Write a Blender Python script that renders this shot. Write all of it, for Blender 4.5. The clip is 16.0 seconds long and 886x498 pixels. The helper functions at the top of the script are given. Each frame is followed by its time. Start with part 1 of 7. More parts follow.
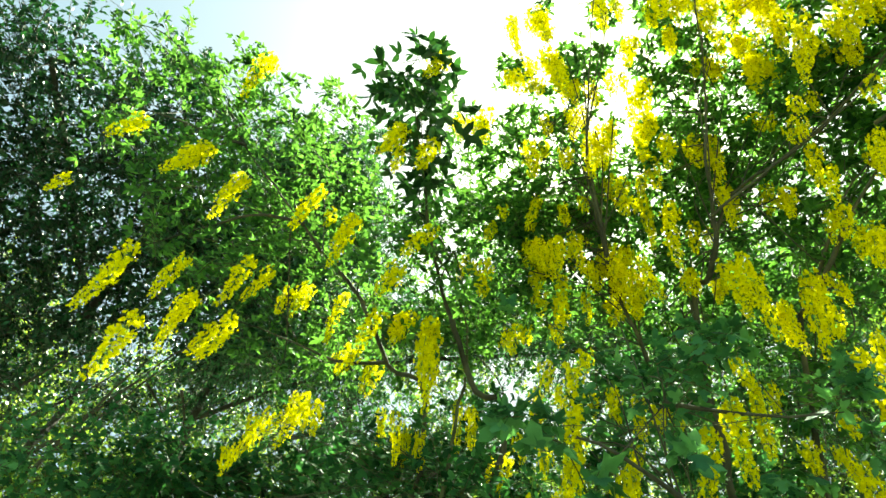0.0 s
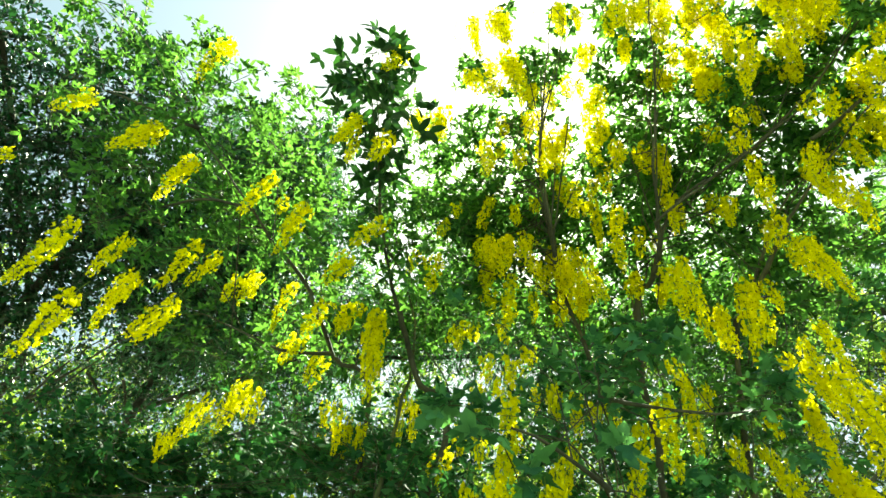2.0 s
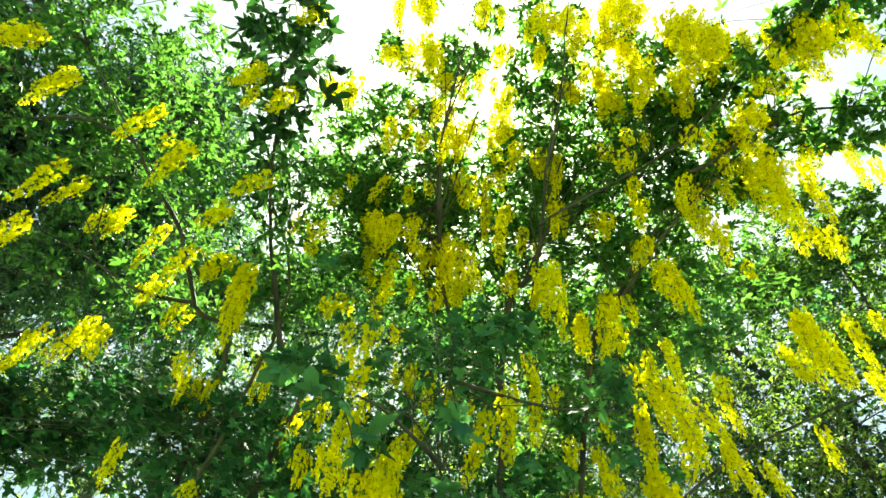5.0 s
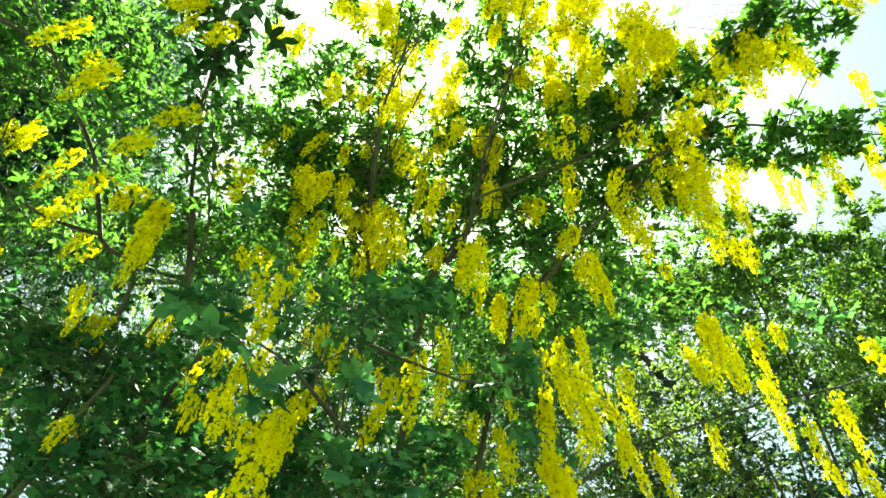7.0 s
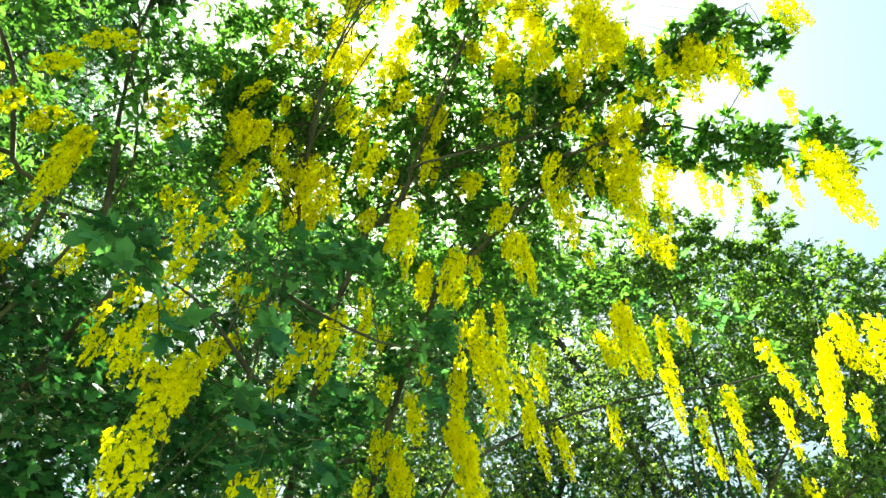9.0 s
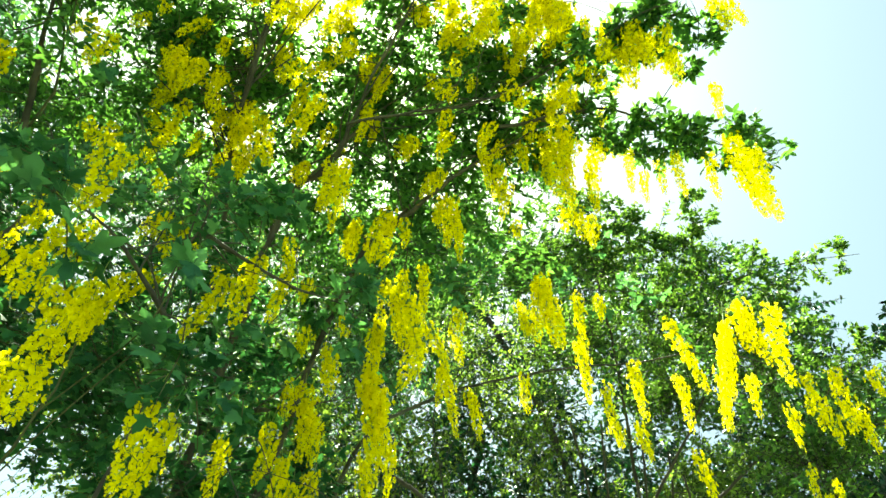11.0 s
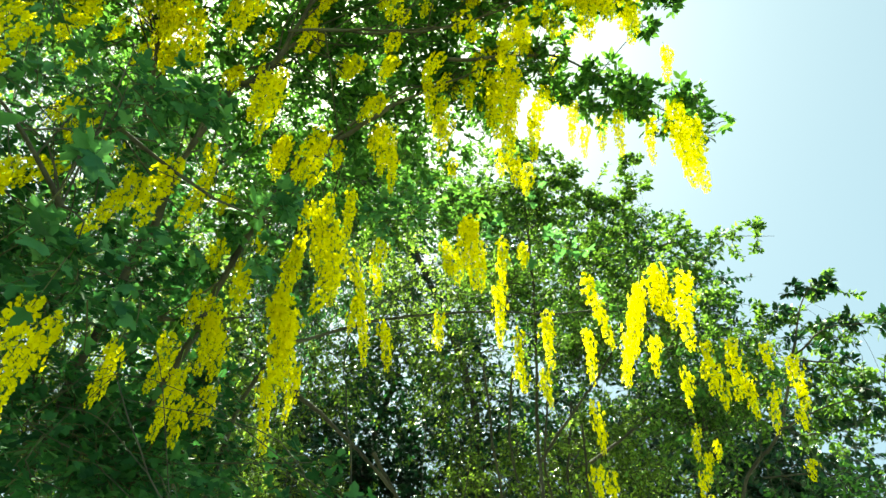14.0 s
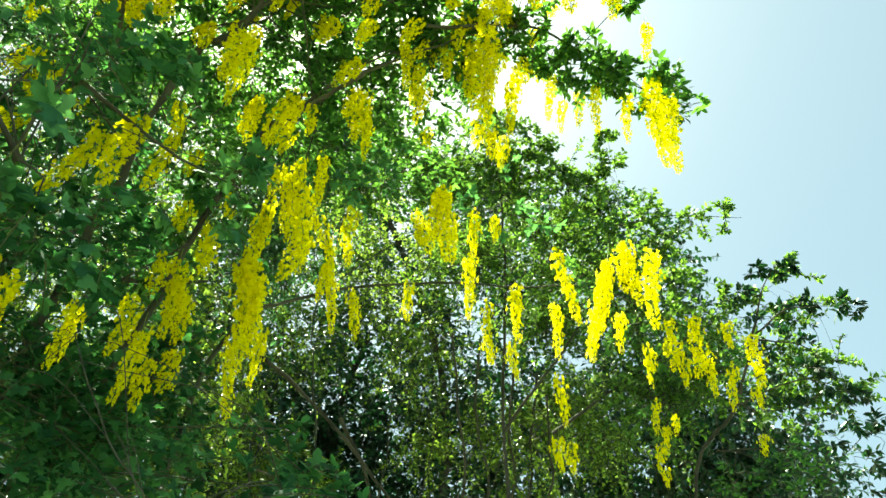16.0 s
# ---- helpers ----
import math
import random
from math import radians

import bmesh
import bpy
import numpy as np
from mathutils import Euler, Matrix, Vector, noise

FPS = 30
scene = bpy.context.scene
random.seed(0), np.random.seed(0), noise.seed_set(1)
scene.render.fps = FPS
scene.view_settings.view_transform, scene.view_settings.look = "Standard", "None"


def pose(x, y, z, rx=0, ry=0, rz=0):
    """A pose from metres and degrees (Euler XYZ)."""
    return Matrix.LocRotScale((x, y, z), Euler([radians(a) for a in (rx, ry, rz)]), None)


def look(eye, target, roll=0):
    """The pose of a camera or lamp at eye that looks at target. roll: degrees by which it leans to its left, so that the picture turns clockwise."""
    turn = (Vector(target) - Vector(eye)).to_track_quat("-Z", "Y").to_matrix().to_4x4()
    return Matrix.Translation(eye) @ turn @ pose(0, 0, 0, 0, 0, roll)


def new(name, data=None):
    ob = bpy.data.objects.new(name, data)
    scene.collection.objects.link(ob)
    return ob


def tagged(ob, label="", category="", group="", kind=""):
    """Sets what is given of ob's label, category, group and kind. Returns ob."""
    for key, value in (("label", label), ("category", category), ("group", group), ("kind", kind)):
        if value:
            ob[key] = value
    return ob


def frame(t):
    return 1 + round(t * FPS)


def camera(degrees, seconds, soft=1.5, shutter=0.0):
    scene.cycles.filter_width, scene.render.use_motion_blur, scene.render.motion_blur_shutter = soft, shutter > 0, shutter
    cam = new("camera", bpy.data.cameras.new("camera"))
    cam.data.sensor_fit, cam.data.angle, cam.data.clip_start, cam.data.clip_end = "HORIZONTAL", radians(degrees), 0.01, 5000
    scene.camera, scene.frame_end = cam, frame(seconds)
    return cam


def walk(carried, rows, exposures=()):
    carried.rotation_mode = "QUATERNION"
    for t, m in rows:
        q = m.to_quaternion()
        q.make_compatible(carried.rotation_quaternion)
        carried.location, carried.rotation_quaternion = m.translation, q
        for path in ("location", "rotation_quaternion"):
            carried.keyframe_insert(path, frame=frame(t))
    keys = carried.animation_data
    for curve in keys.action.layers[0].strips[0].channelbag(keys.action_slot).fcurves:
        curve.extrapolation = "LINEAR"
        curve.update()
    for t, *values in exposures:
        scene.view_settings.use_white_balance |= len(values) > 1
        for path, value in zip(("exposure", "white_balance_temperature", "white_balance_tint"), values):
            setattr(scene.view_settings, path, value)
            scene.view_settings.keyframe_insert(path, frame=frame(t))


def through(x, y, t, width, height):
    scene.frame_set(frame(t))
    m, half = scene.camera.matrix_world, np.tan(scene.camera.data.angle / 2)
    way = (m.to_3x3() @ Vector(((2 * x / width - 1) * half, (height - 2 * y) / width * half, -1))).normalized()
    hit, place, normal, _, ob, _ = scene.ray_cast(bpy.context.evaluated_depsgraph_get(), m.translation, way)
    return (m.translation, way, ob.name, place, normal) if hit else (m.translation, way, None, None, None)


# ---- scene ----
cam = camera(69.66, 16.0, soft=1.5)
PATH = [
    (0.0, pose(0.000, -0.000, 1.600, 146.38, -9.64, -14.14)),
    (0.5, pose(0.005, 0.002, 1.597, 146.34, -9.25, -15.21)),
    (1.0, pose(0.010, 0.007, 1.590, 146.58, -8.82, -16.33)),
    (1.5, pose(0.029, 0.010, 1.581, 146.94, -8.51, -17.10)),
    (2.0, pose(0.055, 0.012, 1.575, 147.45, -8.19, -18.13)),
    (2.5, pose(0.076, 0.014, 1.572, 147.61, -7.81, -19.54)),
    (3.0, pose(0.097, 0.013, 1.568, 147.68, -7.47, -21.40)),
    (3.5, pose(0.111, 0.012, 1.561, 147.77, -6.97, -23.72)),
    (4.0, pose(0.123, 0.014, 1.556, 148.02, -6.55, -26.17)),
    (6.5, pose(0.215, 0.055, 1.555, 148.41, -5.59, -37.61)),
    (7.0, pose(0.225, 0.066, 1.556, 148.09, -5.11, -40.03)),
    (7.5, pose(0.227, 0.076, 1.552, 147.73, -4.75, -42.32)),
    (8.0, pose(0.231, 0.077, 1.548, 147.22, -4.32, -44.38)),
    (8.5, pose(0.237, 0.073, 1.545, 146.69, -4.15, -46.67)),
    (9.0, pose(0.246, 0.069, 1.538, 146.36, -3.57, -48.59)),
    (11.5, pose(0.321, 0.054, 1.490, 144.25, -1.88, -57.49)),
    (12.0, pose(0.337, 0.053, 1.493, 143.40, -2.06, -59.26)),
    (12.5, pose(0.342, 0.050, 1.501, 142.42, -2.07, -60.58)),
    (13.0, pose(0.343, 0.046, 1.508, 141.44, -2.15, -62.14)),
    (13.5, pose(0.345, 0.045, 1.510, 140.38, -2.05, -63.46)),
    (14.0, pose(0.348, 0.047, 1.516, 139.37, -1.87, -64.69)),
    (14.5, pose(0.343, 0.046, 1.523, 138.45, -1.72, -65.86)),
    (15.0, pose(0.337, 0.044, 1.527, 137.72, -1.49, -66.75)),
    (15.5, pose(0.339, 0.042, 1.528, 137.20, -1.49, -67.42)),
    (16.0, pose(0.350, 0.041, 1.526, 136.66, -1.49, -67.84)),
]
walk(cam, PATH, exposures=((0.0, 2.45, 7100, -14), (4.0, 2.42, 7100, -14), (9.0, 2.62, 7100, -15), (12.0, 2.58, 7100, -15), (16.0, 2.42, 7100, -14)))

# ---- world and light ----
SUN_WAY = Vector((0.165, 0.325, 0.93)).normalized()
world = bpy.data.worlds.new("sky")
scene.world = world
world.use_nodes = True
wn, wl = world.node_tree.nodes, world.node_tree.links
sky = wn.new("ShaderNodeTexSky")
sky.sky_type = "NISHITA"
sky.sun_disc = False
sky.sun_elevation = math.asin(SUN_WAY.z)
sky.sun_rotation = math.atan2(SUN_WAY.x, SUN_WAY.y)
sky.air_density, sky.dust_density, sky.ozone_density = 1.0, 2.9, 1.0
haze = wn.new("ShaderNodeMix")  # thin summer haze pales the blue
haze.data_type = "RGBA"
haze.inputs[0].default_value = 0.42
haze.inputs[7].default_value = (2.4, 3.15, 3.7, 1)
wl.new(sky.outputs[0], haze.inputs[6])
wl.new(haze.outputs[2], wn["Background"].inputs[0])
wn["Background"].inputs[1].default_value = 0.051

sun = bpy.data.lights.new("sun", "SUN")
sun.energy, sun.angle, sun.color = 5.0, radians(0.53), (1.0, 0.95, 0.86)
sun_ob = new("sun", sun)
sun_ob.matrix_world = look(SUN_WAY * 40, (0, 0, 0))


# ---- materials ----
def shader(name):
    m = bpy.data.materials.new(name)
    m.use_nodes = True
    n, l = m.node_tree.nodes, m.node_tree.links
    n.clear()
    return m, n, l, n.new("ShaderNodeOutputMaterial")


def ramp_of(n, stops):
    r = n.new("ShaderNodeValToRGB")
    while len(r.color_ramp.elements) < len(stops):
        r.color_ramp.elements.new(0.5)
    for e, (at, c) in zip(r.color_ramp.elements, stops):
        e.position, e.color = at, (*c, 1)
    return r


def leaf_material(name, dark, mid, light, through, share=0.45, rough=0.38, gloss=0.35, single=False, sheer=0.0, spread=(0.35, 1.5)):
    """A thin leaf: a waxy face over green, through which the sun shines in a yellower green."""
    m, n, l, out = shader(name)
    if single:
        rnd = n.new("ShaderNodeObjectInfo").outputs["Random"]
    else:
        rnd = n.new("ShaderNodeNewGeometry").outputs["Random Per Island"]
    ramp = ramp_of(n, ((0.0, dark), (0.55, mid), (1.0, light)))
    l.new(rnd, ramp.inputs[0])
    co = n.new("ShaderNodeTexCoord")
    mott = n.new("ShaderNodeTexNoise")
    mott.inputs["Scale"].default_value, mott.inputs["Detail"].default_value = 60.0, 3.0
    l.new(co.outputs["Object"], mott.inputs["Vector"])
    big = n.new("ShaderNodeTexNoise")
    big.inputs["Scale"].default_value = 2.3
    l.new(co.outputs["Object"], big.inputs["Vector"])
    both = n.new("ShaderNodeMath")
    both.operation = "ADD"
    l.new(mott.outputs[0], both.inputs[0])
    l.new(big.outputs[0], both.inputs[1])
    hsv = n.new("ShaderNodeHueSaturation")
    val = n.new("ShaderNodeMapRange")
    val.inputs["From Min"].default_value, val.inputs["From Max"].default_value = 0.6, 1.4
    val.inputs["To Min"].default_value, val.inputs["To Max"].default_value = 0.7, 1.3
    l.new(both.outputs[0], val.inputs["Value"])
    l.new(val.outputs[0], hsv.inputs["Value"])
    l.new(ramp.outputs[0], hsv.inputs["Color"])
    face = n.new("ShaderNodeBsdfPrincipled")
    face.inputs["Roughness"].default_value = rough
    face.inputs["Specular IOR Level"].default_value = gloss
    l.new(hsv.outputs[0], face.inputs["Base Color"])
    bump = n.new("ShaderNodeBump")
    bump.inputs["Strength"].default_value, bump.inputs["Distance"].default_value = 0.25, 0.002
    l.new(mott.outputs[0], bump.inputs["Height"])
    l.new(bump.outputs[0], face.inputs["Normal"])
    thin = n.new("ShaderNodeBsdfTranslucent")
    tint = n.new("ShaderNodeMix")
    tint.data_type, tint.blend_type = "RGBA", "MIX"
    tint.inputs[0].default_value = 0.75
    l.new(hsv.outputs[0], tint.inputs[6])
    tint.inputs[7].default_value = (*through, 1)
    each = n.new("ShaderNodeMapRange")  # translucence differs at random from leaf to leaf, for contrast
    each.inputs["To Min"].default_value, each.inputs["To Max"].default_value = spread
    glow = n.new("ShaderNodeHueSaturation")
    l.new(rnd, each.inputs["Value"])
    l.new(each.outputs[0], glow.inputs["Value"])
    l.new(tint.outputs[2], glow.inputs["Color"])
    l.new(glow.outputs[0], thin.inputs["Color"])
    mix = n.new("ShaderNodeMixShader")
    mix.inputs[0].default_value = share
    l.new(face.outputs[0], mix.inputs[1])
    l.new(thin.outputs[0], mix.inputs[2])
    last = mix
    if sheer:  # petals so thin that some light passes straight on
        clear = n.new("ShaderNodeBsdfTransparent")
        clear.inputs[0].default_value = (1.0, 0.94, 0.12, 1)
        last = n.new("ShaderNodeMixShader")
        last.inputs[0].default_value = sheer
        l.new(mix.outputs[0], last.inputs[1])
        l.new(clear.outputs[0], last.inputs[2])
    l.new(last.outputs[0], out.inputs[0])
    return m


def bark_material(name, dark, light, scale=40.0):
    m, n, l, out = shader(name)
    co = n.new("ShaderNodeTexCoord")
    stretch = n.new("ShaderNodeMapping")
    stretch.inputs["Scale"].default_value = (1, 1, 0.25)
    l.new(co.outputs["Object"], stretch.inputs[0])
    a = n.new("ShaderNodeTexNoise")
    a.inputs["Scale"].default_value, a.inputs["Detail"].default_value = scale, 6.0
    b = n.new("ShaderNodeTexNoise")
    b.inputs["Scale"].default_value = scale * 0.12
    l.new(stretch.outputs[0], a.inputs["Vector"])
    l.new(co.outputs["Object"], b.inputs["Vector"])
    add = n.new("ShaderNodeMath")
    add.operation = "MULTIPLY_ADD"
    l.new(a.outputs[0], add.inputs[0])
    add.inputs[1].default_value = 0.6
    l.new(b.outputs[0], add.inputs[2])
    ramp = ramp_of(n, ((0.55, dark), (0.95, light)))
    l.new(add.outputs[0], ramp.inputs[0])
    p = n.new("ShaderNodeBsdfPrincipled")
    p.inputs["Roughness"].default_value = 0.85
    l.new(ramp.outputs[0], p.inputs["Base Color"])
    bump = n.new("ShaderNodeBump")
    bump.inputs["Strength"].default_value, bump.inputs["Distance"].default_value = 0.7, 0.004
    l.new(a.outputs[0], bump.inputs["Height"])
    l.new(bump.outputs[0], p.inputs["Normal"])
    l.new(p.outputs[0], out.inputs[0])
    return m


LABURNUM_LEAF = leaf_material("laburnum leaf", (0.007, 0.036, 0.018), (0.026, 0.104, 0.043), (0.075, 0.19, 0.062), (0.19, 0.42, 0.045), 0.46, 0.54, 0.28)
SHOOT_LEAF = leaf_material("shoot leaf", (0.012, 0.045, 0.018), (0.018, 0.066, 0.022), (0.03, 0.09, 0.024), (0.05, 0.16, 0.02), 0.25)
# The maple's own blue-green, with some sky sheen put into the blue.
MAPLE_LEAF = leaf_material("maple leaf", (0.032, 0.12, 0.07), (0.07, 0.21, 0.12), (0.13, 0.29, 0.14), (0.15, 0.38, 0.06), 0.44, 0.66, 0.18, True)
# Darker copy of the maple leaf: shade of the low growth put into its colour.
MAPLE_SHADE = leaf_material("maple leaf with shade in its colour", (0.014, 0.06, 0.03), (0.032, 0.115, 0.056), (0.08, 0.2, 0.08), (0.08, 0.27, 0.045), 0.38, 0.62, 0.2)
# Lighter maple copy; its blue holds some sky sheen as well.
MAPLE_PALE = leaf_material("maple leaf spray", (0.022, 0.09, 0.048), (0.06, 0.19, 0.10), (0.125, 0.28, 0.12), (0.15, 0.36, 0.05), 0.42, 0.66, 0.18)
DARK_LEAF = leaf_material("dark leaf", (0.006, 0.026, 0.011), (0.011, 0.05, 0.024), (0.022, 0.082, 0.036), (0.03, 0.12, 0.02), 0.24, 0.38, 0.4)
WISP_LEAF = leaf_material("wispy leaf", (0.014, 0.062, 0.034), (0.03, 0.11, 0.056), (0.07, 0.18, 0.08), (0.11, 0.28, 0.07), 0.34, 0.4, 0.4)
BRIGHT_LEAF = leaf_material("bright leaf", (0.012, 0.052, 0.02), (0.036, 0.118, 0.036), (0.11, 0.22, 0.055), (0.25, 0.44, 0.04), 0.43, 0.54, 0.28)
# The light end of this ramp stands in for sun flecks on the leaves.
UNDER_LEAF = leaf_material("thicket leaf", (0.008, 0.03, 0.009), (0.026, 0.075, 0.018), (0.15, 0.24, 0.05), (0.36, 0.54, 0.06), 0.48, 0.54, 0.28)
PETAL = leaf_material("petal", (0.91, 0.79, 0.018), (0.94, 0.86, 0.028), (0.95, 0.89, 0.04), (1.0, 0.95, 0.04), 0.72, 0.6, 0.2, False, 0.2, (0.9, 1.0))
STALK = leaf_material("flower stalk", (0.12, 0.20, 0.04), (0.16, 0.25, 0.05), (0.2, 0.3, 0.06), (0.2, 0.35, 0.04), 0.2)
BARK = bark_material("laburnum bark", (0.014, 0.014, 0.011), (0.075, 0.073, 0.058))
TWIG = bark_material("young twig", (0.03, 0.035, 0.016), (0.09, 0.10, 0.045), 60.0)
DARK_BARK = bark_material("dark bark", (0.018, 0.016, 0.012), (0.07, 0.062, 0.05), 30.0)


def ground_material():
    m, n, l, out = shader("meadow")
    co = n.new("ShaderNodeTexCoord")
    fine = n.new("ShaderNodeTexNoise")
    fine.inputs["Scale"].default_value, fine.inputs["Detail"].default_value = 30.0, 8.0
    wide = n.new("ShaderNodeTexNoise")
    wide.inputs["Scale"].default_value = 0.7
    l.new(co.outputs["Object"], fine.inputs["Vector"])
    l.new(co.outputs["Object"], wide.inputs["Vector"])
    add = n.new("ShaderNodeMath")
    l.new(fine.outputs[0], add.inputs[0])
    l.new(wide.outputs[0], add.inputs[1])
    ramp = ramp_of(n, ((0.7, (0.14, 0.13, 0.085)), (1.0, (0.115, 0.15, 0.075)), (1.3, (0.16, 0.19, 0.1))))
    l.new(add.outputs[0], ramp.inputs[0])
    p = n.new("ShaderNodeBsdfPrincipled")
    p.inputs["Roughness"].default_value = 0.9
    l.new(ramp.outputs[0], p.inputs["Base Color"])
    bump = n.new("ShaderNodeBump")
    bump.inputs["Strength"].default_value, bump.inputs["Distance"].default_value = 0.8, 0.03
    l.new(fine.outputs[0], bump.inputs["Height"])
    l.new(bump.outputs[0], p.inputs["Normal"])
    l.new(p.outputs[0], out.inputs[0])
    return m


# ---- mesh helpers ----
RNG = np.random.default_rng(11)


def mesh_of(name, verts, tris, material):
    """A mesh from arrays of corners and triangles."""
    verts, tris = np.asarray(verts, np.float32), np.asarray(tris, np.int32)
    me = bpy.data.meshes.new(name)
    me.vertices.add(len(verts))
    me.vertices.foreach_set("co", verts.ravel())
    me.loops.add(tris.size)
    me.loops.foreach_set("vertex_index", tris.ravel())
    me.polygons.add(len(tris))
    me.polygons.foreach_set("loop_start", np.arange(0, tris.size, 3, dtype=np.int32))
    me.update(calc_edges=True)
    me.materials.append(material)
    return me


def unit(v):
    return v / (np.linalg.norm(v, axis=-1, keepdims=True) + 1e-9)


# leaf outlines: along, across, lift; in units of the leaf's length
FINE = np.array([(0, 0, 0), (0.28, 0.20, 0.035), (0.28, -0.20, 0.035), (0.5, 0, -0.02), (0.68, 0.19, 0.015), (0.68, -0.19, 0.015), (1, 0, -0.10)])
FINE_TRIS = np.array([(0, 2, 3), (3, 2, 5), (3, 5, 6), (0, 3, 1), (3, 4, 1), (3, 6, 4)])
PLAIN = np.array([(0, 0, 0), (0.45, 0.27, 0.05), (0.45, -0.27, 0.05), (1, 0, -0.06)])
PLAIN_TRIS = np.array([(0, 2, 3), (0, 3, 1)])
SLIM = PLAIN * np.array((1, 0.6, 1))


def palmate():
    """A five-lobed maple leaf as a fan round the foot of its blade."""
    pts = [(0.0, 0.0, 0.0)]
    for deg, far in ((-128, 0.40), (-104, 0.30), (-78, 0.66), (-62, 0.60), (-42, 0.40), (-24, 0.72), (-14, 0.78), (0, 1.0),
                     (14, 0.78), (24, 0.72), (42, 0.40), (62, 0.60), (78, 0.66), (104, 0.30), (128, 0.40)):
        a = radians(deg)
        pts.append((0.25 + 0.72 * far * math.cos(a), 0.72 * far * math.sin(a), -0.10 * far * far + 0.04 * math.cos(4 * a)))
    pts[0] = (0.2, 0.0, 0.02)
    return np.array(pts), np.array([(0, i, i + 1) for i in range(1, 15)])


PALM, PALM_TRIS = palmate()


def blades(shape, tris, at, along, face, size):
    """Copies of a leaf outline at the points at, pointing along, facing face."""
    along = unit(along)
    side = unit(np.cross(face, along))
    face = np.cross(along, side)
    v = at[:, None] + size[:, None, None] * (shape[None, :, :1] * along[:, None] + shape[None, :, 1:2] * side[:, None] + shape[None, :, 2:] * face[:, None])
    t = tris[None] + (np.arange(len(at)) * len(shape))[:, None, None]
    return v.reshape(-1, 3), t.reshape(-1, 3)


def joined(pieces):
    vs, ts, n = [], [], 0
    for v, t in pieces:
        vs.append(v)
        ts.append(t + n)
        n += len(v)
    return np.concatenate(vs), np.concatenate(ts)


def tube(path, radii, sides=7, rough=0.0):
    """A tapered tube along a path, as corners and triangles."""
    path, radii = np.asarray(path, float), np.asarray(radii, float)
    ahead = unit(np.gradient(path, axis=0))
    ref = np.where(np.abs(ahead[:, 2:3]) > 0.9, np.array([[1.0, 0, 0]]), np.array([[0, 0, 1.0]]))
    a = unit(np.cross(ahead, ref))
    b = np.cross(ahead, a)
    ang = np.arange(sides) * 2 * np.pi / sides
    r = radii[:, None] * (1 + rough * RNG.standard_normal((len(path), sides)))
    v = path[:, None] + r[..., None] * (np.cos(ang)[None, :, None] * a[:, None] + np.sin(ang)[None, :, None] * b[:, None])
    t = []
    for i in range(len(path) - 1):
        for k in range(sides):
            p, q = i * sides + k, i * sides + (k + 1) % sides
            t += [(p, q, p + sides), (q, q + sides, p + sides)]
    last = (len(path) - 1) * sides
    t += [(last, last + k, last + k + 1) for k in range(1, sides - 1)]
    return v.reshape(-1, 3), np.array(t)


def smooth(points, step=0.05):
    """A path through the points, rounded."""
    p = np.asarray(points, float)
    p = np.concatenate([[2 * p[0] - p[1]], p, [2 * p[-1] - p[-2]]])
    out = []
    for i in range(1, len(p) - 2):
        n = max(2, int(np.linalg.norm(p[i + 1] - p[i]) / step))
        for u in np.arange(n) / n:
            out.append(0.5 * (2 * p[i] + (p[i + 1] - p[i - 1]) * u + (2 * p[i - 1] - 5 * p[i] + 4 * p[i + 1] - p[i + 2]) * u * u
                              + (3 * p[i] - p[i - 1] - 3 * p[i + 1] + p[i + 2]) * u ** 3))
    out.append(p[-2])
    return np.array(out)


# ---- trees ----
CLEARING = np.array((0.2, -0.6, 0.0))  # leaves at the wood's edge turn towards the open side


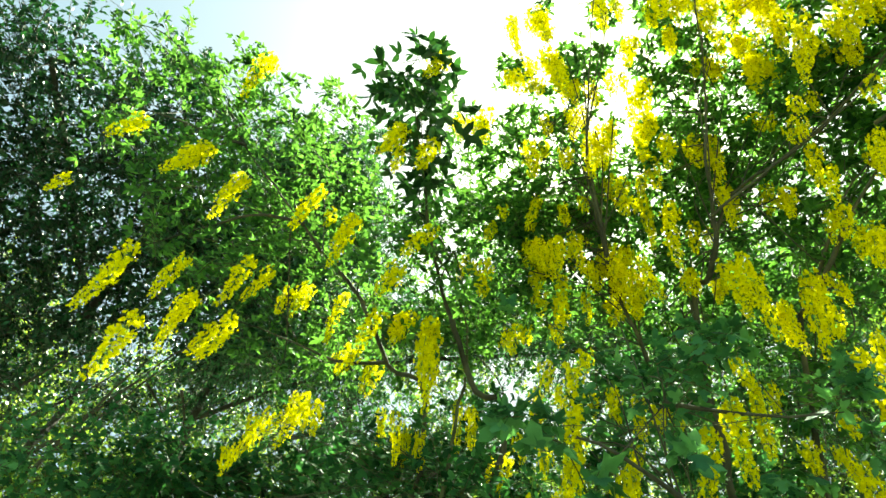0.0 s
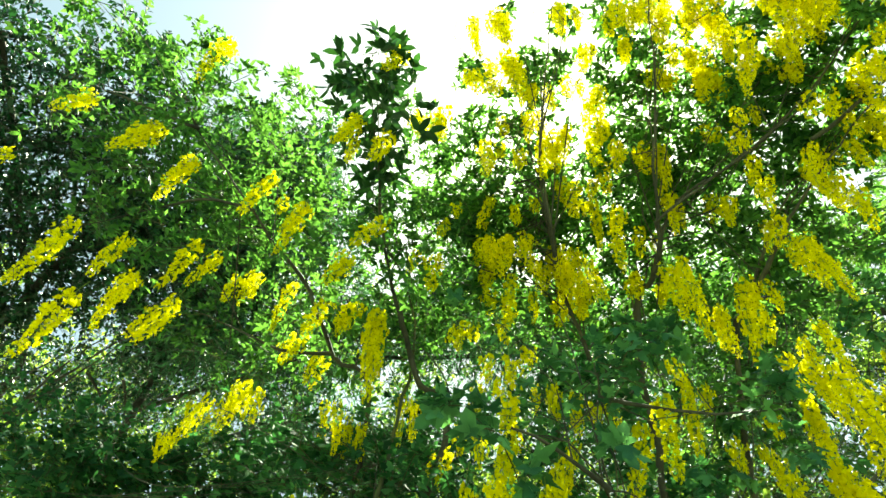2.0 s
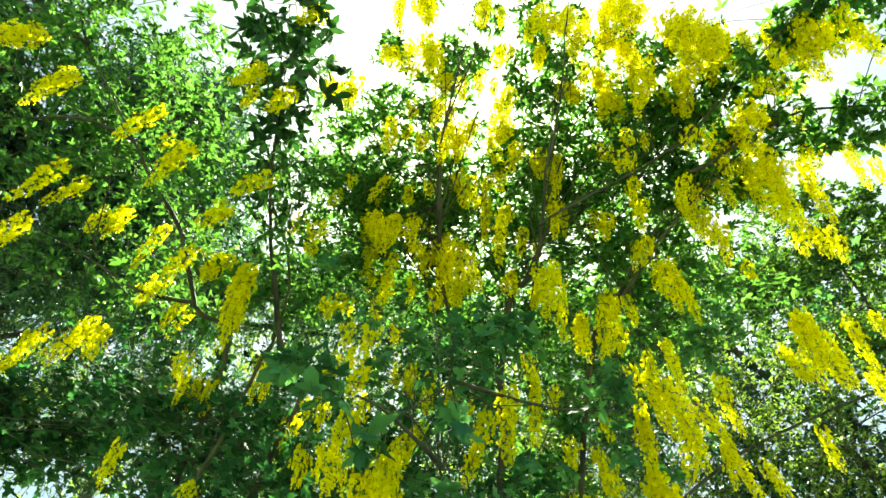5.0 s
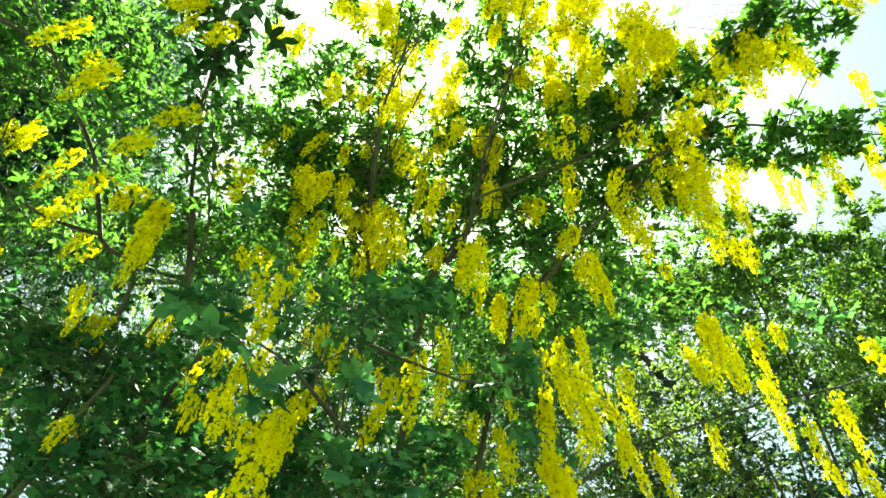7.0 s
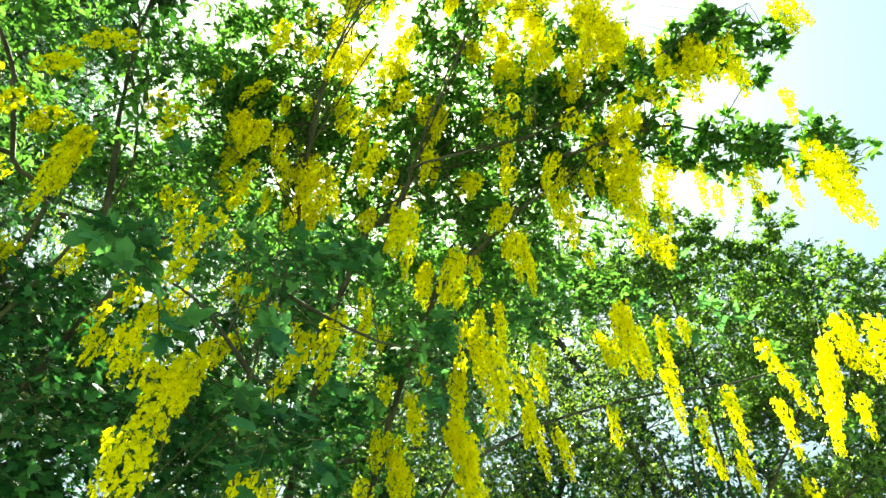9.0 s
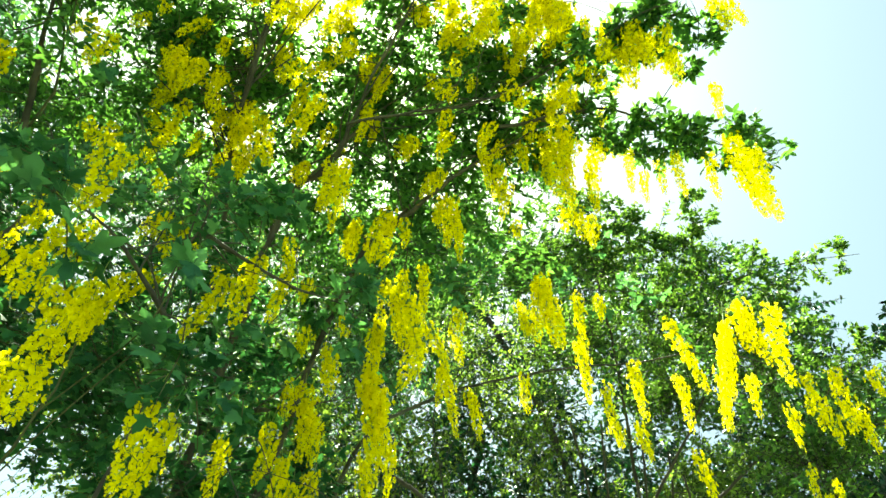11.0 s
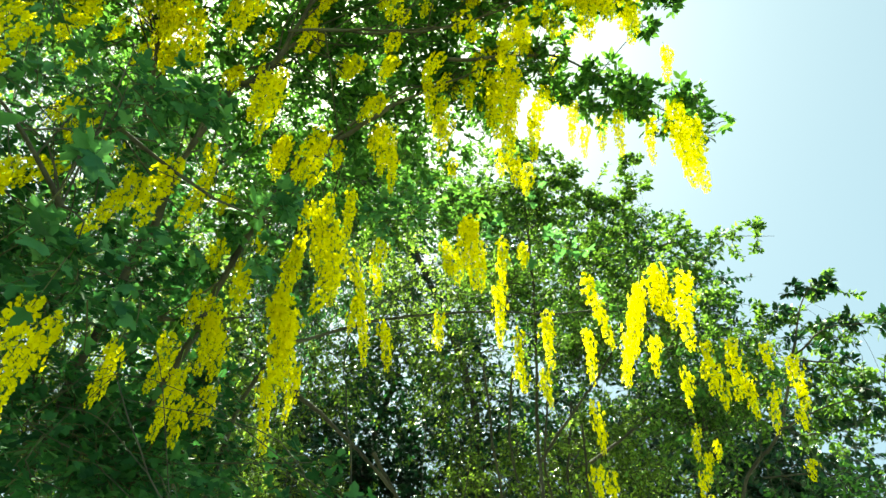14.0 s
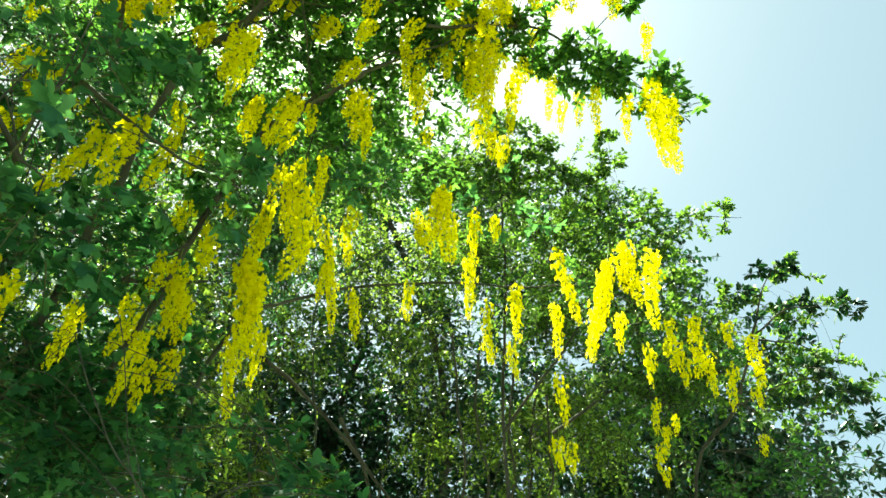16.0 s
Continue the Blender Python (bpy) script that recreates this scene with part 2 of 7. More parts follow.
class Tree:
    """One tree or shrub: an Empty at its foot with stems, branches, twigs, leaves and flowers under it."""

    def __init__(self, name, foot, label, category, bark, leaf, style):
        global RNG
        RNG = np.random.default_rng(int(abs(foot[0]) * 100 + abs(foot[1]) * 1000))
        self.ob = tagged(new(name), label, category)
        self.ob.location = foot
        self.foot, self.bark, self.leaf, self.style = np.array(foot, float), bark, leaf, style
        self.line, self.line_r, self.twigs, self.leaves, self.single = [], [], [], [], []

    def part(self, name, v, t, material, kind="", label=""):
        ob = tagged(new(name, mesh_of(name, np.asarray(v) - self.foot, t, material)), label, kind=kind)
        ob.parent = self.ob
        return ob

    def limb(self, thick, thin, *points, name="limb"):
        path = smooth(points)
        n = len(path)
        wob = np.cumsum(RNG.standard_normal((n, 3)), 0) * 0.0035
        wob -= np.linspace(0, 1, n)[:, None] * wob[-1]
        path = path + wob
        thin = thin if thin > 0.006 else 0.0013
        radii = thick + (thin - thick) * np.linspace(0, 1, n) ** 0.8
        self.part(name, *tube(path, radii, 8, 0.06), self.bark)
        self.line += list(path)
        self.line_r += list(radii)

    def stem(self, thick, thin, *points):
        """A stem that rises from the ground at the tree's foot."""
        top = np.array(points[0])
        mid = self.foot + (top - self.foot) * np.array((0.35, 0.35, 0.5))
        self.limb(thick, thin, tuple(self.foot - np.array((0, 0, 0.08))), tuple(mid), *points, name="stem")

    def mass(self, x, y, z, r, dense=1.0):
        """A branch from the nearest limb, and leafy twigs round its end."""
        s = self.style
        c = np.array((x, y, z))
        if self.line:
            near = np.array(self.line)
            low = near[:, 2] - c[2]
            k = int(np.argmin(np.linalg.norm(near - c, axis=1) + np.maximum(low, 0) * 0.6))
            k = int(np.clip(k + RNG.integers(-9, 10), 0, len(near) - 1)) if np.linalg.norm(near[k] - c) > 0.15 else k
            if np.linalg.norm(near[k] - c) > 1.6 * np.linalg.norm(near - c, axis=1).min() + 0.1:
                k = int(np.argmin(np.linalg.norm(near - c, axis=1)))
            a, ra = near[k], self.line_r[k]
            bow = (a + c) / 2 + np.array((0, 0, 0.03)) * np.linalg.norm(c - a) + RNG.standard_normal(3) * 0.12 * np.linalg.norm(c - a)
            path = smooth([a, bow, c], 0.06)
            thick = min(ra * 0.5, s["branch"] * 0.55)
            self.part("branch", *tube(path, np.linspace(thick, 0.0016, len(path)), 6, 0.05), self.bark)
        clear = CLEARING - c
        clear[2] = 0
        clear = unit(clear)
        size = s["leaf"]
        count = max(3, int(dense * s["cover"] * math.pi * r * r / (size * size * 0.3 * s["wide"]) / s["per_twig"]))
        per = s["per_twig"] // s["fold"]
        for _ in range(count):
            d = unit(RNG.standard_normal(3))
            p0 = c + d * r * RNG.uniform(0.0, s["spread"])
            way = unit(d * 0.6 + RNG.standard_normal(3) * 0.55 + np.array((0, 0, s["rise"])))
            length = min(s["twig"], 0.85 * r) * RNG.uniform(0.6, 1.3)
            steps = 5 if s["fold"] == 3 or s["single"] else 3
            u = np.linspace(0, 1, steps)[:, None]
            path = p0 + way * length * u + np.array((0, 0, -s["droop"])) * length * u * u
            self.twigs.append(tube(path, np.linspace(s["thick"], s["thick"] * 0.4, steps), 3))
            k = np.linspace(0.12, 1.0, per)
            at = p0 + way * length * k[:, None] + np.array((0, 0, -s["droop"])) * length * (k * k)[:, None]
            out = unit(np.cross(np.broadcast_to(way, at.shape), RNG.standard_normal((per, 3))) + way * 0.5 + np.array((0, 0, -0.15)))
            face = unit(RNG.standard_normal((per, 3)) * s["tumble"] + np.array((0, 0, 1.0)) + s["open"] * clear)
            big = size * RNG.uniform(0.65, 1.25, per)
            if s["fold"] == 3:
                at = at + out * 0.7 * big[:, None]
                side = unit(np.cross(face, out))
                at, face, big = np.tile(at, (3, 1)), np.tile(face, (3, 1)), np.tile(big, 3)
                out = np.concatenate([out, out * 0.35 + side * 0.9, out * 0.35 - side * 0.9])
                face = unit(face + RNG.standard_normal(face.shape) * 0.25)
            if s["single"] and len(self.single) < 290:
                self.single += list(zip(at, out, face, big))
            else:
                self.leaves.append(blades(s["shape"], s["tris"], at, out, face, big))

    def finish(self):
        if self.twigs:
            self.part("brushwood", *joined(self.twigs), self.bark if self.bark is DARK_BARK else TWIG, "stuff", "thin green-brown twigs")
        if self.leaves:
            self.part("foliage", *joined(self.leaves), self.leaf, "stuff", self.style["words"])
        if self.single:
            shapes = []
            for k in range(4):
                v = PALM.copy()
                v[:, 2] += 0.05 * RNG.standard_normal(len(v)) - 0.12 * np.abs(v[:, 1]) * (k % 2)
                stalk = tube(np.array([(-0.55, 0, -0.03), (-0.2, 0.02, 0.03), (0.2, 0, 0.02)]), (0.012, 0.011, 0.01), 3)
                shapes.append(mesh_of("leaf", *joined([(v, PALM_TRIS), stalk]), MAPLE_LEAF))
            for i, (at, along, face, big) in enumerate(self.single):
                ob = new("leaf", shapes[i % 4])
                x = Vector(along).normalized()
                y = Vector(face).cross(x).normalized()
                z = x.cross(y)
                m = Matrix((x, y, z)).transposed().to_4x4()
                ob.parent = self.ob
                ob.matrix_basis = Matrix.Translation(Vector(at - self.foot)) @ m @ Matrix.Diagonal((big, big, big, 1))


LABURNUM = dict(open=0.35, branch=0.006, spread=0.85, leaf=0.035, wide=0.9, cover=0.9, per_twig=27, fold=3, twig=0.20, rise=0.15, droop=0.3, thick=0.0022, tumble=0.55,
                shape=FINE, tris=FINE_TRIS, single=False, words="dense trifoliate green leaves")
SHOOT_STYLE = dict(LABURNUM, leaf=0.062, cover=1.5, rise=0.0, twig=0.16, per_twig=9, words="large dark green leaves on an upright shoot")
MAPLE = dict(open=0.55, branch=0.005, spread=0.85, leaf=0.047, wide=2.2, cover=0.95, per_twig=8, fold=1, twig=0.17, rise=0.05, droop=0.2, thick=0.002, tumble=0.36,
             shape=PALM, tris=PALM_TRIS, single=True, words="lobed blue-green maple leaves")
DARK_STYLE = dict(open=0.4, spread=0.7, branch=0.008, leaf=0.042, wide=1.0, cover=2.1, per_twig=22, fold=1, twig=0.42, rise=0.2, droop=0.35, thick=0.003, tumble=0.6,
                  shape=PLAIN, tris=PLAIN_TRIS, single=False, words="dark green small oval leaves")
WISP_STYLE = dict(DARK_STYLE, leaf=0.05, wide=0.6, cover=2.2, twig=0.5, droop=0.8, rise=0.0, shape=SLIM, words="fine feathery light green leaves")
BRIGHT_STYLE = dict(DARK_STYLE, leaf=0.043, wide=0.9, cover=2.5, twig=0.45, rise=0.5, droop=0.2, words="bright sunlit green leaves")
UNDER_STYLE = dict(DARK_STYLE, open=0.45, leaf=0.046, cover=1.25, twig=0.5, words="sparse small leaves of the thicket")

WOODS_STYLE = dict(DARK_STYLE, leaf=0.09, cover=1.7, twig=0.9, thick=0.005, branch=0.02, words="distant mixed green foliage")
EDGE_STYLE = dict(DARK_STYLE, leaf=0.055, wide=0.9, cover=0.95, twig=0.35, rise=0.1, droop=0.3, per_twig=14, shape=FINE, tris=FINE_TRIS, words="dark oval leaves against the sky")
MAPLE_DEEP = dict(MAPLE, cover=2.6, words="dense shaded maple leaves")
MAPLE_FRONT = dict(MAPLE, leaf=0.04, cover=1.5, single=False, branch=0.002, words="layered green maple leaves")
MAPLE_BIG = dict(MAPLE, leaf=0.072, cover=0.6, per_twig=4, twig=0.1, words="large blue-green maple leaves")


# ---- flower clusters ----
def floret():
    """One pea flower: a round standard bent back, two wings and a keel, on a short stalk. Its stalk starts at the origin; it faces +x."""
    v = [(0.010, 0, 0.002)]
    for deg in (-75, -40, 0, 40, 75):
        a = radians(deg)
        v.append((0.0145 + 0.004 * abs(math.sin(a)), 0.0105 * math.sin(a), 0.003 + 0.0125 * math.cos(a)))
    t = [(0, i, i + 1) for i in range(1, 5)]
    for s in (-1, 1):
        b = len(v)
        v += [(0.010, 0, 0.001), (0.018, s * 0.0075, 0.002), (0.024, s * 0.005, -0.005), (0.016, s * 0.001, -0.009)]
        t += [(b, b + 1, b + 2), (b, b + 2, b + 3)] if s > 0 else [(b, b + 2, b + 1), (b, b + 3, b + 2)]
    return np.array(v), np.array(t)


FLORET, FLORET_TRIS = floret()


def strand(length, seed):
    """The florets and the stalk of one hanging string of pea flowers, its top at the origin."""
    rng = np.random.default_rng(seed)
    n = int(length * 570)
    k = np.clip((np.arange(n) + rng.uniform(-0.4, 0.4, n)) / n, 0.0, 1.0)
    spin = np.arange(n) * 2.39996 + rng.uniform(-0.5, 0.5, n)
    sway = np.stack([0.007 * np.sin(k * 5 + seed), 0.007 * np.cos(k * 4 + seed), -length * k], -1)
    lumps = 1 + 0.6 * np.sin(k * length * 95 + seed) * np.sin(k * length * 41 + 2 * seed)
    reach = 0.0145 * (1 - 0.75 * k ** 1.6) * rng.uniform(0.1, 2.2, n) * lumps * np.minimum(1, 0.5 + 3 * k)
    size = (0.95 - 0.5 * k ** 2.0) * rng.uniform(0.7, 1.3, n)
    out = np.stack([np.cos(spin), np.sin(spin), rng.uniform(-0.6, 0.35, n)], -1)
    out = unit(out)
    upw = unit(np.array((0, 0, 1.0)) + rng.standard_normal((n, 3)) * 0.7)
    side = unit(np.cross(upw, out))
    upw = np.cross(out, side)
    at = sway + out * reach[:, None]
    sh = FLORET[None] * size[:, None, None]
    v = at[:, None] + sh[..., :1] * out[:, None] + sh[..., 1:2] * side[:, None] + sh[..., 2:] * upw[:, None]
    t = FLORET_TRIS[None] + (np.arange(n) * len(FLORET))[:, None, None]
    flowers = v.reshape(-1, 3), t.reshape(-1, 3)
    kk = np.linspace(-0.06 / length, 1, 12)
    path = np.stack([0.007 * np.sin(kk * 5 + seed), 0.007 * np.cos(kk * 4 + seed), -length * kk], -1)
    bits = [tube(path, np.linspace(0.0018, 0.0008, 12), 4)]
    for i in range(0, n, 2):
        bits.append(tube(np.array([sway[i], at[i], at[i] + out[i] * 0.011 * size[i]]), (0.0006, 0.0006, 0.0014), 3))
    return flowers, joined(bits)


def raceme_meshes(length, seed, strings=1):
    """Meshes of a flower cluster and its stalk; a wide cluster has strings of unequal length side by side."""
    flowers, stalks = [], []
    for i in range(strings):
        f, st = strand(length * (1.0, 0.8, 0.62)[i], seed + 17 * i)
        off = np.array(((0, 0, 0), (0.034, 0.008, 0.012), (-0.026, 0.02, -0.02))[i]) * (strings > 1)
        flowers.append((f[0] + off, f[1]))
        stalks.append((st[0] + off, st[1]))
    return mesh_of("raceme", *joined(flowers), PETAL), mesh_of("stalk", *joined(stalks), STALK)


RACEMES = [(size, *raceme_meshes(size, 3 * i + k)) for i, size in enumerate((0.10, 0.14, 0.19, 0.25, 0.32)) for k in range(3)]
WIDE = [(size, *raceme_meshes(size, 50 + 3 * i + k, 2 + k % 2)) for i, size in enumerate((0.12, 0.18, 0.26)) for k in range(3)]
TURN = [0]


def raceme(tree, x, y, z, length, width, lean_x=0.0, lean_y=0.0):
    """Hang a flower cluster from a twig of the tree at (x, y, z)."""
    TURN[0] += 1
    near = sorted(WIDE if width > 0.085 else RACEMES, key=lambda r: abs(r[0] - length))[:3]
    size, flowers, stalk = near[TURN[0] % 3]
    down = Vector((lean_x, lean_y, -1)).normalized()
    turn = down.to_track_quat("-Z", "Y").to_matrix().to_4x4() @ Matrix.Rotation(TURN[0] * 2.1, 4, "Z")
    broad = min(1.15, max(0.65, width / 0.135)) if width > 0.085 else min(1.0, max(0.55, width / 0.088))
    ob = new("raceme", flowers)
    ob.parent = tree.ob
    ob.matrix_basis = Matrix.Translation(Vector((x, y, z)) - Vector(tree.foot)) @ turn @ Matrix.Diagonal((broad, broad, length / size, 1))
    tagged(ob, "hanging cluster of yellow pea flowers")
    st = new("stalk", stalk)
    st.parent = ob
    return ob


# ---- ground ----
def build_ground():
    n, half = 90, 400.0
    g = np.linspace(-1, 1, n)
    g = np.sign(g) * np.abs(g) ** 3 * half
    xx, yy = np.meshgrid(g, g)
    zz = 0.02 * np.sin(xx * 2.1) * np.cos(yy * 1.7) + 0.6 * np.sin(xx * 0.03) * np.sin(yy * 0.027)
    v = np.stack([xx, yy, zz - 0.03], -1).reshape(-1, 3)
    i = np.arange(n * n).reshape(n, n)
    a, b, c, d = i[:-1, :-1].ravel(), i[:-1, 1:].ravel(), i[1:, 1:].ravel(), i[1:, :-1].ravel()
    t = np.concatenate([np.stack([a, b, c], -1), np.stack([a, c, d], -1)])
    tagged(new("ground", mesh_of("ground", v, t, ground_material())), "rough grassy ground under the trees", "ground", kind="structure")


build_ground()

# ---- far trees ----

woods = Tree("tree", (-2.78, 6.92, 0.0), "distant green tree at the wood edge", "tree", DARK_BARK, UNDER_LEAF, WOODS_STYLE)
woods.stem(0.12, 0.04, (-2.52, 7.34, 6.17), (-2.47, 6.93, 6.78))
woods.mass(-3.99, 6.93, 5.73, 1.04)
woods.mass(-3.02, 6.98, 6.41, 1.04)
woods.mass(-1.87, 6.84, 7.14, 1.04)
woods.mass(-3.88, 7.35, 5.06, 1.04)
woods.mass(-2.60, 7.60, 5.66, 1.04)
woods.mass(-4.54, 6.07, 6.45, 0.88)
woods.mass(-4.95, 6.49, 5.40, 1.04)
woods.mass(-4.50, 7.14, 4.72, 1.04)
woods.mass(-3.28, 5.03, 5.19, 0.68)
woods.mass(-2.28, 5.83, 4.74, 0.68)
woods.finish()

woods_mid = Tree("tree", (-0.33, 6.78, 0.0), "distant green tree of the wood edge", "tree", DARK_BARK, UNDER_LEAF, WOODS_STYLE)
woods_mid.stem(0.1, 0.035, (-0.53, 6.48, 7.14), (0.87, 5.94, 8.31))
woods_mid.limb(0.05, 0.02, (-0.53, 6.48, 6.74), (-1.53, 5.79, 5.23))
woods_mid.mass(-0.59, 6.39, 7.91, 1.04)
woods_mid.mass(0.87, 5.94, 8.31, 1.04)
woods_mid.mass(-1.08, 7.58, 6.33, 1.04)
woods_mid.mass(0.64, 7.26, 6.88, 1.04)
woods_mid.mass(-1.49, 5.93, 8.20, 0.72)
woods_mid.mass(-1.53, 5.79, 5.23, 0.62)
woods_mid.finish()

woods_high = Tree("tree", (3.59, 5.70, 0.0), "tall distant tree with mixed green leaves", "tree", DARK_BARK, UNDER_LEAF, WOODS_STYLE)
woods_high.stem(0.1, 0.035, (3.39, 5.40, 7.80), (2.32, 5.42, 8.40))
woods_high.limb(0.05, 0.02, (3.39, 5.40, 7.40), (2.40, 6.70, 7.11))
woods_high.mass(2.32, 5.42, 8.40, 1.04)
woods_high.mass(3.60, 4.80, 8.31, 0.96)
woods_high.mass(4.66, 4.15, 8.08, 0.96)
woods_high.mass(2.40, 6.70, 7.11, 1.04)
woods_high.mass(3.95, 5.92, 7.11, 1.04)
woods_high.finish()

# Three trees added in dark leaf colour, standing in for shade inside the thicket.
woods_right = Tree("tree", (6.15, 4.09, 0.0), "distant tree added as dark backing beyond the thicket", "tree", DARK_BARK, DARK_LEAF, WOODS_STYLE)
woods_right.stem(0.12, 0.04, (6.77, 4.35, 6.11), (6.35, 3.76, 7.09))
woods_right.mass(6.15, 4.89, 6.40, 0.96)
woods_right.mass(5.02, 6.22, 6.09, 1.04)
woods_right.mass(6.26, 5.61, 5.37, 1.04)
woods_right.mass(5.11, 6.76, 5.14, 1.04)
woods_right.mass(7.01, 4.22, 5.45, 0.87)
woods_right.mass(5.09, 5.81, 5.70, 0.78)
woods_right.mass(5.81, 6.02, 4.78, 0.93)
woods_right.mass(6.93, 5.54, 5.24, 1.13)
woods_right.mass(5.83, 5.10, 5.73, 0.92)
woods_right.mass(4.58, 6.02, 7.80, 0.68)
woods_right.mass(4.62, 5.54, 6.81, 0.68)
woods_right.mass(5.47, 6.31, 6.86, 0.68)
woods_right.mass(5.23, 5.89, 5.60, 0.68)
woods_right.mass(5.54, 5.74, 5.24, 0.68)
woods_right.mass(6.08, 5.65, 4.51, 0.68)
woods_right.mass(4.23, 4.76, 7.29, 0.68)
woods_right.mass(5.03, 5.26, 6.67, 0.68)
woods_right.mass(5.03, 5.10, 6.28, 0.68)
woods_right.mass(6.56, 5.77, 6.23, 0.68)
woods_right.mass(6.17, 5.25, 5.15, 0.68)
woods_right.mass(6.00, 5.27, 4.63, 0.68)
woods_right.mass(4.92, 4.68, 7.72, 0.68)
woods_right.mass(5.55, 5.17, 7.69, 0.68)
woods_right.mass(6.24, 4.94, 6.91, 0.68)
woods_right.mass(6.25, 4.72, 6.10, 0.68)
woods_right.mass(6.08, 4.60, 5.35, 0.68)
woods_right.mass(6.42, 4.83, 4.80, 0.68)
woods_right.mass(6.53, 4.46, 6.74, 0.68)
woods_right.mass(7.07, 4.68, 5.61, 0.68)
woods_right.mass(7.03, 4.48, 4.85, 0.68)
woods_right.finish()

woods_near = Tree("tree", (7.14, 3.18, 0.0), "distant tree added as dark backing behind the thicket", "tree", DARK_BARK, DARK_LEAF, WOODS_STYLE)
woods_near.stem(0.1, 0.035, (6.94, 2.88, 6.57), (5.11, 3.24, 8.80))
woods_near.limb(0.05, 0.02, (6.94, 2.88, 6.17), (7.28, 3.19, 4.67))
woods_near.mass(7.16, 3.29, 6.40, 0.96)
woods_near.mass(7.96, 1.68, 6.02, 0.96)
woods_near.mass(7.32, 4.17, 5.42, 1.04)
woods_near.mass(8.09, 2.58, 5.32, 1.04)
woods_near.mass(4.77, 3.87, 8.08, 0.68)
woods_near.mass(5.98, 4.07, 8.09, 0.68)
woods_near.mass(5.93, 3.97, 6.94, 0.68)
woods_near.mass(6.73, 4.15, 5.72, 0.68)
woods_near.mass(5.11, 3.24, 8.80, 0.68)
woods_near.mass(5.82, 3.35, 8.38, 0.68)
woods_near.mass(5.82, 3.39, 6.94, 0.68)
woods_near.mass(6.94, 3.75, 7.07, 0.68)
woods_near.mass(7.23, 3.87, 6.29, 0.68)
woods_near.mass(6.90, 3.54, 5.65, 0.68)
woods_near.mass(7.10, 3.66, 4.86, 0.68)
woods_near.mass(5.44, 2.26, 8.56, 0.68)
woods_near.mass(5.91, 2.54, 7.71, 0.68)
woods_near.mass(6.71, 2.85, 7.63, 0.68)
woods_near.mass(6.81, 3.00, 6.97, 0.68)
woods_near.mass(6.92, 2.86, 5.96, 0.68)
woods_near.mass(7.26, 3.06, 5.48, 0.68)
woods_near.mass(7.28, 3.19, 4.67, 0.68)
woods_near.mass(6.12, 1.96, 7.94, 0.68)
woods_near.mass(6.62, 1.84, 7.38, 0.68)
woods_near.mass(6.75, 2.03, 6.32, 0.68)
woods_near.mass(8.07, 2.71, 6.63, 0.68)
woods_near.mass(7.88, 2.56, 5.69, 0.68)
woods_near.mass(8.40, 2.73, 5.26, 0.68)
woods_near.mass(7.30, 1.69, 7.42, 0.68)
woods_near.mass(7.42, 1.67, 6.48, 0.68)
woods_near.mass(8.19, 1.78, 6.16, 0.68)
woods_near.mass(8.59, 1.81, 5.54, 0.68)
woods_near.mass(8.60, 1.97, 5.06, 0.68)
woods_near.finish()

woods_end = Tree("tree", (8.20, 0.47, 0.0), "distant tree added as dark backing at the end of the wood", "tree", DARK_BARK, DARK_LEAF, WOODS_STYLE)
woods_end.stem(0.1, 0.035, (8.00, 0.17, 6.21), (6.73, 0.36, 8.43))
woods_end.limb(0.05, 0.02, (8.00, 0.17, 5.81), (8.38, -0.95, 4.48))
woods_end.mass(7.89, 0.49, 6.39, 0.88)
woods_end.mass(8.23, -0.26, 5.84, 0.88)
woods_end.mass(8.39, -0.86, 5.44, 0.72)
woods_end.mass(8.50, 0.97, 5.20, 1.04)
woods_end.mass(8.63, -0.47, 4.99, 0.96)
woods_end.mass(5.32, 1.57, 7.93, 0.68)
woods_end.mass(6.24, 0.97, 8.34, 0.68)
woods_end.mass(7.00, 1.22, 7.75, 0.68)
woods_end.mass(6.73, 0.36, 8.43, 0.68)
woods_end.mass(7.07, 0.76, 7.53, 0.68)
woods_end.mass(7.55, 0.75, 6.80, 0.68)
woods_end.mass(7.99, 0.81, 6.42, 0.68)
woods_end.mass(8.51, 0.96, 5.98, 0.68)
woods_end.mass(8.84, 1.13, 5.52, 0.68)
woods_end.mass(7.35, -0.19, 7.89, 0.68)
woods_end.mass(7.34, -0.13, 7.15, 0.68)
woods_end.mass(8.50, 0.23, 6.85, 0.68)
woods_end.mass(7.64, 0.31, 5.49, 0.68)
woods_end.mass(9.17, 0.71, 5.54, 0.68)
woods_end.mass(9.08, 0.65, 5.04, 0.68)
woods_end.mass(7.88, -0.52, 6.82, 0.68)
woods_end.mass(8.72, -0.49, 6.50, 0.68)
woods_end.mass(8.56, -0.16, 5.79, 0.68)
woods_end.mass(9.20, -0.06, 5.58, 0.68)
woods_end.mass(7.57, -0.71, 5.48, 0.68)
woods_end.mass(8.24, -0.47, 5.02, 0.68)
woods_end.mass(8.38, -0.35, 4.53, 0.68)
woods_end.mass(9.13, -1.30, 5.27, 0.68)
woods_end.mass(8.38, -0.95, 4.48, 0.68)
woods_end.finish()

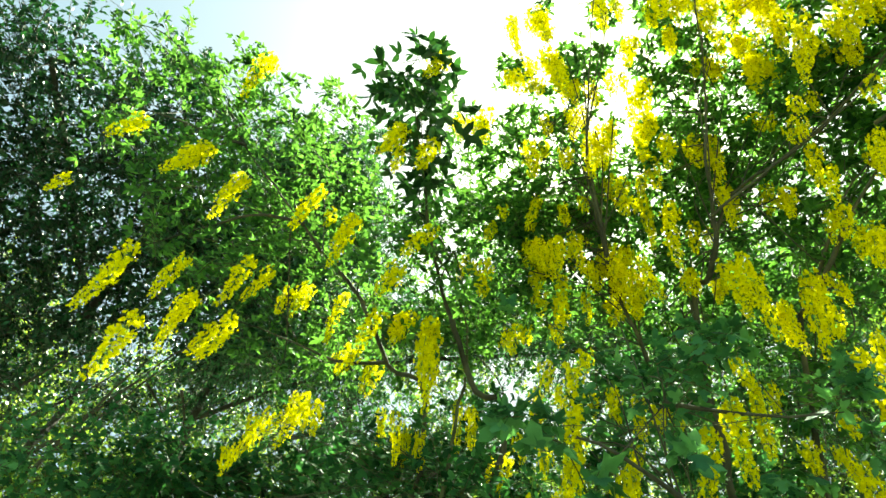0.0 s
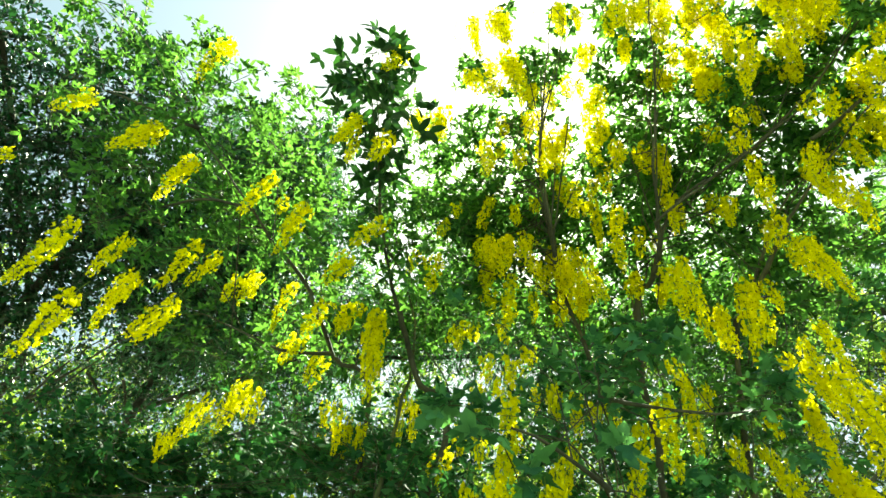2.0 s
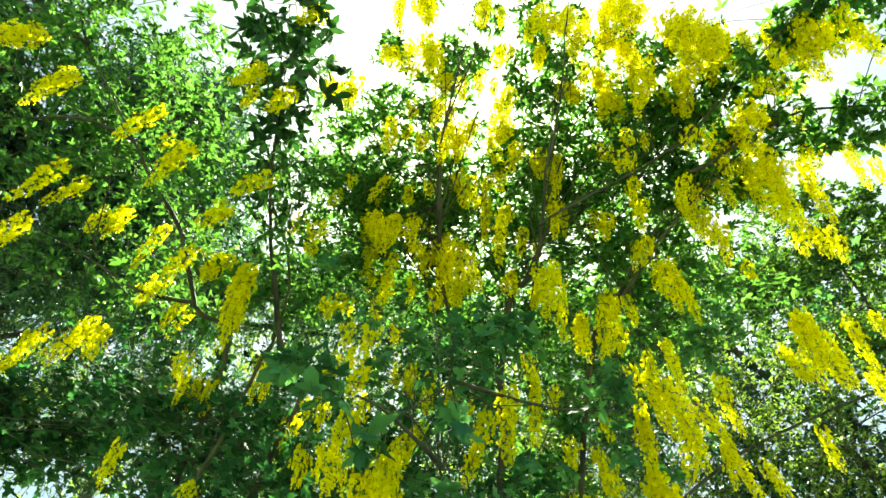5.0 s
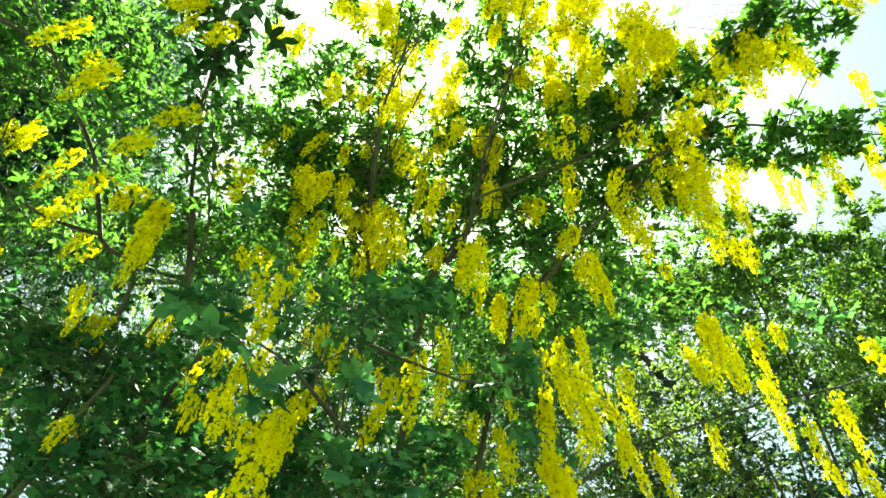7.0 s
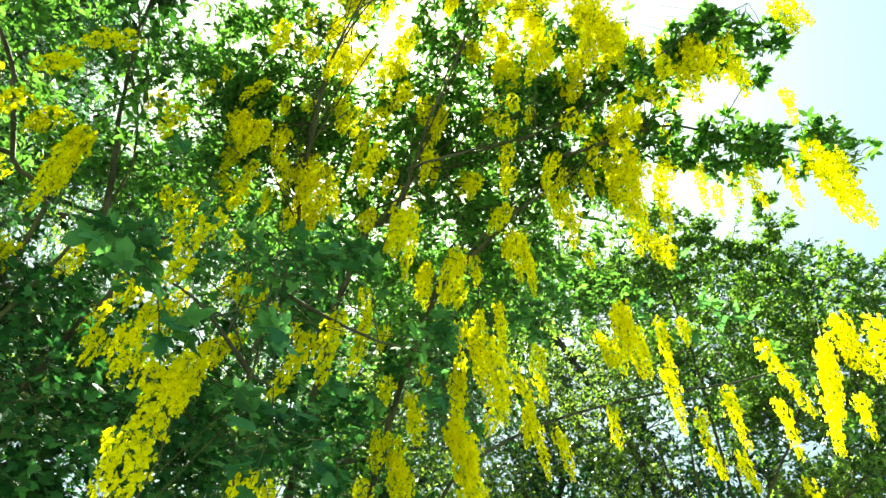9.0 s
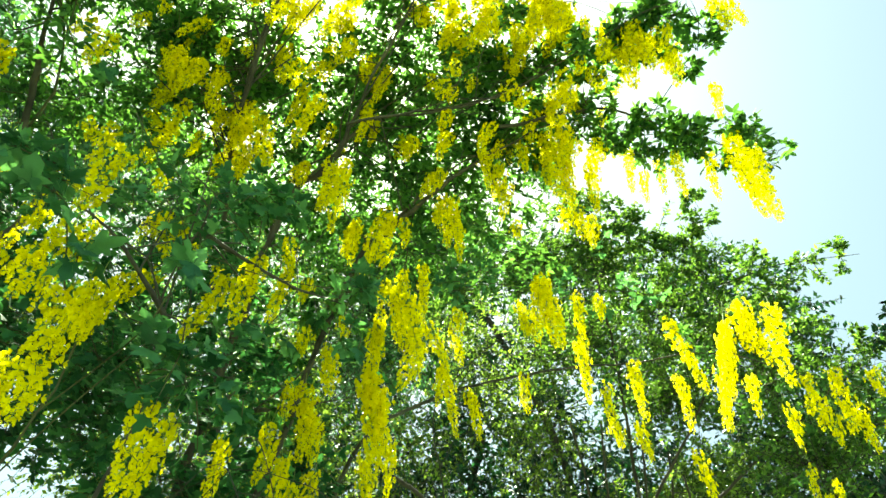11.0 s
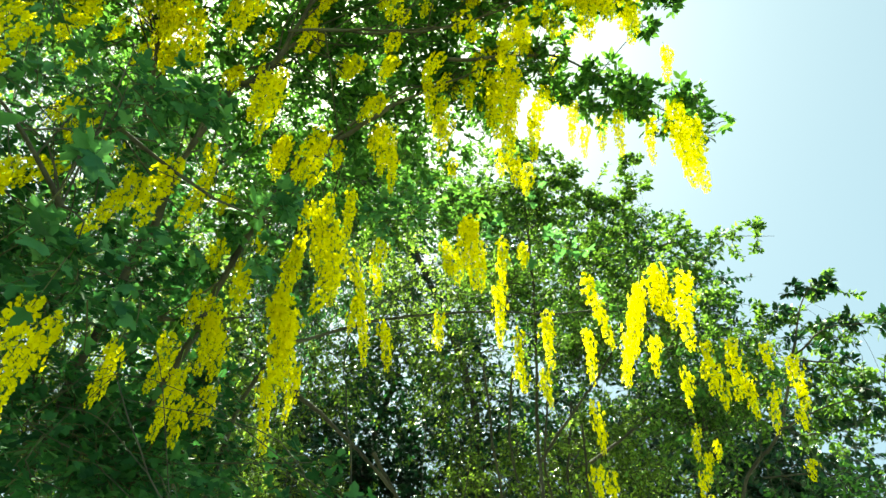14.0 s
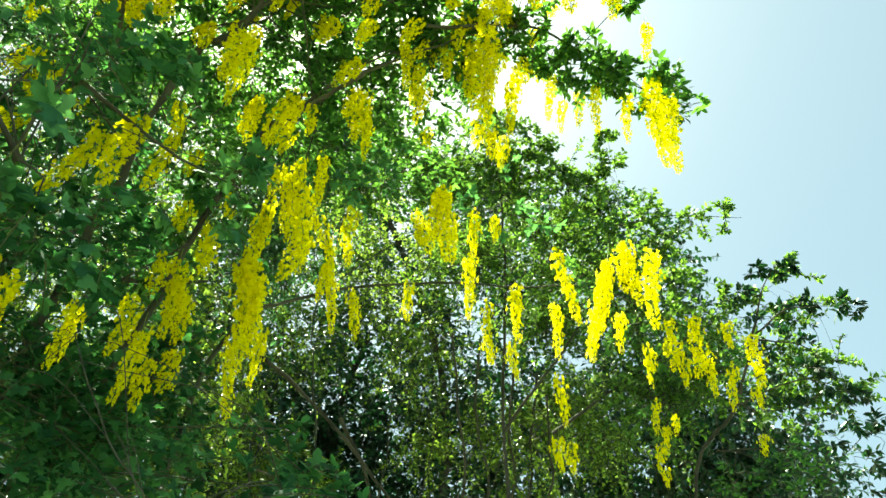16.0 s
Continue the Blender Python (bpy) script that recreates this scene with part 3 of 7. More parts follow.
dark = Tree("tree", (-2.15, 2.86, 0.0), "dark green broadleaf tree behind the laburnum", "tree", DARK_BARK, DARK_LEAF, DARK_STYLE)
dark.stem(0.035, 0.018, (-2.10, 3.77, 4.12), (-2.25, 2.71, 4.56), (-2.51, 1.79, 4.88))
dark.limb(0.011, 0.004, (-2.00, 3.30, 3.49), (-1.74, 3.24, 3.83), (-1.48, 3.15, 4.29))
dark.limb(0.011, 0.004, (-1.73, 3.43, 3.53), (-1.49, 3.25, 3.99), (-1.33, 3.15, 4.37))
dark.limb(0.011, 0.004, (-2.09, 3.25, 3.70), (-1.88, 3.18, 4.00), (-1.61, 3.12, 4.26))
dark.limb(0.011, 0.004, (-1.57, 3.48, 4.17), (-1.44, 3.58, 4.11), (-1.31, 3.71, 3.98))
dark.limb(0.011, 0.004, (-1.37, 3.52, 4.23), (-1.29, 3.63, 4.12), (-1.23, 3.75, 3.96))
dark.limb(0.014, 0.005, (-1.89, 3.37, 3.25), (-1.68, 3.27, 3.63), (-1.41, 3.15, 4.17), (-1.06, 3.04, 4.60))
dark.limb(0.014, 0.005, (-1.74, 3.38, 3.38), (-1.58, 3.18, 3.85), (-1.37, 3.05, 4.30))
dark.limb(0.03, 0.01, (-2.02, 3.15, 4.27), (-1.80, 2.67, 4.74), (-1.79, 2.00, 5.08))
dark.mass(-2.58, 1.79, 4.82, 0.48)
dark.mass(-2.45, 2.36, 4.54, 0.56)
dark.mass(-2.15, 2.86, 4.50, 0.53)
dark.mass(-1.91, 2.41, 4.75, 0.47)
dark.mass(-2.29, 3.11, 4.10, 0.49)
dark.mass(-1.60, 2.81, 4.73, 0.44)
dark.mass(-2.11, 2.17, 4.79, 0.43)
dark.mass(-1.88, 2.01, 5.03, 0.39)
dark.mass(-2.89, 2.06, 4.36, 0.72)
dark.mass(-2.70, 2.70, 3.98, 0.72)
dark.mass(-2.41, 3.27, 3.76, 0.49)
dark.mass(-1.84, 1.78, 5.18, 0.23)
dark.mass(-1.83, 3.12, 4.44, 0.35)
dark.mass(-1.50, 3.19, 4.56, 0.31)
dark.mass(-2.07, 3.31, 4.21, 0.33)
dark.mass(-1.37, 2.77, 4.86, 0.42)
dark.mass(-1.02, 3.83, 4.93, 0.33)
dark.mass(-1.07, 2.36, 5.21, 0.38)
dark.mass(-1.42, 3.08, 4.86, 0.29)
dark.mass(-1.14, 3.06, 5.40, 0.30)
dark.mass(-1.28, 3.46, 4.53, 0.30)
dark.mass(-0.95, 3.05, 4.97, 0.35)
dark.mass(-1.87, 3.90, 4.35, 0.29)
dark.mass(-1.43, 3.97, 4.64, 0.37)
dark.finish()

wisp = Tree("tree", (-0.96, 3.57, 0.0), "light green feathery tree with drooping twigs", "tree", DARK_BARK, WISP_LEAF, WISP_STYLE)
wisp.stem(0.045, 0.02, (-1.33, 3.95, 4.36), (-1.32, 3.46, 4.96), (-1.23, 2.67, 5.65))
wisp.limb(0.02, 0.008, (-1.33, 3.95, 4.36), (-0.49, 3.67, 4.96), (0.22, 3.23, 5.41))
wisp.limb(0.02, 0.008, (-0.49, 3.67, 4.96), (1.12, 3.15, 5.32), (2.42, 2.28, 5.34))
wisp.mass(-1.08, 2.61, 5.73, 0.44)
wisp.mass(-0.82, 2.37, 5.93, 0.27)
wisp.mass(-1.45, 2.43, 5.72, 0.38)
wisp.mass(-0.66, 2.84, 5.66, 0.40)
wisp.mass(-0.96, 3.18, 5.34, 0.47)
wisp.mass(-1.15, 3.58, 4.90, 0.47)
wisp.mass(-0.49, 3.67, 4.96, 0.51)
wisp.mass(-0.21, 3.30, 5.35, 0.44)
wisp.mass(0.33, 3.27, 5.37, 0.42)
wisp.mass(-0.29, 4.05, 4.52, 0.49)
wisp.mass(0.33, 3.89, 4.73, 0.47)
wisp.mass(0.85, 3.85, 4.68, 0.49)
wisp.mass(0.57, 2.92, 5.62, 0.44)
wisp.mass(1.09, 3.09, 5.38, 0.49)
wisp.mass(1.43, 2.81, 5.48, 0.44)
wisp.mass(1.76, 3.13, 5.08, 0.49)
wisp.mass(2.06, 2.28, 5.55, 0.40)
wisp.mass(2.44, 1.87, 5.54, 0.35)
wisp.mass(2.46, 2.39, 5.24, 0.49)
wisp.mass(2.80, 2.48, 4.92, 0.49)
wisp.mass(-1.64, 2.56, 4.82, 0.26)
wisp.mass(-1.51, 2.82, 4.76, 0.26)
wisp.mass(-1.16, 3.06, 4.55, 0.26)
wisp.mass(-1.02, 3.15, 4.39, 0.26)
wisp.mass(-1.47, 2.48, 5.09, 0.26)
wisp.mass(-1.22, 2.82, 5.08, 0.26)
wisp.mass(-1.00, 3.09, 4.79, 0.26)
wisp.mass(-0.84, 3.19, 4.63, 0.26)
wisp.mass(-1.05, 2.32, 5.13, 0.26)
wisp.mass(-0.87, 2.55, 4.93, 0.26)
wisp.mass(-0.78, 2.90, 5.07, 0.26)
wisp.mass(-0.58, 3.17, 4.94, 0.26)
wisp.mass(-0.90, 2.23, 5.60, 0.26)
wisp.mass(-0.63, 2.46, 5.43, 0.26)
wisp.mass(-0.44, 2.64, 4.98, 0.26)
wisp.mass(-0.16, 3.09, 5.01, 0.26)
wisp.finish()

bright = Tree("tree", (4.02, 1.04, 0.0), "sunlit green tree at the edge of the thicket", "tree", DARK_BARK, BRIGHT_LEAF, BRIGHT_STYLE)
bright.stem(0.028, 0.008, (4.62, 1.33, 4.18), (4.15, 1.11, 4.89), (3.17, 0.84, 5.56))
bright.limb(0.014, 0.005, (4.62, 1.33, 4.18), (4.06, 0.42, 4.83), (3.53, 0.02, 5.36))
bright.limb(0.014, 0.005, (4.72, 0.98, 4.15), (4.40, 0.01, 4.43), (4.16, -0.80, 4.63))
bright.limb(0.007, 0.004, (3.74, 0.12, 5.18), (3.76, -0.31, 5.14), (3.83, -0.73, 5.01))
bright.mass(2.99, 0.80, 5.69, 0.27)
bright.mass(3.18, 0.52, 5.60, 0.19)
bright.mass(3.15, 1.22, 5.47, 0.35)
bright.mass(3.36, 0.83, 5.42, 0.35)
bright.mass(3.41, 0.40, 5.44, 0.22)
bright.mass(3.42, 0.05, 5.45, 0.14)
bright.mass(3.62, 0.19, 5.29, 0.27)
bright.mass(3.73, -0.09, 5.19, 0.18)
bright.mass(3.74, 0.65, 5.13, 0.40)
bright.mass(3.93, 0.22, 4.99, 0.35)
bright.mass(3.90, -0.16, 5.02, 0.18)
bright.mass(3.78, -0.41, 5.11, 0.12)
bright.mass(3.81, -0.64, 5.05, 0.11)
bright.mass(3.87, 1.25, 5.27, 0.42)
bright.mass(4.33, 0.80, 4.92, 0.47)
bright.mass(4.25, 0.19, 4.63, 0.40)
bright.mass(4.34, -0.22, 4.50, 0.27)
bright.mass(4.24, -0.62, 4.57, 0.13)
bright.mass(4.20, -0.48, 4.64, 0.13)
bright.mass(4.13, -0.81, 4.65, 0.09)
bright.mass(4.30, -0.86, 4.42, 0.18)
bright.mass(4.47, -0.75, 4.21, 0.20)
bright.mass(4.51, -0.32, 4.25, 0.27)
bright.mass(4.60, 0.14, 4.13, 0.44)
bright.mass(3.25, 0.01, 5.58, 0.10)
bright.mass(4.08, -0.18, 4.82, 0.18)
bright.mass(3.33, 0.09, 5.52, 0.08)
bright.mass(3.47, 0.22, 5.41, 0.12)
bright.mass(3.21, 0.06, 5.60, 0.05)
bright.mass(4.48, -0.92, 4.17, 0.20)
bright.mass(4.59, -1.01, 3.95, 0.18)
bright.mass(4.65, -0.67, 3.98, 0.24)
bright.mass(4.23, -1.13, 4.45, 0.09)
bright.mass(4.11, -0.93, 4.67, 0.12)
bright.mass(2.56, 1.92, 5.60, 0.27)
bright.mass(2.65, 1.58, 5.69, 0.24)
bright.mass(2.66, 2.14, 5.43, 0.27)
bright.mass(3.12, 1.39, 5.46, 0.22)
bright.mass(3.15, 0.84, 5.59, 0.20)
bright.mass(3.26, 0.54, 5.56, 0.16)
bright.mass(2.93, 1.88, 5.39, 0.27)
bright.mass(2.34, 2.26, 5.54, 0.27)
bright.mass(3.11, 1.61, 5.89, 0.24)
bright.mass(3.43, 1.23, 5.80, 0.24)
bright.finish()

edge = Tree("young_tree", (4.33, -0.01, 0.0), "slender tree with dark leaves against the sky", "tree", DARK_BARK, DARK_LEAF, EDGE_STYLE)
edge.stem(0.022, 0.008, (4.36, 0.08, 3.33), (4.13, -0.29, 3.75), (3.83, -0.56, 4.15))
edge.limb(0.007, 0.003, (3.83, -0.56, 4.15), (3.72, -0.64, 4.27), (3.63, -0.75, 4.35))
edge.limb(0.007, 0.003, (3.89, -0.53, 4.07), (3.73, -0.73, 4.08), (3.71, -0.98, 4.01))
edge.limb(0.007, 0.003, (4.13, -0.29, 3.75), (3.88, -0.68, 3.69), (3.84, -0.91, 3.47))
edge.limb(0.007, 0.003, (4.26, -0.12, 3.54), (4.17, -0.50, 3.43), (4.10, -0.86, 3.19))
edge.limb(0.007, 0.003, (3.91, -0.52, 4.04), (3.85, -0.73, 3.90), (3.85, -0.80, 3.68))
edge.mass(3.73, -0.48, 4.30, 0.08)
edge.mass(3.66, -0.63, 4.35, 0.06)
edge.mass(3.65, -0.74, 4.33, 0.05)
edge.mass(3.64, -0.84, 4.32, 0.03)
edge.mass(3.83, -0.59, 4.14, 0.09)
edge.mass(3.79, -0.76, 4.15, 0.07)
edge.mass(3.77, -0.88, 4.14, 0.06)
edge.mass(3.77, -1.01, 4.09, 0.05)
edge.mass(3.79, -1.06, 4.03, 0.04)
edge.mass(3.94, -0.60, 3.99, 0.11)
edge.mass(3.91, -0.76, 3.98, 0.08)
edge.mass(4.03, -0.61, 3.85, 0.11)
edge.mass(4.01, -0.74, 3.84, 0.06)
edge.mass(4.04, -0.80, 3.76, 0.05)
edge.mass(4.07, -0.86, 3.69, 0.05)
edge.mass(4.08, -0.93, 3.65, 0.05)
edge.mass(4.13, -0.70, 3.65, 0.09)
edge.mass(4.14, -0.85, 3.57, 0.06)
edge.mass(4.14, -0.97, 3.51, 0.05)
edge.mass(4.18, -0.93, 3.45, 0.05)
edge.mass(4.13, -0.58, 3.68, 0.11)
edge.mass(4.23, -0.71, 3.45, 0.09)
edge.mass(4.25, -0.85, 3.36, 0.09)
edge.mass(4.26, -0.56, 3.46, 0.13)
edge.mass(4.10, -0.46, 3.77, 0.12)
edge.mass(3.99, -0.45, 3.94, 0.11)
edge.mass(4.23, -0.41, 3.55, 0.13)
edge.mass(4.33, -0.67, 3.27, 0.15)
edge.mass(4.32, -0.82, 3.21, 0.11)
edge.mass(4.32, -0.17, 3.41, 0.15)
edge.mass(4.35, -0.44, 3.28, 0.15)
edge.finish()

under = Tree("shrub", (4.34, 2.52, 0.0), "thicket of thin stems with sparse leaves", "shrub", DARK_BARK, UNDER_LEAF, UNDER_STYLE)
under.stem(0.016, 0.006, (5.07, 1.72, 4.42), (4.80, 1.60, 4.88), (4.51, 1.36, 5.33))
under.stem(0.016, 0.006, (5.16, 1.48, 4.41), (4.96, 1.39, 4.75), (4.72, 1.31, 5.10))
under.stem(0.016, 0.006, (4.91, 2.50, 4.52), (4.44, 2.34, 5.24), (3.72, 2.17, 5.99))
under.stem(0.016, 0.006, (4.29, 3.49, 4.43), (4.27, 2.88, 5.05), (3.93, 2.27, 5.77))
under.stem(0.016, 0.006, (5.08, 2.14, 4.53), (4.79, 2.05, 5.01), (4.45, 1.70, 5.55))
under.stem(0.017, 0.009, (5.23, 1.50, 3.85), (4.96, 1.39, 4.40), (4.63, 1.21, 4.94))
under.stem(0.017, 0.009, (5.17, 1.69, 3.85), (4.83, 1.63, 4.48), (4.48, 1.47, 5.02))
under.stem(0.017, 0.009, (4.85, 1.77, 3.73), (4.50, 1.67, 4.39), (4.15, 1.60, 4.87))
under.stem(0.017, 0.009, (5.31, 1.23, 3.84), (5.12, 1.09, 4.27), (4.91, 1.04, 4.62))
under.stem(0.017, 0.009, (5.44, 1.44, 3.93), (5.20, 1.27, 4.45), (4.95, 1.11, 4.89))
under.limb(0.017, 0.009, (3.07, 2.62, 4.19), (3.52, 2.34, 3.95), (4.08, 1.95, 3.42))
under.limb(0.017, 0.009, (3.92, 2.41, 4.11), (4.16, 2.31, 3.85), (4.33, 2.27, 3.57))
under.mass(4.66, 2.04, 5.17, 0.59)
under.mass(4.04, 2.38, 5.62, 0.53)
under.mass(3.49, 2.41, 6.04, 0.45)
under.mass(5.41, 1.40, 4.42, 0.53)
under.mass(4.15, 1.84, 5.78, 0.43)
under.mass(5.35, 1.11, 4.78, 0.40)
under.mass(5.64, 2.51, 4.85, 0.44)
under.mass(6.03, 0.81, 4.78, 0.45)
under.mass(5.97, 1.02, 5.25, 0.47)
under.mass(5.28, 1.66, 4.66, 0.34)
under.mass(5.52, 0.77, 4.92, 0.30)
under.mass(5.95, 0.92, 4.79, 0.45)
under.finish()

under_left = Tree("shrub", (2.45, 3.98, 0.0), "shrub of thin stems and sparse small leaves", "shrub", DARK_BARK, UNDER_LEAF, UNDER_STYLE)
under_left.stem(0.016, 0.006, (2.25, 3.68, 4.10), (1.70, 4.62, 5.15))
under_left.limb(0.012, 0.006, (2.25, 3.68, 3.70), (2.92, 3.40, 3.28))
under_left.mass(3.36, 4.33, 4.44, 0.64)
under_left.mass(1.70, 4.62, 5.15, 0.59)
under_left.mass(2.29, 4.84, 4.54, 0.64)
under_left.mass(2.43, 4.40, 5.07, 0.59)
under_left.mass(2.95, 4.57, 4.47, 0.59)
under_left.mass(2.72, 4.95, 4.03, 0.59)
under_left.mass(2.64, 3.26, 4.16, 0.35)
under_left.mass(2.38, 3.59, 3.55, 0.44)
under_left.mass(2.42, 3.12, 4.67, 0.40)
under_left.mass(2.98, 2.85, 3.68, 0.46)
under_left.mass(3.06, 3.29, 3.55, 0.39)
under_left.mass(2.92, 3.40, 3.28, 0.36)
under_left.mass(2.15, 3.89, 4.07, 0.47)
under_left.mass(2.49, 2.80, 4.25, 0.51)
under_left.mass(2.17, 2.76, 4.39, 0.36)
under_left.mass(3.14, 3.15, 3.61, 0.32)
under_left.mass(0.71, 3.34, 3.55, 0.32)
under_left.mass(0.95, 3.11, 3.78, 0.30)
under_left.mass(0.49, 3.82, 3.92, 0.32)
under_left.mass(1.14, 3.49, 3.93, 0.33)
under_left.finish()

under_back = Tree("shrub", (4.94, 4.12, 0.0), "shaded shrub at the back of the thicket", "shrub", DARK_BARK, UNDER_LEAF, UNDER_STYLE)
under_back.stem(0.016, 0.006, (4.74, 3.82, 4.76), (3.94, 3.17, 5.16))
under_back.limb(0.012, 0.006, (4.74, 3.82, 4.36), (5.37, 3.54, 4.36))
under_back.mass(3.94, 3.17, 5.16, 0.59)
under_back.mass(3.77, 3.84, 4.65, 0.64)
under_back.mass(4.43, 3.97, 4.83, 0.34)
under_back.mass(5.37, 3.54, 4.36, 0.43)
under_back.mass(5.54, 4.21, 4.82, 0.61)
under_back.mass(5.41, 4.20, 4.72, 0.47)
under_back.finish()

# ---- laburnum ----

left = Tree("laburnum_tree", (0.32, 2.97, 0.0), "flowering laburnum with hanging yellow clusters", "tree", BARK, LABURNUM_LEAF, LABURNUM)
left.stem(0.018, 0.011, (0.43, 1.80, 3.13), (0.28, 1.71, 3.26), (0.11, 1.62, 3.50))
left.limb(0.009, 0.003, (0.11, 1.62, 3.50), (-0.05, 1.42, 3.66), (-0.17, 1.19, 3.79), (-0.25, 1.01, 3.87), (-0.33, 0.87, 3.92))
left.stem(0.014, 0.008, (0.11, 1.85, 3.12), (-0.07, 1.72, 3.27), (-0.23, 1.62, 3.42))
left.limb(0.008, 0.003, (-0.23, 1.62, 3.42), (-0.36, 1.57, 3.51), (-0.53, 1.45, 3.57), (-0.87, 1.32, 3.79), (-1.02, 1.20, 3.91))
left.limb(0.008, 0.003, (-0.07, 1.72, 3.27), (-0.25, 1.78, 3.26), (-0.50, 1.78, 3.28), (-0.69, 1.73, 3.26))
left.limb(0.008, 0.003, (-0.53, 1.45, 3.57), (-0.73, 1.44, 3.51), (-0.95, 1.56, 3.45), (-1.10, 1.61, 3.32))
left.limb(0.008, 0.003, (-0.87, 1.32, 3.79), (-1.13, 1.31, 3.80), (-1.37, 1.31, 3.80))

main = Tree("laburnum_tree", (1.75, 2.36, 0.0), "tall flowering laburnum heavy with yellow clusters", "tree", BARK, LABURNUM_LEAF, LABURNUM)
main.stem(0.024, 0.011, (1.00, 1.38, 3.47), (0.95, 1.17, 3.62), (0.93, 1.03, 3.69))
main.limb(0.0069, 0.004, (0.93, 1.03, 3.69), (0.95, 0.91, 3.79), (1.06, 0.71, 3.82), (1.16, 0.45, 3.84), (1.18, 0.18, 3.86), (1.17, -0.06, 3.87), (1.22, -0.27, 3.88))
main.limb(0.0079, 0.004, (0.93, 1.03, 3.69), (0.82, 0.83, 3.86), (0.73, 0.61, 4.00), (0.53, 0.28, 4.13))
main.stem(0.02, 0.009, (1.28, 1.26, 3.35), (1.25, 1.05, 3.49), (1.25, 0.77, 3.61))
main.limb(0.0059, 0.004, (1.25, 0.77, 3.61), (1.29, 0.55, 3.71), (1.33, 0.41, 3.77), (1.44, 0.19, 3.85))
main.limb(0.008, 0.003, (1.24, 0.53, 3.79), (1.42, 0.21, 3.87), (1.51, 0.08, 3.83), (1.60, -0.01, 3.78), (1.71, -0.12, 3.71), (1.82, -0.29, 3.62))
main.limb(0.0092, 0.005, (0.87, 1.52, 3.48), (0.66, 1.34, 3.66), (0.49, 1.10, 3.82), (0.41, 0.91, 3.96), (0.37, 0.67, 4.08), (0.32, 0.51, 4.12))
main.limb(0.0079, 0.004, (0.62, 1.28, 3.66), (0.46, 1.06, 3.82), (0.37, 0.89, 3.91), (0.29, 0.60, 4.11), (0.23, 0.40, 4.16))
main.limb(0.008, 0.004, (1.27, 1.07, 3.53), (1.26, 0.92, 3.61), (1.26, 0.78, 3.72), (1.29, 0.60, 3.75), (1.33, 0.45, 3.82))
main.limb(0.0059, 0.003, (0.87, 0.97, 3.66), (0.96, 0.80, 3.70), (1.07, 0.58, 3.73), (1.14, 0.45, 3.79), (1.14, 0.30, 3.81), (1.15, 0.11, 3.87))

right = Tree("laburnum_tree", (2.97, 2.65, 0.0), "laburnum with long low branches and hanging clusters", "tree", BARK, LABURNUM_LEAF, LABURNUM)
right.stem(0.017, 0.008, (1.90, 1.73, 2.74), (1.81, 1.60, 2.99), (1.79, 1.44, 3.16))
right.limb(0.008, 0.003, (1.79, 1.44, 3.16), (2.02, 1.30, 3.37), (2.26, 0.92, 3.50), (2.43, 0.61, 3.51), (2.56, 0.29, 3.52), (2.70, -0.03, 3.36), (2.80, -0.28, 3.20))
right.limb(0.009, 0.003, (1.27, 1.52, 2.86), (1.37, 1.41, 2.90), (1.48, 1.32, 2.97))
left.mass(-1.44, 1.34, 4.23, 0.31)
left.mass(-1.51, 1.38, 3.91, 0.23)
left.mass(-1.08, 1.22, 4.21, 0.17)
left.mass(-0.75, 1.33, 4.27, 0.22)
left.mass(-0.92, 1.24, 3.79, 0.20)
left.mass(-0.66, 1.49, 4.09, 0.25)
left.mass(-0.95, 1.41, 3.54, 0.22)
left.mass(-0.77, 1.63, 3.85, 0.24)
left.mass(-0.71, 1.58, 3.38, 0.18)
left.mass(-0.52, 1.51, 4.00, 0.21)
left.mass(-0.22, 1.48, 3.45, 0.20)
left.mass(-0.11, 1.46, 3.96, 0.16)
left.mass(0.04, 1.37, 3.55, 0.18)
left.mass(-0.32, 2.02, 3.61, 0.23)
left.mass(-0.01, 1.73, 3.39, 0.18)
left.mass(0.24, 1.85, 3.84, 0.22)
left.mass(-0.04, 1.24, 4.35, 0.08)
left.mass(-1.61, 1.15, 4.22, 0.09)
left.mass(-1.15, 1.65, 3.52, 0.21)
main.mass(0.20, 1.51, 4.08, 0.21)
main.mass(0.02, 0.91, 4.49, 0.08)
main.mass(0.16, 1.08, 4.46, 0.12)
main.mass(0.35, 0.82, 4.56, 0.10)
main.mass(0.43, 1.05, 4.54, 0.15)
main.mass(0.41, 1.28, 4.46, 0.19)
main.mass(0.38, 1.44, 4.12, 0.22)
main.mass(0.60, 1.34, 4.17, 0.18)
main.mass(0.56, 1.55, 3.95, 0.23)
main.mass(0.79, 1.38, 3.87, 0.17)
main.mass(0.64, 0.61, 4.55, 0.14)
main.mass(0.78, 0.84, 4.48, 0.12)
main.mass(0.88, 0.71, 4.59, 0.19)
main.mass(0.90, 0.83, 4.26, 0.14)
main.mass(0.92, 1.12, 4.22, 0.17)
main.mass(1.07, 1.00, 4.17, 0.12)
main.mass(1.09, 0.84, 4.26, 0.17)
main.mass(1.12, 0.61, 4.48, 0.16)
main.mass(1.23, 0.74, 4.20, 0.17)
main.mass(1.24, 0.56, 4.11, 0.14)
main.mass(1.25, 1.00, 3.87, 0.14)
main.mass(0.99, 1.21, 3.86, 0.13)
main.mass(1.36, 0.90, 3.85, 0.14)
main.mass(1.39, 1.09, 3.52, 0.14)
main.mass(1.41, 1.36, 3.43, 0.19)
main.mass(0.11, 1.29, 4.35, 0.11)
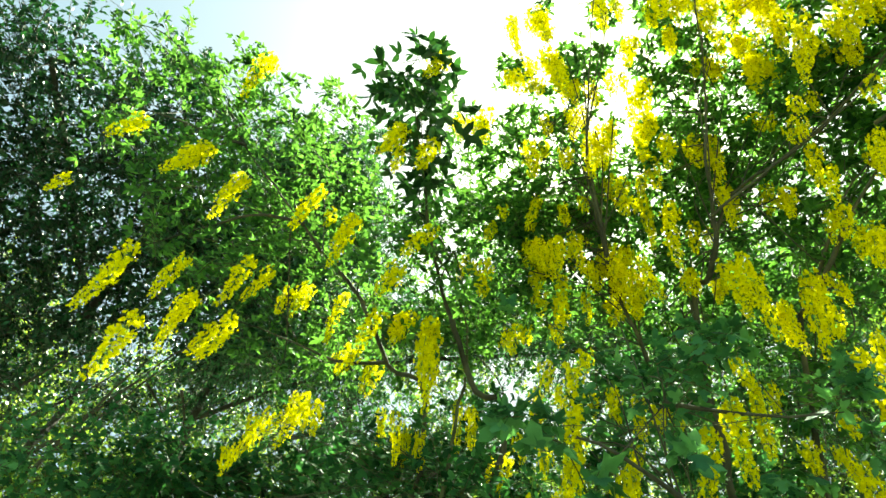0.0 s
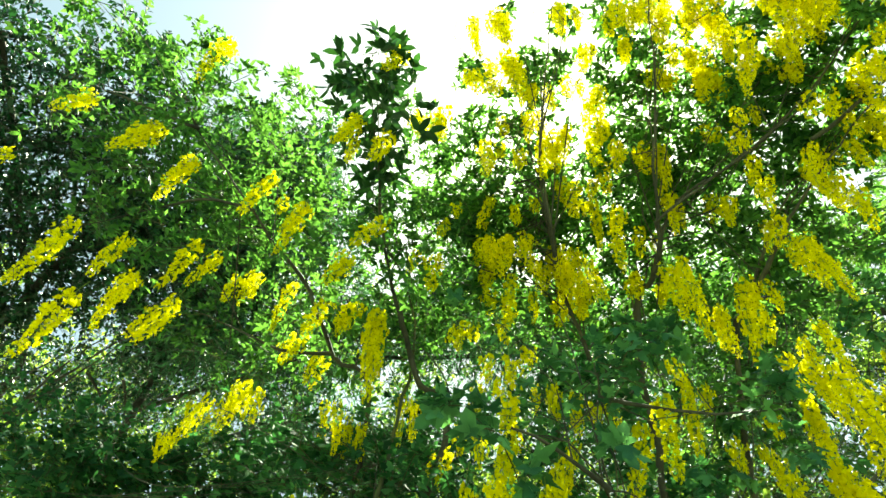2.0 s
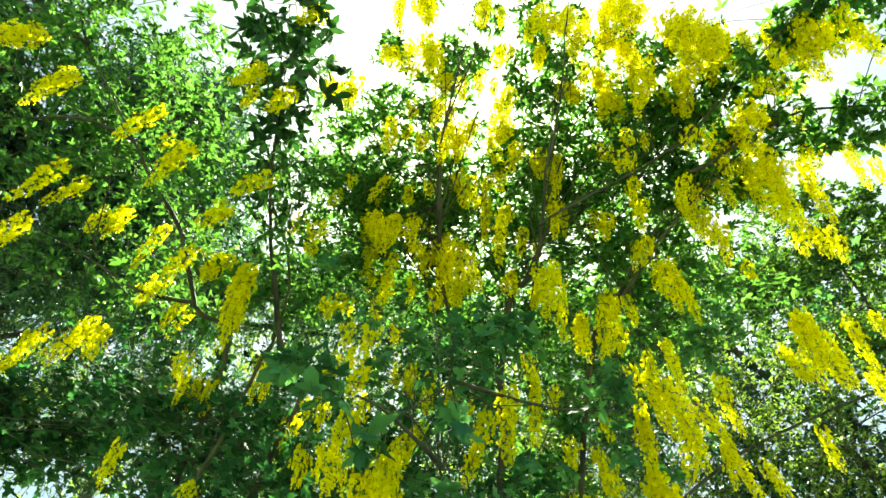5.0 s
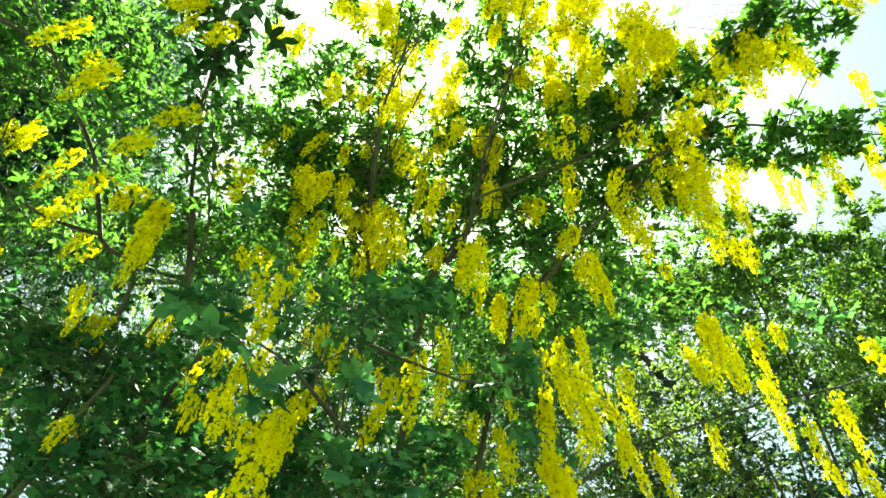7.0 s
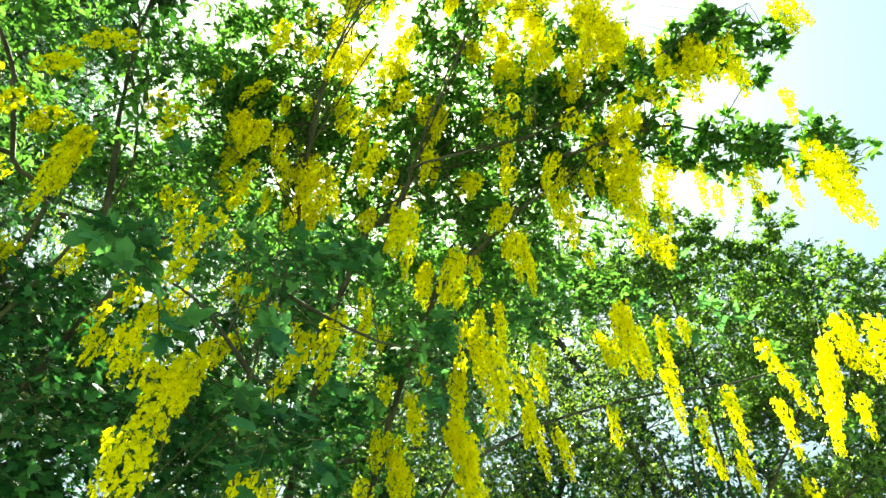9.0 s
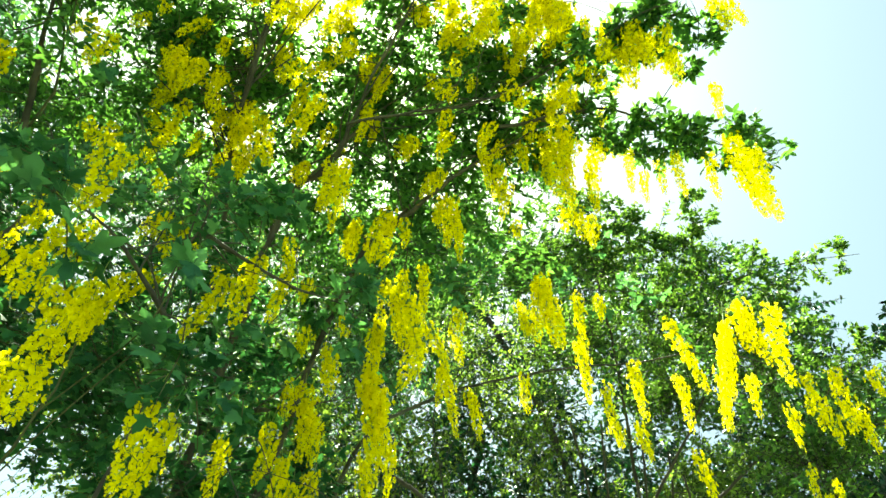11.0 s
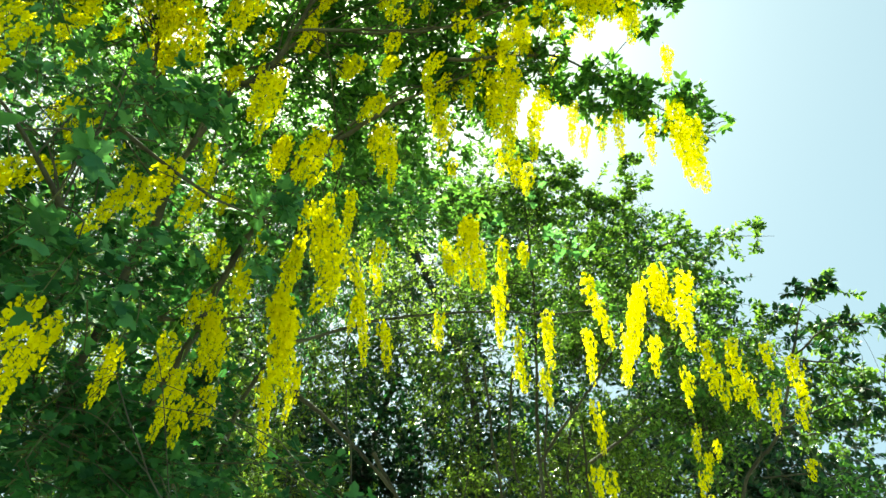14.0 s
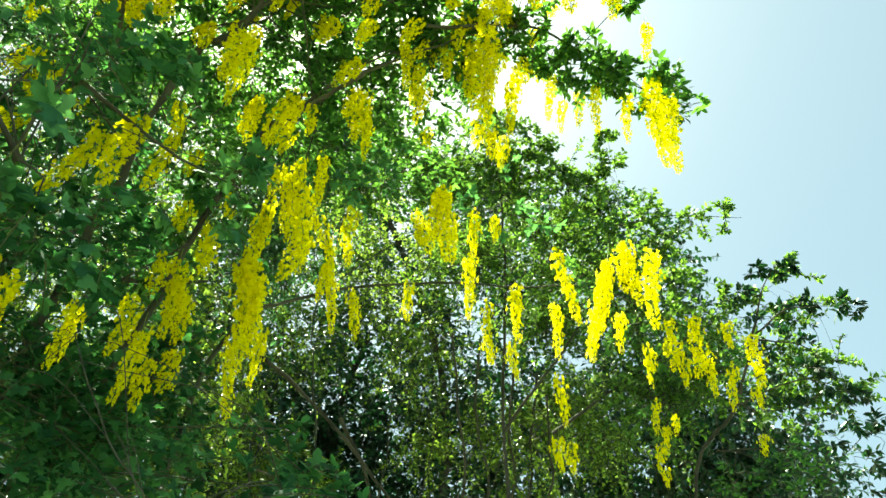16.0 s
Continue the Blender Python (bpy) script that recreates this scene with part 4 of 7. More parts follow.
main.mass(1.11, 0.24, 4.28, 0.18)
main.mass(1.00, 0.36, 4.54, 0.14)
main.mass(1.21, 0.46, 4.22, 0.17)
main.mass(1.26, 0.32, 4.13, 0.10)
main.mass(1.29, 0.12, 4.25, 0.09)
main.mass(1.28, 0.00, 4.06, 0.09)
main.mass(1.27, -0.13, 4.02, 0.09)
main.mass(1.30, -0.20, 3.99, 0.07)
main.mass(1.36, 0.30, 4.08, 0.10)
main.mass(1.45, 0.54, 3.98, 0.12)
main.mass(1.53, 0.38, 3.98, 0.10)
main.mass(1.61, 0.24, 3.87, 0.08, 0.5)
main.mass(1.58, 0.24, 4.11, 0.06)
main.mass(1.60, 0.04, 3.76, 0.08, 0.5)
main.mass(1.64, -0.04, 3.74, 0.07, 0.5)
main.mass(1.25, 0.69, 4.06, 0.14)
main.mass(1.29, 0.93, 3.80, 0.12)
main.mass(1.43, 0.85, 3.82, 0.11)
main.mass(1.25, 0.98, 3.61, 0.10)
main.mass(0.59, 1.38, 3.98, 0.21)
main.mass(0.35, 1.39, 4.03, 0.16)
main.mass(0.63, 1.26, 4.23, 0.18)
main.mass(0.66, 1.00, 4.27, 0.12)
main.mass(0.83, 0.83, 4.51, 0.14)
main.mass(1.52, 0.02, 3.83, 0.06, 0.5)
main.mass(1.58, -0.04, 3.79, 0.06, 0.5)
main.mass(1.69, -0.08, 3.73, 0.05, 0.5)
main.mass(1.79, -0.20, 3.77, 0.04, 0.5)
main.mass(1.68, 0.19, 4.09, 0.10, 0.5)
main.mass(1.32, 0.15, 4.11, 0.10)
main.mass(1.35, -0.06, 4.03, 0.09)
main.mass(1.36, -0.17, 3.96, 0.06)
main.mass(1.33, 0.37, 4.09, 0.14)
main.mass(1.41, 0.60, 4.00, 0.12)
main.mass(1.53, 0.38, 4.00, 0.10)
main.mass(1.29, 0.71, 3.90, 0.12)
main.mass(1.13, 0.85, 4.05, 0.16)
main.mass(1.24, 0.96, 3.65, 0.13)
main.mass(1.14, 1.07, 3.97, 0.13)
right.mass(2.60, 0.10, 3.33, 0.13)
right.mass(2.76, -0.05, 3.28, 0.12)
right.mass(2.81, -0.24, 3.19, 0.12)
right.mass(2.50, 0.28, 3.58, 0.10)
right.mass(1.31, 1.29, 3.16, 0.12)
right.mass(1.42, 1.24, 3.39, 0.12)
right.mass(1.29, 1.40, 3.08, 0.12)
right.mass(1.27, 1.48, 2.89, 0.12)
right.mass(1.61, 1.15, 3.22, 0.11)
raceme(left, 0.092, 0.667, 4.468, 0.42, 0.124, 0.13, -0.01)
raceme(left, 0.179, 0.797, 4.417, 0.41, 0.082, 0.16, -0.03)
raceme(main, 0.313, 0.564, 4.484, 0.42, 0.077, 0.05, -0.03)
raceme(main, 0.537, 0.446, 4.437, 0.32, 0.082, -0.08, 0.07)
raceme(main, 0.596, 0.468, 4.487, 0.37, 0.089, -0.03, 0.03)
raceme(main, 0.617, 0.557, 4.385, 0.32, 0.087, -0.06, 0.06)
raceme(main, 0.638, 0.390, 4.419, 0.30, 0.076, -0.08, 0.10)
raceme(main, 0.700, 0.449, 4.394, 0.41, 0.102, -0.03, 0.04)
raceme(main, 0.756, 0.286, 4.446, 0.34, 0.100, -0.08, 0.15)
raceme(main, 0.864, 0.243, 4.457, 0.26, 0.131, -0.08, 0.21)
raceme(main, 0.789, 0.249, 4.385, 0.27, 0.098, -0.09, 0.20)
raceme(main, 0.887, 0.505, 4.384, 0.21, 0.083, -0.09, 0.14)
raceme(main, 0.840, 0.650, 4.385, 0.16, 0.077, 0.02, -0.02)
raceme(main, 0.945, 0.554, 4.306, 0.23, 0.081, -0.09, 0.13)
raceme(main, 0.480, 0.653, 4.368, 0.28, 0.081, -0.03, 0.02)
raceme(main, 0.612, 0.799, 4.373, 0.37, 0.082, -0.06, 0.04)
raceme(main, 0.622, 0.881, 4.167, 0.32, 0.116, -0.08, 0.05)
raceme(main, 0.413, 0.876, 4.419, 0.28, 0.066, 0.03, -0.01)
raceme(main, 0.365, 0.998, 4.365, 0.33, 0.071, 0.04, -0.01)
raceme(left, 0.073, 0.915, 4.366, 0.22, 0.102, 0.16, -0.00)
raceme(left, 0.131, 0.912, 4.368, 0.16, 0.082, 0.17, -0.01)
raceme(main, 0.207, 0.833, 4.403, 0.36, 0.082, 0.13, -0.02)
raceme(main, 0.227, 1.112, 4.138, 0.30, 0.078, 0.08, -0.01)
raceme(left, -0.013, 1.130, 4.270, 0.22, 0.128, 0.22, 0.01)
raceme(main, 0.711, 0.883, 4.075, 0.28, 0.070, -0.04, 0.03)
raceme(main, 0.821, 0.873, 4.092, 0.22, 0.077, -0.01, 0.01)
raceme(main, 0.903, 0.850, 4.122, 0.36, 0.089, -0.06, 0.05)
raceme(main, 0.356, 1.056, 4.058, 0.18, 0.070, 0.07, -0.02)
raceme(main, 0.461, 0.788, 4.332, 0.22, 0.058, 0.00, -0.00)
raceme(main, 0.434, 0.984, 4.069, 0.33, 0.081, 0.04, -0.01)
raceme(main, 0.491, 0.993, 4.115, 0.22, 0.066, 0.06, -0.03)
raceme(main, 0.268, 1.059, 4.334, 0.18, 0.065, 0.06, -0.01)
raceme(main, 0.297, 0.890, 4.338, 0.20, 0.058, 0.05, -0.01)
raceme(main, 0.847, 0.133, 3.752, 0.21, 0.138, -0.09, 0.34)
raceme(main, 0.908, 0.132, 3.783, 0.18, 0.094, -0.08, 0.35)
raceme(main, 0.846, 0.163, 3.809, 0.15, 0.094, -0.08, 0.30)
raceme(main, 0.985, 0.147, 3.764, 0.10, 0.094, -0.07, 0.35)
raceme(main, 0.972, 0.229, 3.768, 0.10, 0.071, -0.10, 0.35)
raceme(main, 0.941, 0.266, 3.690, 0.10, 0.055, -0.07, 0.21)
raceme(main, 0.841, 0.295, 3.777, 0.12, 0.070, -0.08, 0.20)
raceme(main, 0.878, 0.358, 3.800, 0.30, 0.086, -0.10, 0.18)
raceme(main, 0.982, 0.379, 4.416, 0.37, 0.102, -0.09, 0.19)
raceme(main, 0.818, 0.381, 4.382, 0.20, 0.105, -0.06, 0.11)
raceme(main, 0.919, 0.382, 4.421, 0.27, 0.101, -0.08, 0.16)
raceme(main, 0.894, 0.522, 4.381, 0.17, 0.088, -0.09, 0.13)
raceme(main, 0.854, 0.642, 4.403, 0.14, 0.095, -0.08, 0.10)
raceme(main, 0.946, 0.561, 4.305, 0.31, 0.075, -0.06, 0.09)
raceme(main, 1.145, 0.049, 3.697, 0.10, 0.066, -0.03, 0.35)
raceme(main, 1.154, 0.144, 3.709, 0.10, 0.048, -0.04, 0.29)
raceme(main, 1.160, 0.222, 3.650, 0.10, 0.084, -0.10, 0.35)
raceme(main, 1.176, 0.205, 3.592, 0.10, 0.069, -0.11, 0.35)
raceme(main, 1.114, 0.348, 3.619, 0.11, 0.060, -0.12, 0.33)
raceme(main, 1.071, 0.381, 3.629, 0.10, 0.060, -0.12, 0.29)
raceme(main, 1.215, 0.280, 3.561, 0.10, 0.082, -0.09, 0.34)
raceme(main, 1.303, 0.300, 3.515, 0.11, 0.103, -0.08, 0.31)
raceme(main, 1.294, 0.304, 3.586, 0.11, 0.080, -0.09, 0.32)
raceme(main, 0.912, 0.506, 3.664, 0.10, 0.055, -0.03, 0.05)
raceme(main, 1.039, 0.698, 4.093, 0.11, 0.066, -0.06, 0.08)
raceme(main, 0.964, 0.589, 3.707, 0.12, 0.057, -0.08, 0.11)
raceme(main, 1.041, 0.565, 4.348, 0.22, 0.077, -0.09, 0.14)
raceme(main, 0.616, 1.103, 3.912, 0.15, 0.073, 0.03, -0.02)
raceme(main, 0.587, 1.132, 4.060, 0.14, 0.077, 0.01, -0.01)
raceme(main, 0.703, 1.089, 4.082, 0.13, 0.061, -0.02, 0.01)
raceme(main, 0.728, 1.023, 4.107, 0.20, 0.072, -0.01, 0.01)
raceme(main, 0.471, 1.154, 3.891, 0.12, 0.047, 0.05, -0.02)
raceme(main, 0.417, 1.224, 3.910, 0.16, 0.053, 0.05, -0.01)
raceme(main, 0.489, 1.269, 3.755, 0.23, 0.046, 0.09, -0.03)
raceme(main, 0.364, 1.397, 3.815, 0.17, 0.063, 0.25, -0.06)
raceme(main, 0.418, 1.297, 3.745, 0.13, 0.081, 0.04, -0.01)
raceme(main, 0.486, 1.417, 3.679, 0.13, 0.061, 0.09, -0.02)
raceme(main, 0.770, 1.054, 3.836, 0.42, 0.072, -0.01, 0.01)
raceme(main, 0.934, 1.223, 3.706, 0.15, 0.108, -0.06, 0.04)
raceme(main, 0.897, 1.098, 3.817, 0.17, 0.057, -0.09, 0.06)
raceme(main, 0.914, 0.927, 3.894, 0.35, 0.057, -0.00, 0.00)
raceme(main, 1.095, 0.831, 3.768, 0.18, 0.091, -0.05, 0.06)
raceme(main, 0.668, 1.316, 3.730, 0.14, 0.072, 0.05, -0.02)
raceme(main, 0.602, 1.357, 3.742, 0.14, 0.067, 0.03, -0.01)
raceme(main, 0.745, 1.258, 3.739, 0.28, 0.072, 0.15, -0.09)
raceme(main, 0.728, 1.295, 3.685, 0.14, 0.061, -0.00, 0.00)
raceme(main, 0.400, 1.701, 3.669, 0.11, 0.081, 0.35, -0.08)
raceme(main, 0.512, 1.572, 3.588, 0.14, 0.057, 0.15, -0.04)
raceme(left, 0.183, 1.338, 3.944, 0.10, 0.049, 0.23, -0.02)
raceme(main, 1.094, 0.659, 3.595, 0.17, 0.056, -0.10, 0.15)
raceme(main, 1.191, 0.759, 3.577, 0.16, 0.062, -0.11, 0.15)
raceme(main, 1.048, 0.635, 3.686, 0.14, 0.057, -0.09, 0.13)
raceme(main, 1.131, 0.502, 3.562, 0.19, 0.055, -0.11, 0.22)
raceme(main, 1.267, 0.779, 3.495, 0.16, 0.062, -0.09, 0.13)
raceme(left, -0.207, 1.673, 3.244, 0.11, 0.071, 0.05, 0.01)
raceme(left, 0.055, 1.513, 3.295, 0.39, 0.102, 0.09, 0.01)
raceme(left, 0.042, 1.554, 3.296, 0.24, 0.082, 0.20, 0.02)
raceme(left, -0.253, 1.757, 3.026, 0.13, 0.057, 0.19, 0.05)
raceme(left, 0.014, 1.749, 3.072, 0.20, 0.050, 0.20, 0.02)
raceme(left, 0.118, 1.815, 3.077, 0.15, 0.051, 0.13, 0.01)
raceme(main, 0.261, 1.699, 3.164, 0.20, 0.050, 0.09, -0.00)
raceme(left, -0.007, 1.657, 2.620, 0.13, 0.042, 0.18, 0.02)
raceme(main, 0.215, 1.670, 2.602, 0.10, 0.042, -0.16, -0.00)
raceme(main, 0.424, 1.151, 2.903, 0.10, 0.061, 0.06, -0.01)
raceme(main, 0.429, 1.183, 2.840, 0.17, 0.077, 0.03, -0.01)
raceme(main, 0.373, 1.284, 2.840, 0.10, 0.044, 0.14, -0.02)
raceme(main, 0.396, 1.287, 2.725, 0.10, 0.042, 0.12, -0.02)
raceme(main, 0.454, 1.226, 2.657, 0.14, 0.065, 0.03, -0.01)
raceme(main, 0.442, 1.250, 2.564, 0.13, 0.063, 0.15, -0.03)
raceme(main, 0.581, 1.244, 2.626, 0.11, 0.057, 0.08, -0.03)
raceme(main, 0.545, 1.234, 2.509, 0.10, 0.085, 0.05, -0.01)
raceme(main, 0.593, 1.212, 2.508, 0.10, 0.046, 0.21, -0.07)
raceme(main, 0.489, 1.291, 2.598, 0.10, 0.049, 0.21, -0.05)
raceme(main, 0.409, 1.378, 2.634, 0.12, 0.043, 0.10, -0.02)
raceme(main, 0.858, 1.243, 2.919, 0.28, 0.067, -0.11, 0.06)
raceme(main, 0.854, 1.111, 2.905, 0.27, 0.073, 0.01, -0.01)
raceme(main, 0.683, 1.302, 3.009, 0.15, 0.049, 0.09, -0.03)
raceme(main, 0.684, 1.340, 2.803, 0.10, 0.055, -0.18, 0.06)
raceme(main, 0.788, 1.372, 3.084, 0.10, 0.063, 0.08, -0.03)
raceme(main, 0.945, 1.149, 3.138, 0.17, 0.051, 0.15, -0.10)
raceme(main, 0.919, 0.963, 3.437, 0.42, 0.061, 0.05, -0.04)
raceme(main, 0.910, 1.014, 3.452, 0.29, 0.080, 0.04, -0.03)
raceme(main, 1.177, 0.999, 3.483, 0.39, 0.105, -0.06, 0.06)
raceme(main, 1.129, 1.070, 3.407, 0.24, 0.091, -0.01, 0.01)
raceme(main, 1.246, 1.010, 3.353, 0.12, 0.059, -0.10, 0.11)
raceme(main, 1.256, 0.964, 3.502, 0.17, 0.052, 0.04, -0.04)
raceme(main, 1.310, 0.780, 3.553, 0.25, 0.067, 0.02, -0.03)
raceme(main, 1.311, 0.900, 3.242, 0.29, 0.043, 0.03, -0.04)
raceme(main, 1.398, 0.923, 3.034, 0.22, 0.052, 0.17, -0.26)
raceme(right, 1.374, 0.921, 2.924, 0.20, 0.079, -0.22, 0.27)
raceme(main, 1.306, 0.972, 3.056, 0.20, 0.045, 0.05, -0.06)
raceme(main, 1.480, 0.869, 3.153, 0.11, 0.033, 0.04, -0.06)
raceme(main, 1.294, 1.036, 3.046, 0.35, 0.058, -0.03, 0.04)
raceme(right, 1.514, 0.949, 2.945, 0.15, 0.046, -0.03, 0.05)
raceme(main, 1.205, 1.109, 3.003, 0.10, 0.041, 0.05, -0.05)
raceme(right, 1.155, 1.237, 2.965, 0.11, 0.058, 0.15, -0.13)
raceme(main, 1.276, 1.242, 3.010, 0.19, 0.047, 0.10, -0.09)
raceme(main, 1.639, 0.628, 3.325, 0.33, 0.093, -0.03, 0.08)
raceme(main, 1.727, 0.609, 3.262, 0.22, 0.058, -0.01, 0.03)
raceme(main, 1.711, 0.704, 3.247, 0.11, 0.058, -0.04, 0.10)
raceme(right, 1.772, 0.793, 3.038, 0.16, 0.041, 0.02, -0.05)
raceme(main, 1.653, 0.421, 3.635, 0.19, 0.063, -0.02, 0.09)
raceme(main, 1.590, 0.444, 3.634, 0.19, 0.063, -0.04, 0.12)
raceme(main, 1.693, 0.392, 3.544, 0.12, 0.037, -0.04, 0.17)
raceme(main, 1.522, 0.632, 3.541, 0.10, 0.034, -0.03, 0.07)
raceme(main, 1.449, 0.616, 3.700, 0.22, 0.055, -0.07, 0.14)
raceme(main, 0.744, 1.387, 3.644, 0.12, 0.076, 0.25, -0.11)
raceme(main, 0.643, 1.355, 3.756, 0.17, 0.067, 0.32, -0.12)
raceme(main, 0.584, 1.465, 3.349, 0.10, 0.060, 0.14, -0.04)
raceme(main, 0.330, 1.591, 3.458, 0.10, 0.058, 0.32, -0.03)
raceme(main, 0.653, 1.403, 3.128, 0.12, 0.042, 0.06, -0.02)
raceme(main, 1.280, 1.043, 3.229, 0.17, 0.044, -0.00, 0.00)
raceme(main, 1.272, 0.945, 3.194, 0.14, 0.038, -0.01, 0.01)
raceme(main, 1.129, 1.263, 3.209, 0.12, 0.040, 0.06, -0.05)
raceme(left, -0.308, 1.824, 3.101, 0.25, 0.062, -0.11, -0.02)
raceme(left, -0.409, 1.836, 2.991, 0.16, 0.056, 0.01, 0.00)
raceme(main, 0.431, 1.781, 3.063, 0.15, 0.047, -0.11, 0.03)
raceme(left, -0.517, 1.991, 2.911, 0.10, 0.048, 0.25, 0.06)
raceme(left, -0.139, 1.910, 3.432, 0.17, 0.053, -0.02, -0.00)
raceme(left, -0.488, 1.748, 3.579, 0.14, 0.064, 0.18, 0.05)
raceme(main, 0.996, 0.171, 4.088, 0.42, 0.122, -0.03, 0.14)
raceme(main, 1.043, 0.137, 4.097, 0.39, 0.091, -0.03, 0.16)
raceme(main, 1.095, 0.291, 4.088, 0.21, 0.107, -0.05, 0.17)
raceme(main, 1.073, 0.137, 4.063, 0.24, 0.090, -0.02, 0.17)
raceme(main, 1.179, 0.070, 4.161, 0.27, 0.042, -0.01, 0.15)
raceme(main, 1.122, 0.361, 4.012, 0.17, 0.092, -0.03, 0.08)
raceme(main, 1.265, -0.063, 3.934, 0.23, 0.130, 0.02, 0.35)
raceme(main, 1.280, 0.024, 3.987, 0.10, 0.095, 0.00, 0.35)
raceme(main, 1.265, -0.077, 3.834, 0.22, 0.075, 0.02, 0.16)
raceme(main, 1.339, 0.004, 3.886, 0.18, 0.064, 0.01, 0.13)
raceme(main, 1.273, -0.171, 3.884, 0.15, 0.046, 0.08, 0.35)
raceme(main, 1.295, -0.127, 3.905, 0.10, 0.072, 0.07, 0.35)
raceme(main, 1.354, -0.143, 3.852, 0.28, 0.064, 0.03, 0.19)
raceme(main, 1.288, -0.342, 3.906, 0.27, 0.068, 0.05, 0.13)
raceme(main, 1.528, -0.208, 3.788, 0.23, 0.041, 0.03, 0.16)
raceme(main, 1.331, 0.110, 3.912, 0.12, 0.062, -0.04, 0.35)
raceme(main, 1.337, 0.310, 3.990, 0.20, 0.080, -0.06, 0.22)
raceme(main, 1.339, 0.243, 3.944, 0.17, 0.066, -0.04, 0.19)
raceme(main, 1.402, 0.249, 3.956, 0.12, 0.040, -0.04, 0.20)
raceme(main, 1.517, 0.177, 4.028, 0.12, 0.039, -0.03, 0.24)
raceme(main, 1.519, 0.365, 3.839, 0.42, 0.089, -0.03, 0.10)
raceme(main, 1.459, 0.393, 3.830, 0.36, 0.083, -0.03, 0.10)
raceme(main, 1.372, 0.609, 3.752, 0.27, 0.066, -0.01, 0.01)
raceme(main, 1.711, -0.192, 3.718, 0.42, 0.084, 0.02, 0.17)
raceme(right, 1.797, -0.225, 3.673, 0.41, 0.079, 0.02, 0.14)
raceme(main, 1.747, -0.086, 3.731, 0.30, 0.045, 0.01, 0.15)
raceme(main, 1.672, 0.012, 3.719, 0.29, 0.044, 0.00, 0.15)
raceme(main, 1.627, 0.162, 3.819, 0.29, 0.045, -0.01, 0.15)
raceme(main, 1.783, 0.156, 3.877, 0.21, 0.033, -0.01, 0.13)
raceme(main, 1.740, 0.087, 3.849, 0.25, 0.041, -0.00, 0.08)
raceme(main, 1.513, 0.260, 3.793, 0.13, 0.072, 0.02, -0.13)
raceme(main, 1.722, 0.404, 3.667, 0.19, 0.036, -0.03, 0.11)
raceme(main, 1.588, 0.328, 3.799, 0.16, 0.047, -0.01, 0.05)
raceme(main, 1.322, 0.421, 3.903, 0.21, 0.068, -0.03, 0.08)
raceme(main, 1.427, 0.421, 3.919, 0.24, 0.059, -0.03, 0.10)
raceme(main, 1.394, 0.501, 3.870, 0.22, 0.063, -0.03, 0.07)
raceme(main, 0.559, 1.197, 2.528, 0.20, 0.064, 0.10, -0.03)
raceme(main, 0.566, 1.196, 2.372, 0.19, 0.077, 0.12, -0.04)
raceme(main, 0.783, 1.136, 2.358, 0.22, 0.066, 0.00, -0.00)
raceme(main, 0.851, 1.174, 2.366, 0.29, 0.057, -0.01, 0.00)
raceme(main, 0.862, 1.298, 2.204, 0.10, 0.038, 0.10, -0.04)
raceme(main, 0.848, 1.187, 2.144, 0.10, 0.045, 0.09, -0.04)
raceme(main, 1.043, 1.252, 2.483, 0.18, 0.051, 0.01, -0.01)
raceme(right, 1.138, 1.214, 2.567, 0.17, 0.058, -0.00, 0.00)
raceme(right, 1.184, 1.198, 2.493, 0.20, 0.057, 0.04, -0.03)
raceme(right, 1.263, 1.232, 2.470, 0.14, 0.043, 0.05, -0.04)
raceme(right, 1.378, 1.284, 2.595, 0.14, 0.062, -0.05, 0.04)
raceme(right, 1.254, 1.254, 2.750, 0.20, 0.066, 0.12, -0.10)
raceme(right, 1.324, 1.266, 2.758, 0.18, 0.056, 0.03, -0.03)
raceme(right, 1.192, 1.272, 2.790, 0.13, 0.051, 0.12, -0.08)
raceme(right, 1.280, 1.056, 2.774, 0.35, 0.111, 0.16, -0.17)
raceme(right, 1.314, 1.033, 2.742, 0.26, 0.073, 0.13, -0.13)
raceme(right, 1.383, 1.114, 2.599, 0.24, 0.044, 0.16, -0.16)
raceme(right, 1.461, 1.087, 2.670, 0.18, 0.042, 0.05, -0.06)
raceme(main, 1.263, 0.900, 3.027, 0.35, 0.074, 0.08, -0.09)
raceme(main, 1.242, 0.968, 3.119, 0.27, 0.057, 0.12, -0.12)
raceme(main, 1.298, 1.055, 3.000, 0.18, 0.052, 0.09, -0.09)
raceme(right, 1.201, 1.121, 2.824, 0.14, 0.062, 0.09, -0.07)
raceme(right, 1.249, 1.258, 2.806, 0.19, 0.067, 0.20, -0.16)
raceme(right, 1.532, 0.965, 2.981, 0.29, 0.046, 0.12, -0.17)
raceme(right, 1.637, 0.921, 2.934, 0.20, 0.038, 0.07, -0.11)
raceme(main, 1.547, 0.929, 3.162, 0.19, 0.040, 0.08, -0.11)
raceme(main, 1.377, 0.825, 3.590, 0.31, 0.053, 0.06, -0.08)
raceme(main, 1.274, 0.626, 3.770, 0.32, 0.055, 0.02, -0.03)
raceme(main, 1.346, 0.847, 3.556, 0.21, 0.038, 0.05, -0.06)
raceme(main, 1.668, 0.650, 3.367, 0.36, 0.077, 0.05, -0.11)
raceme(main, 1.716, 0.749, 3.350, 0.19, 0.052, 0.02, -0.05)
raceme(right, 1.791, 0.556, 3.351, 0.31, 0.043, 0.00, -0.00)
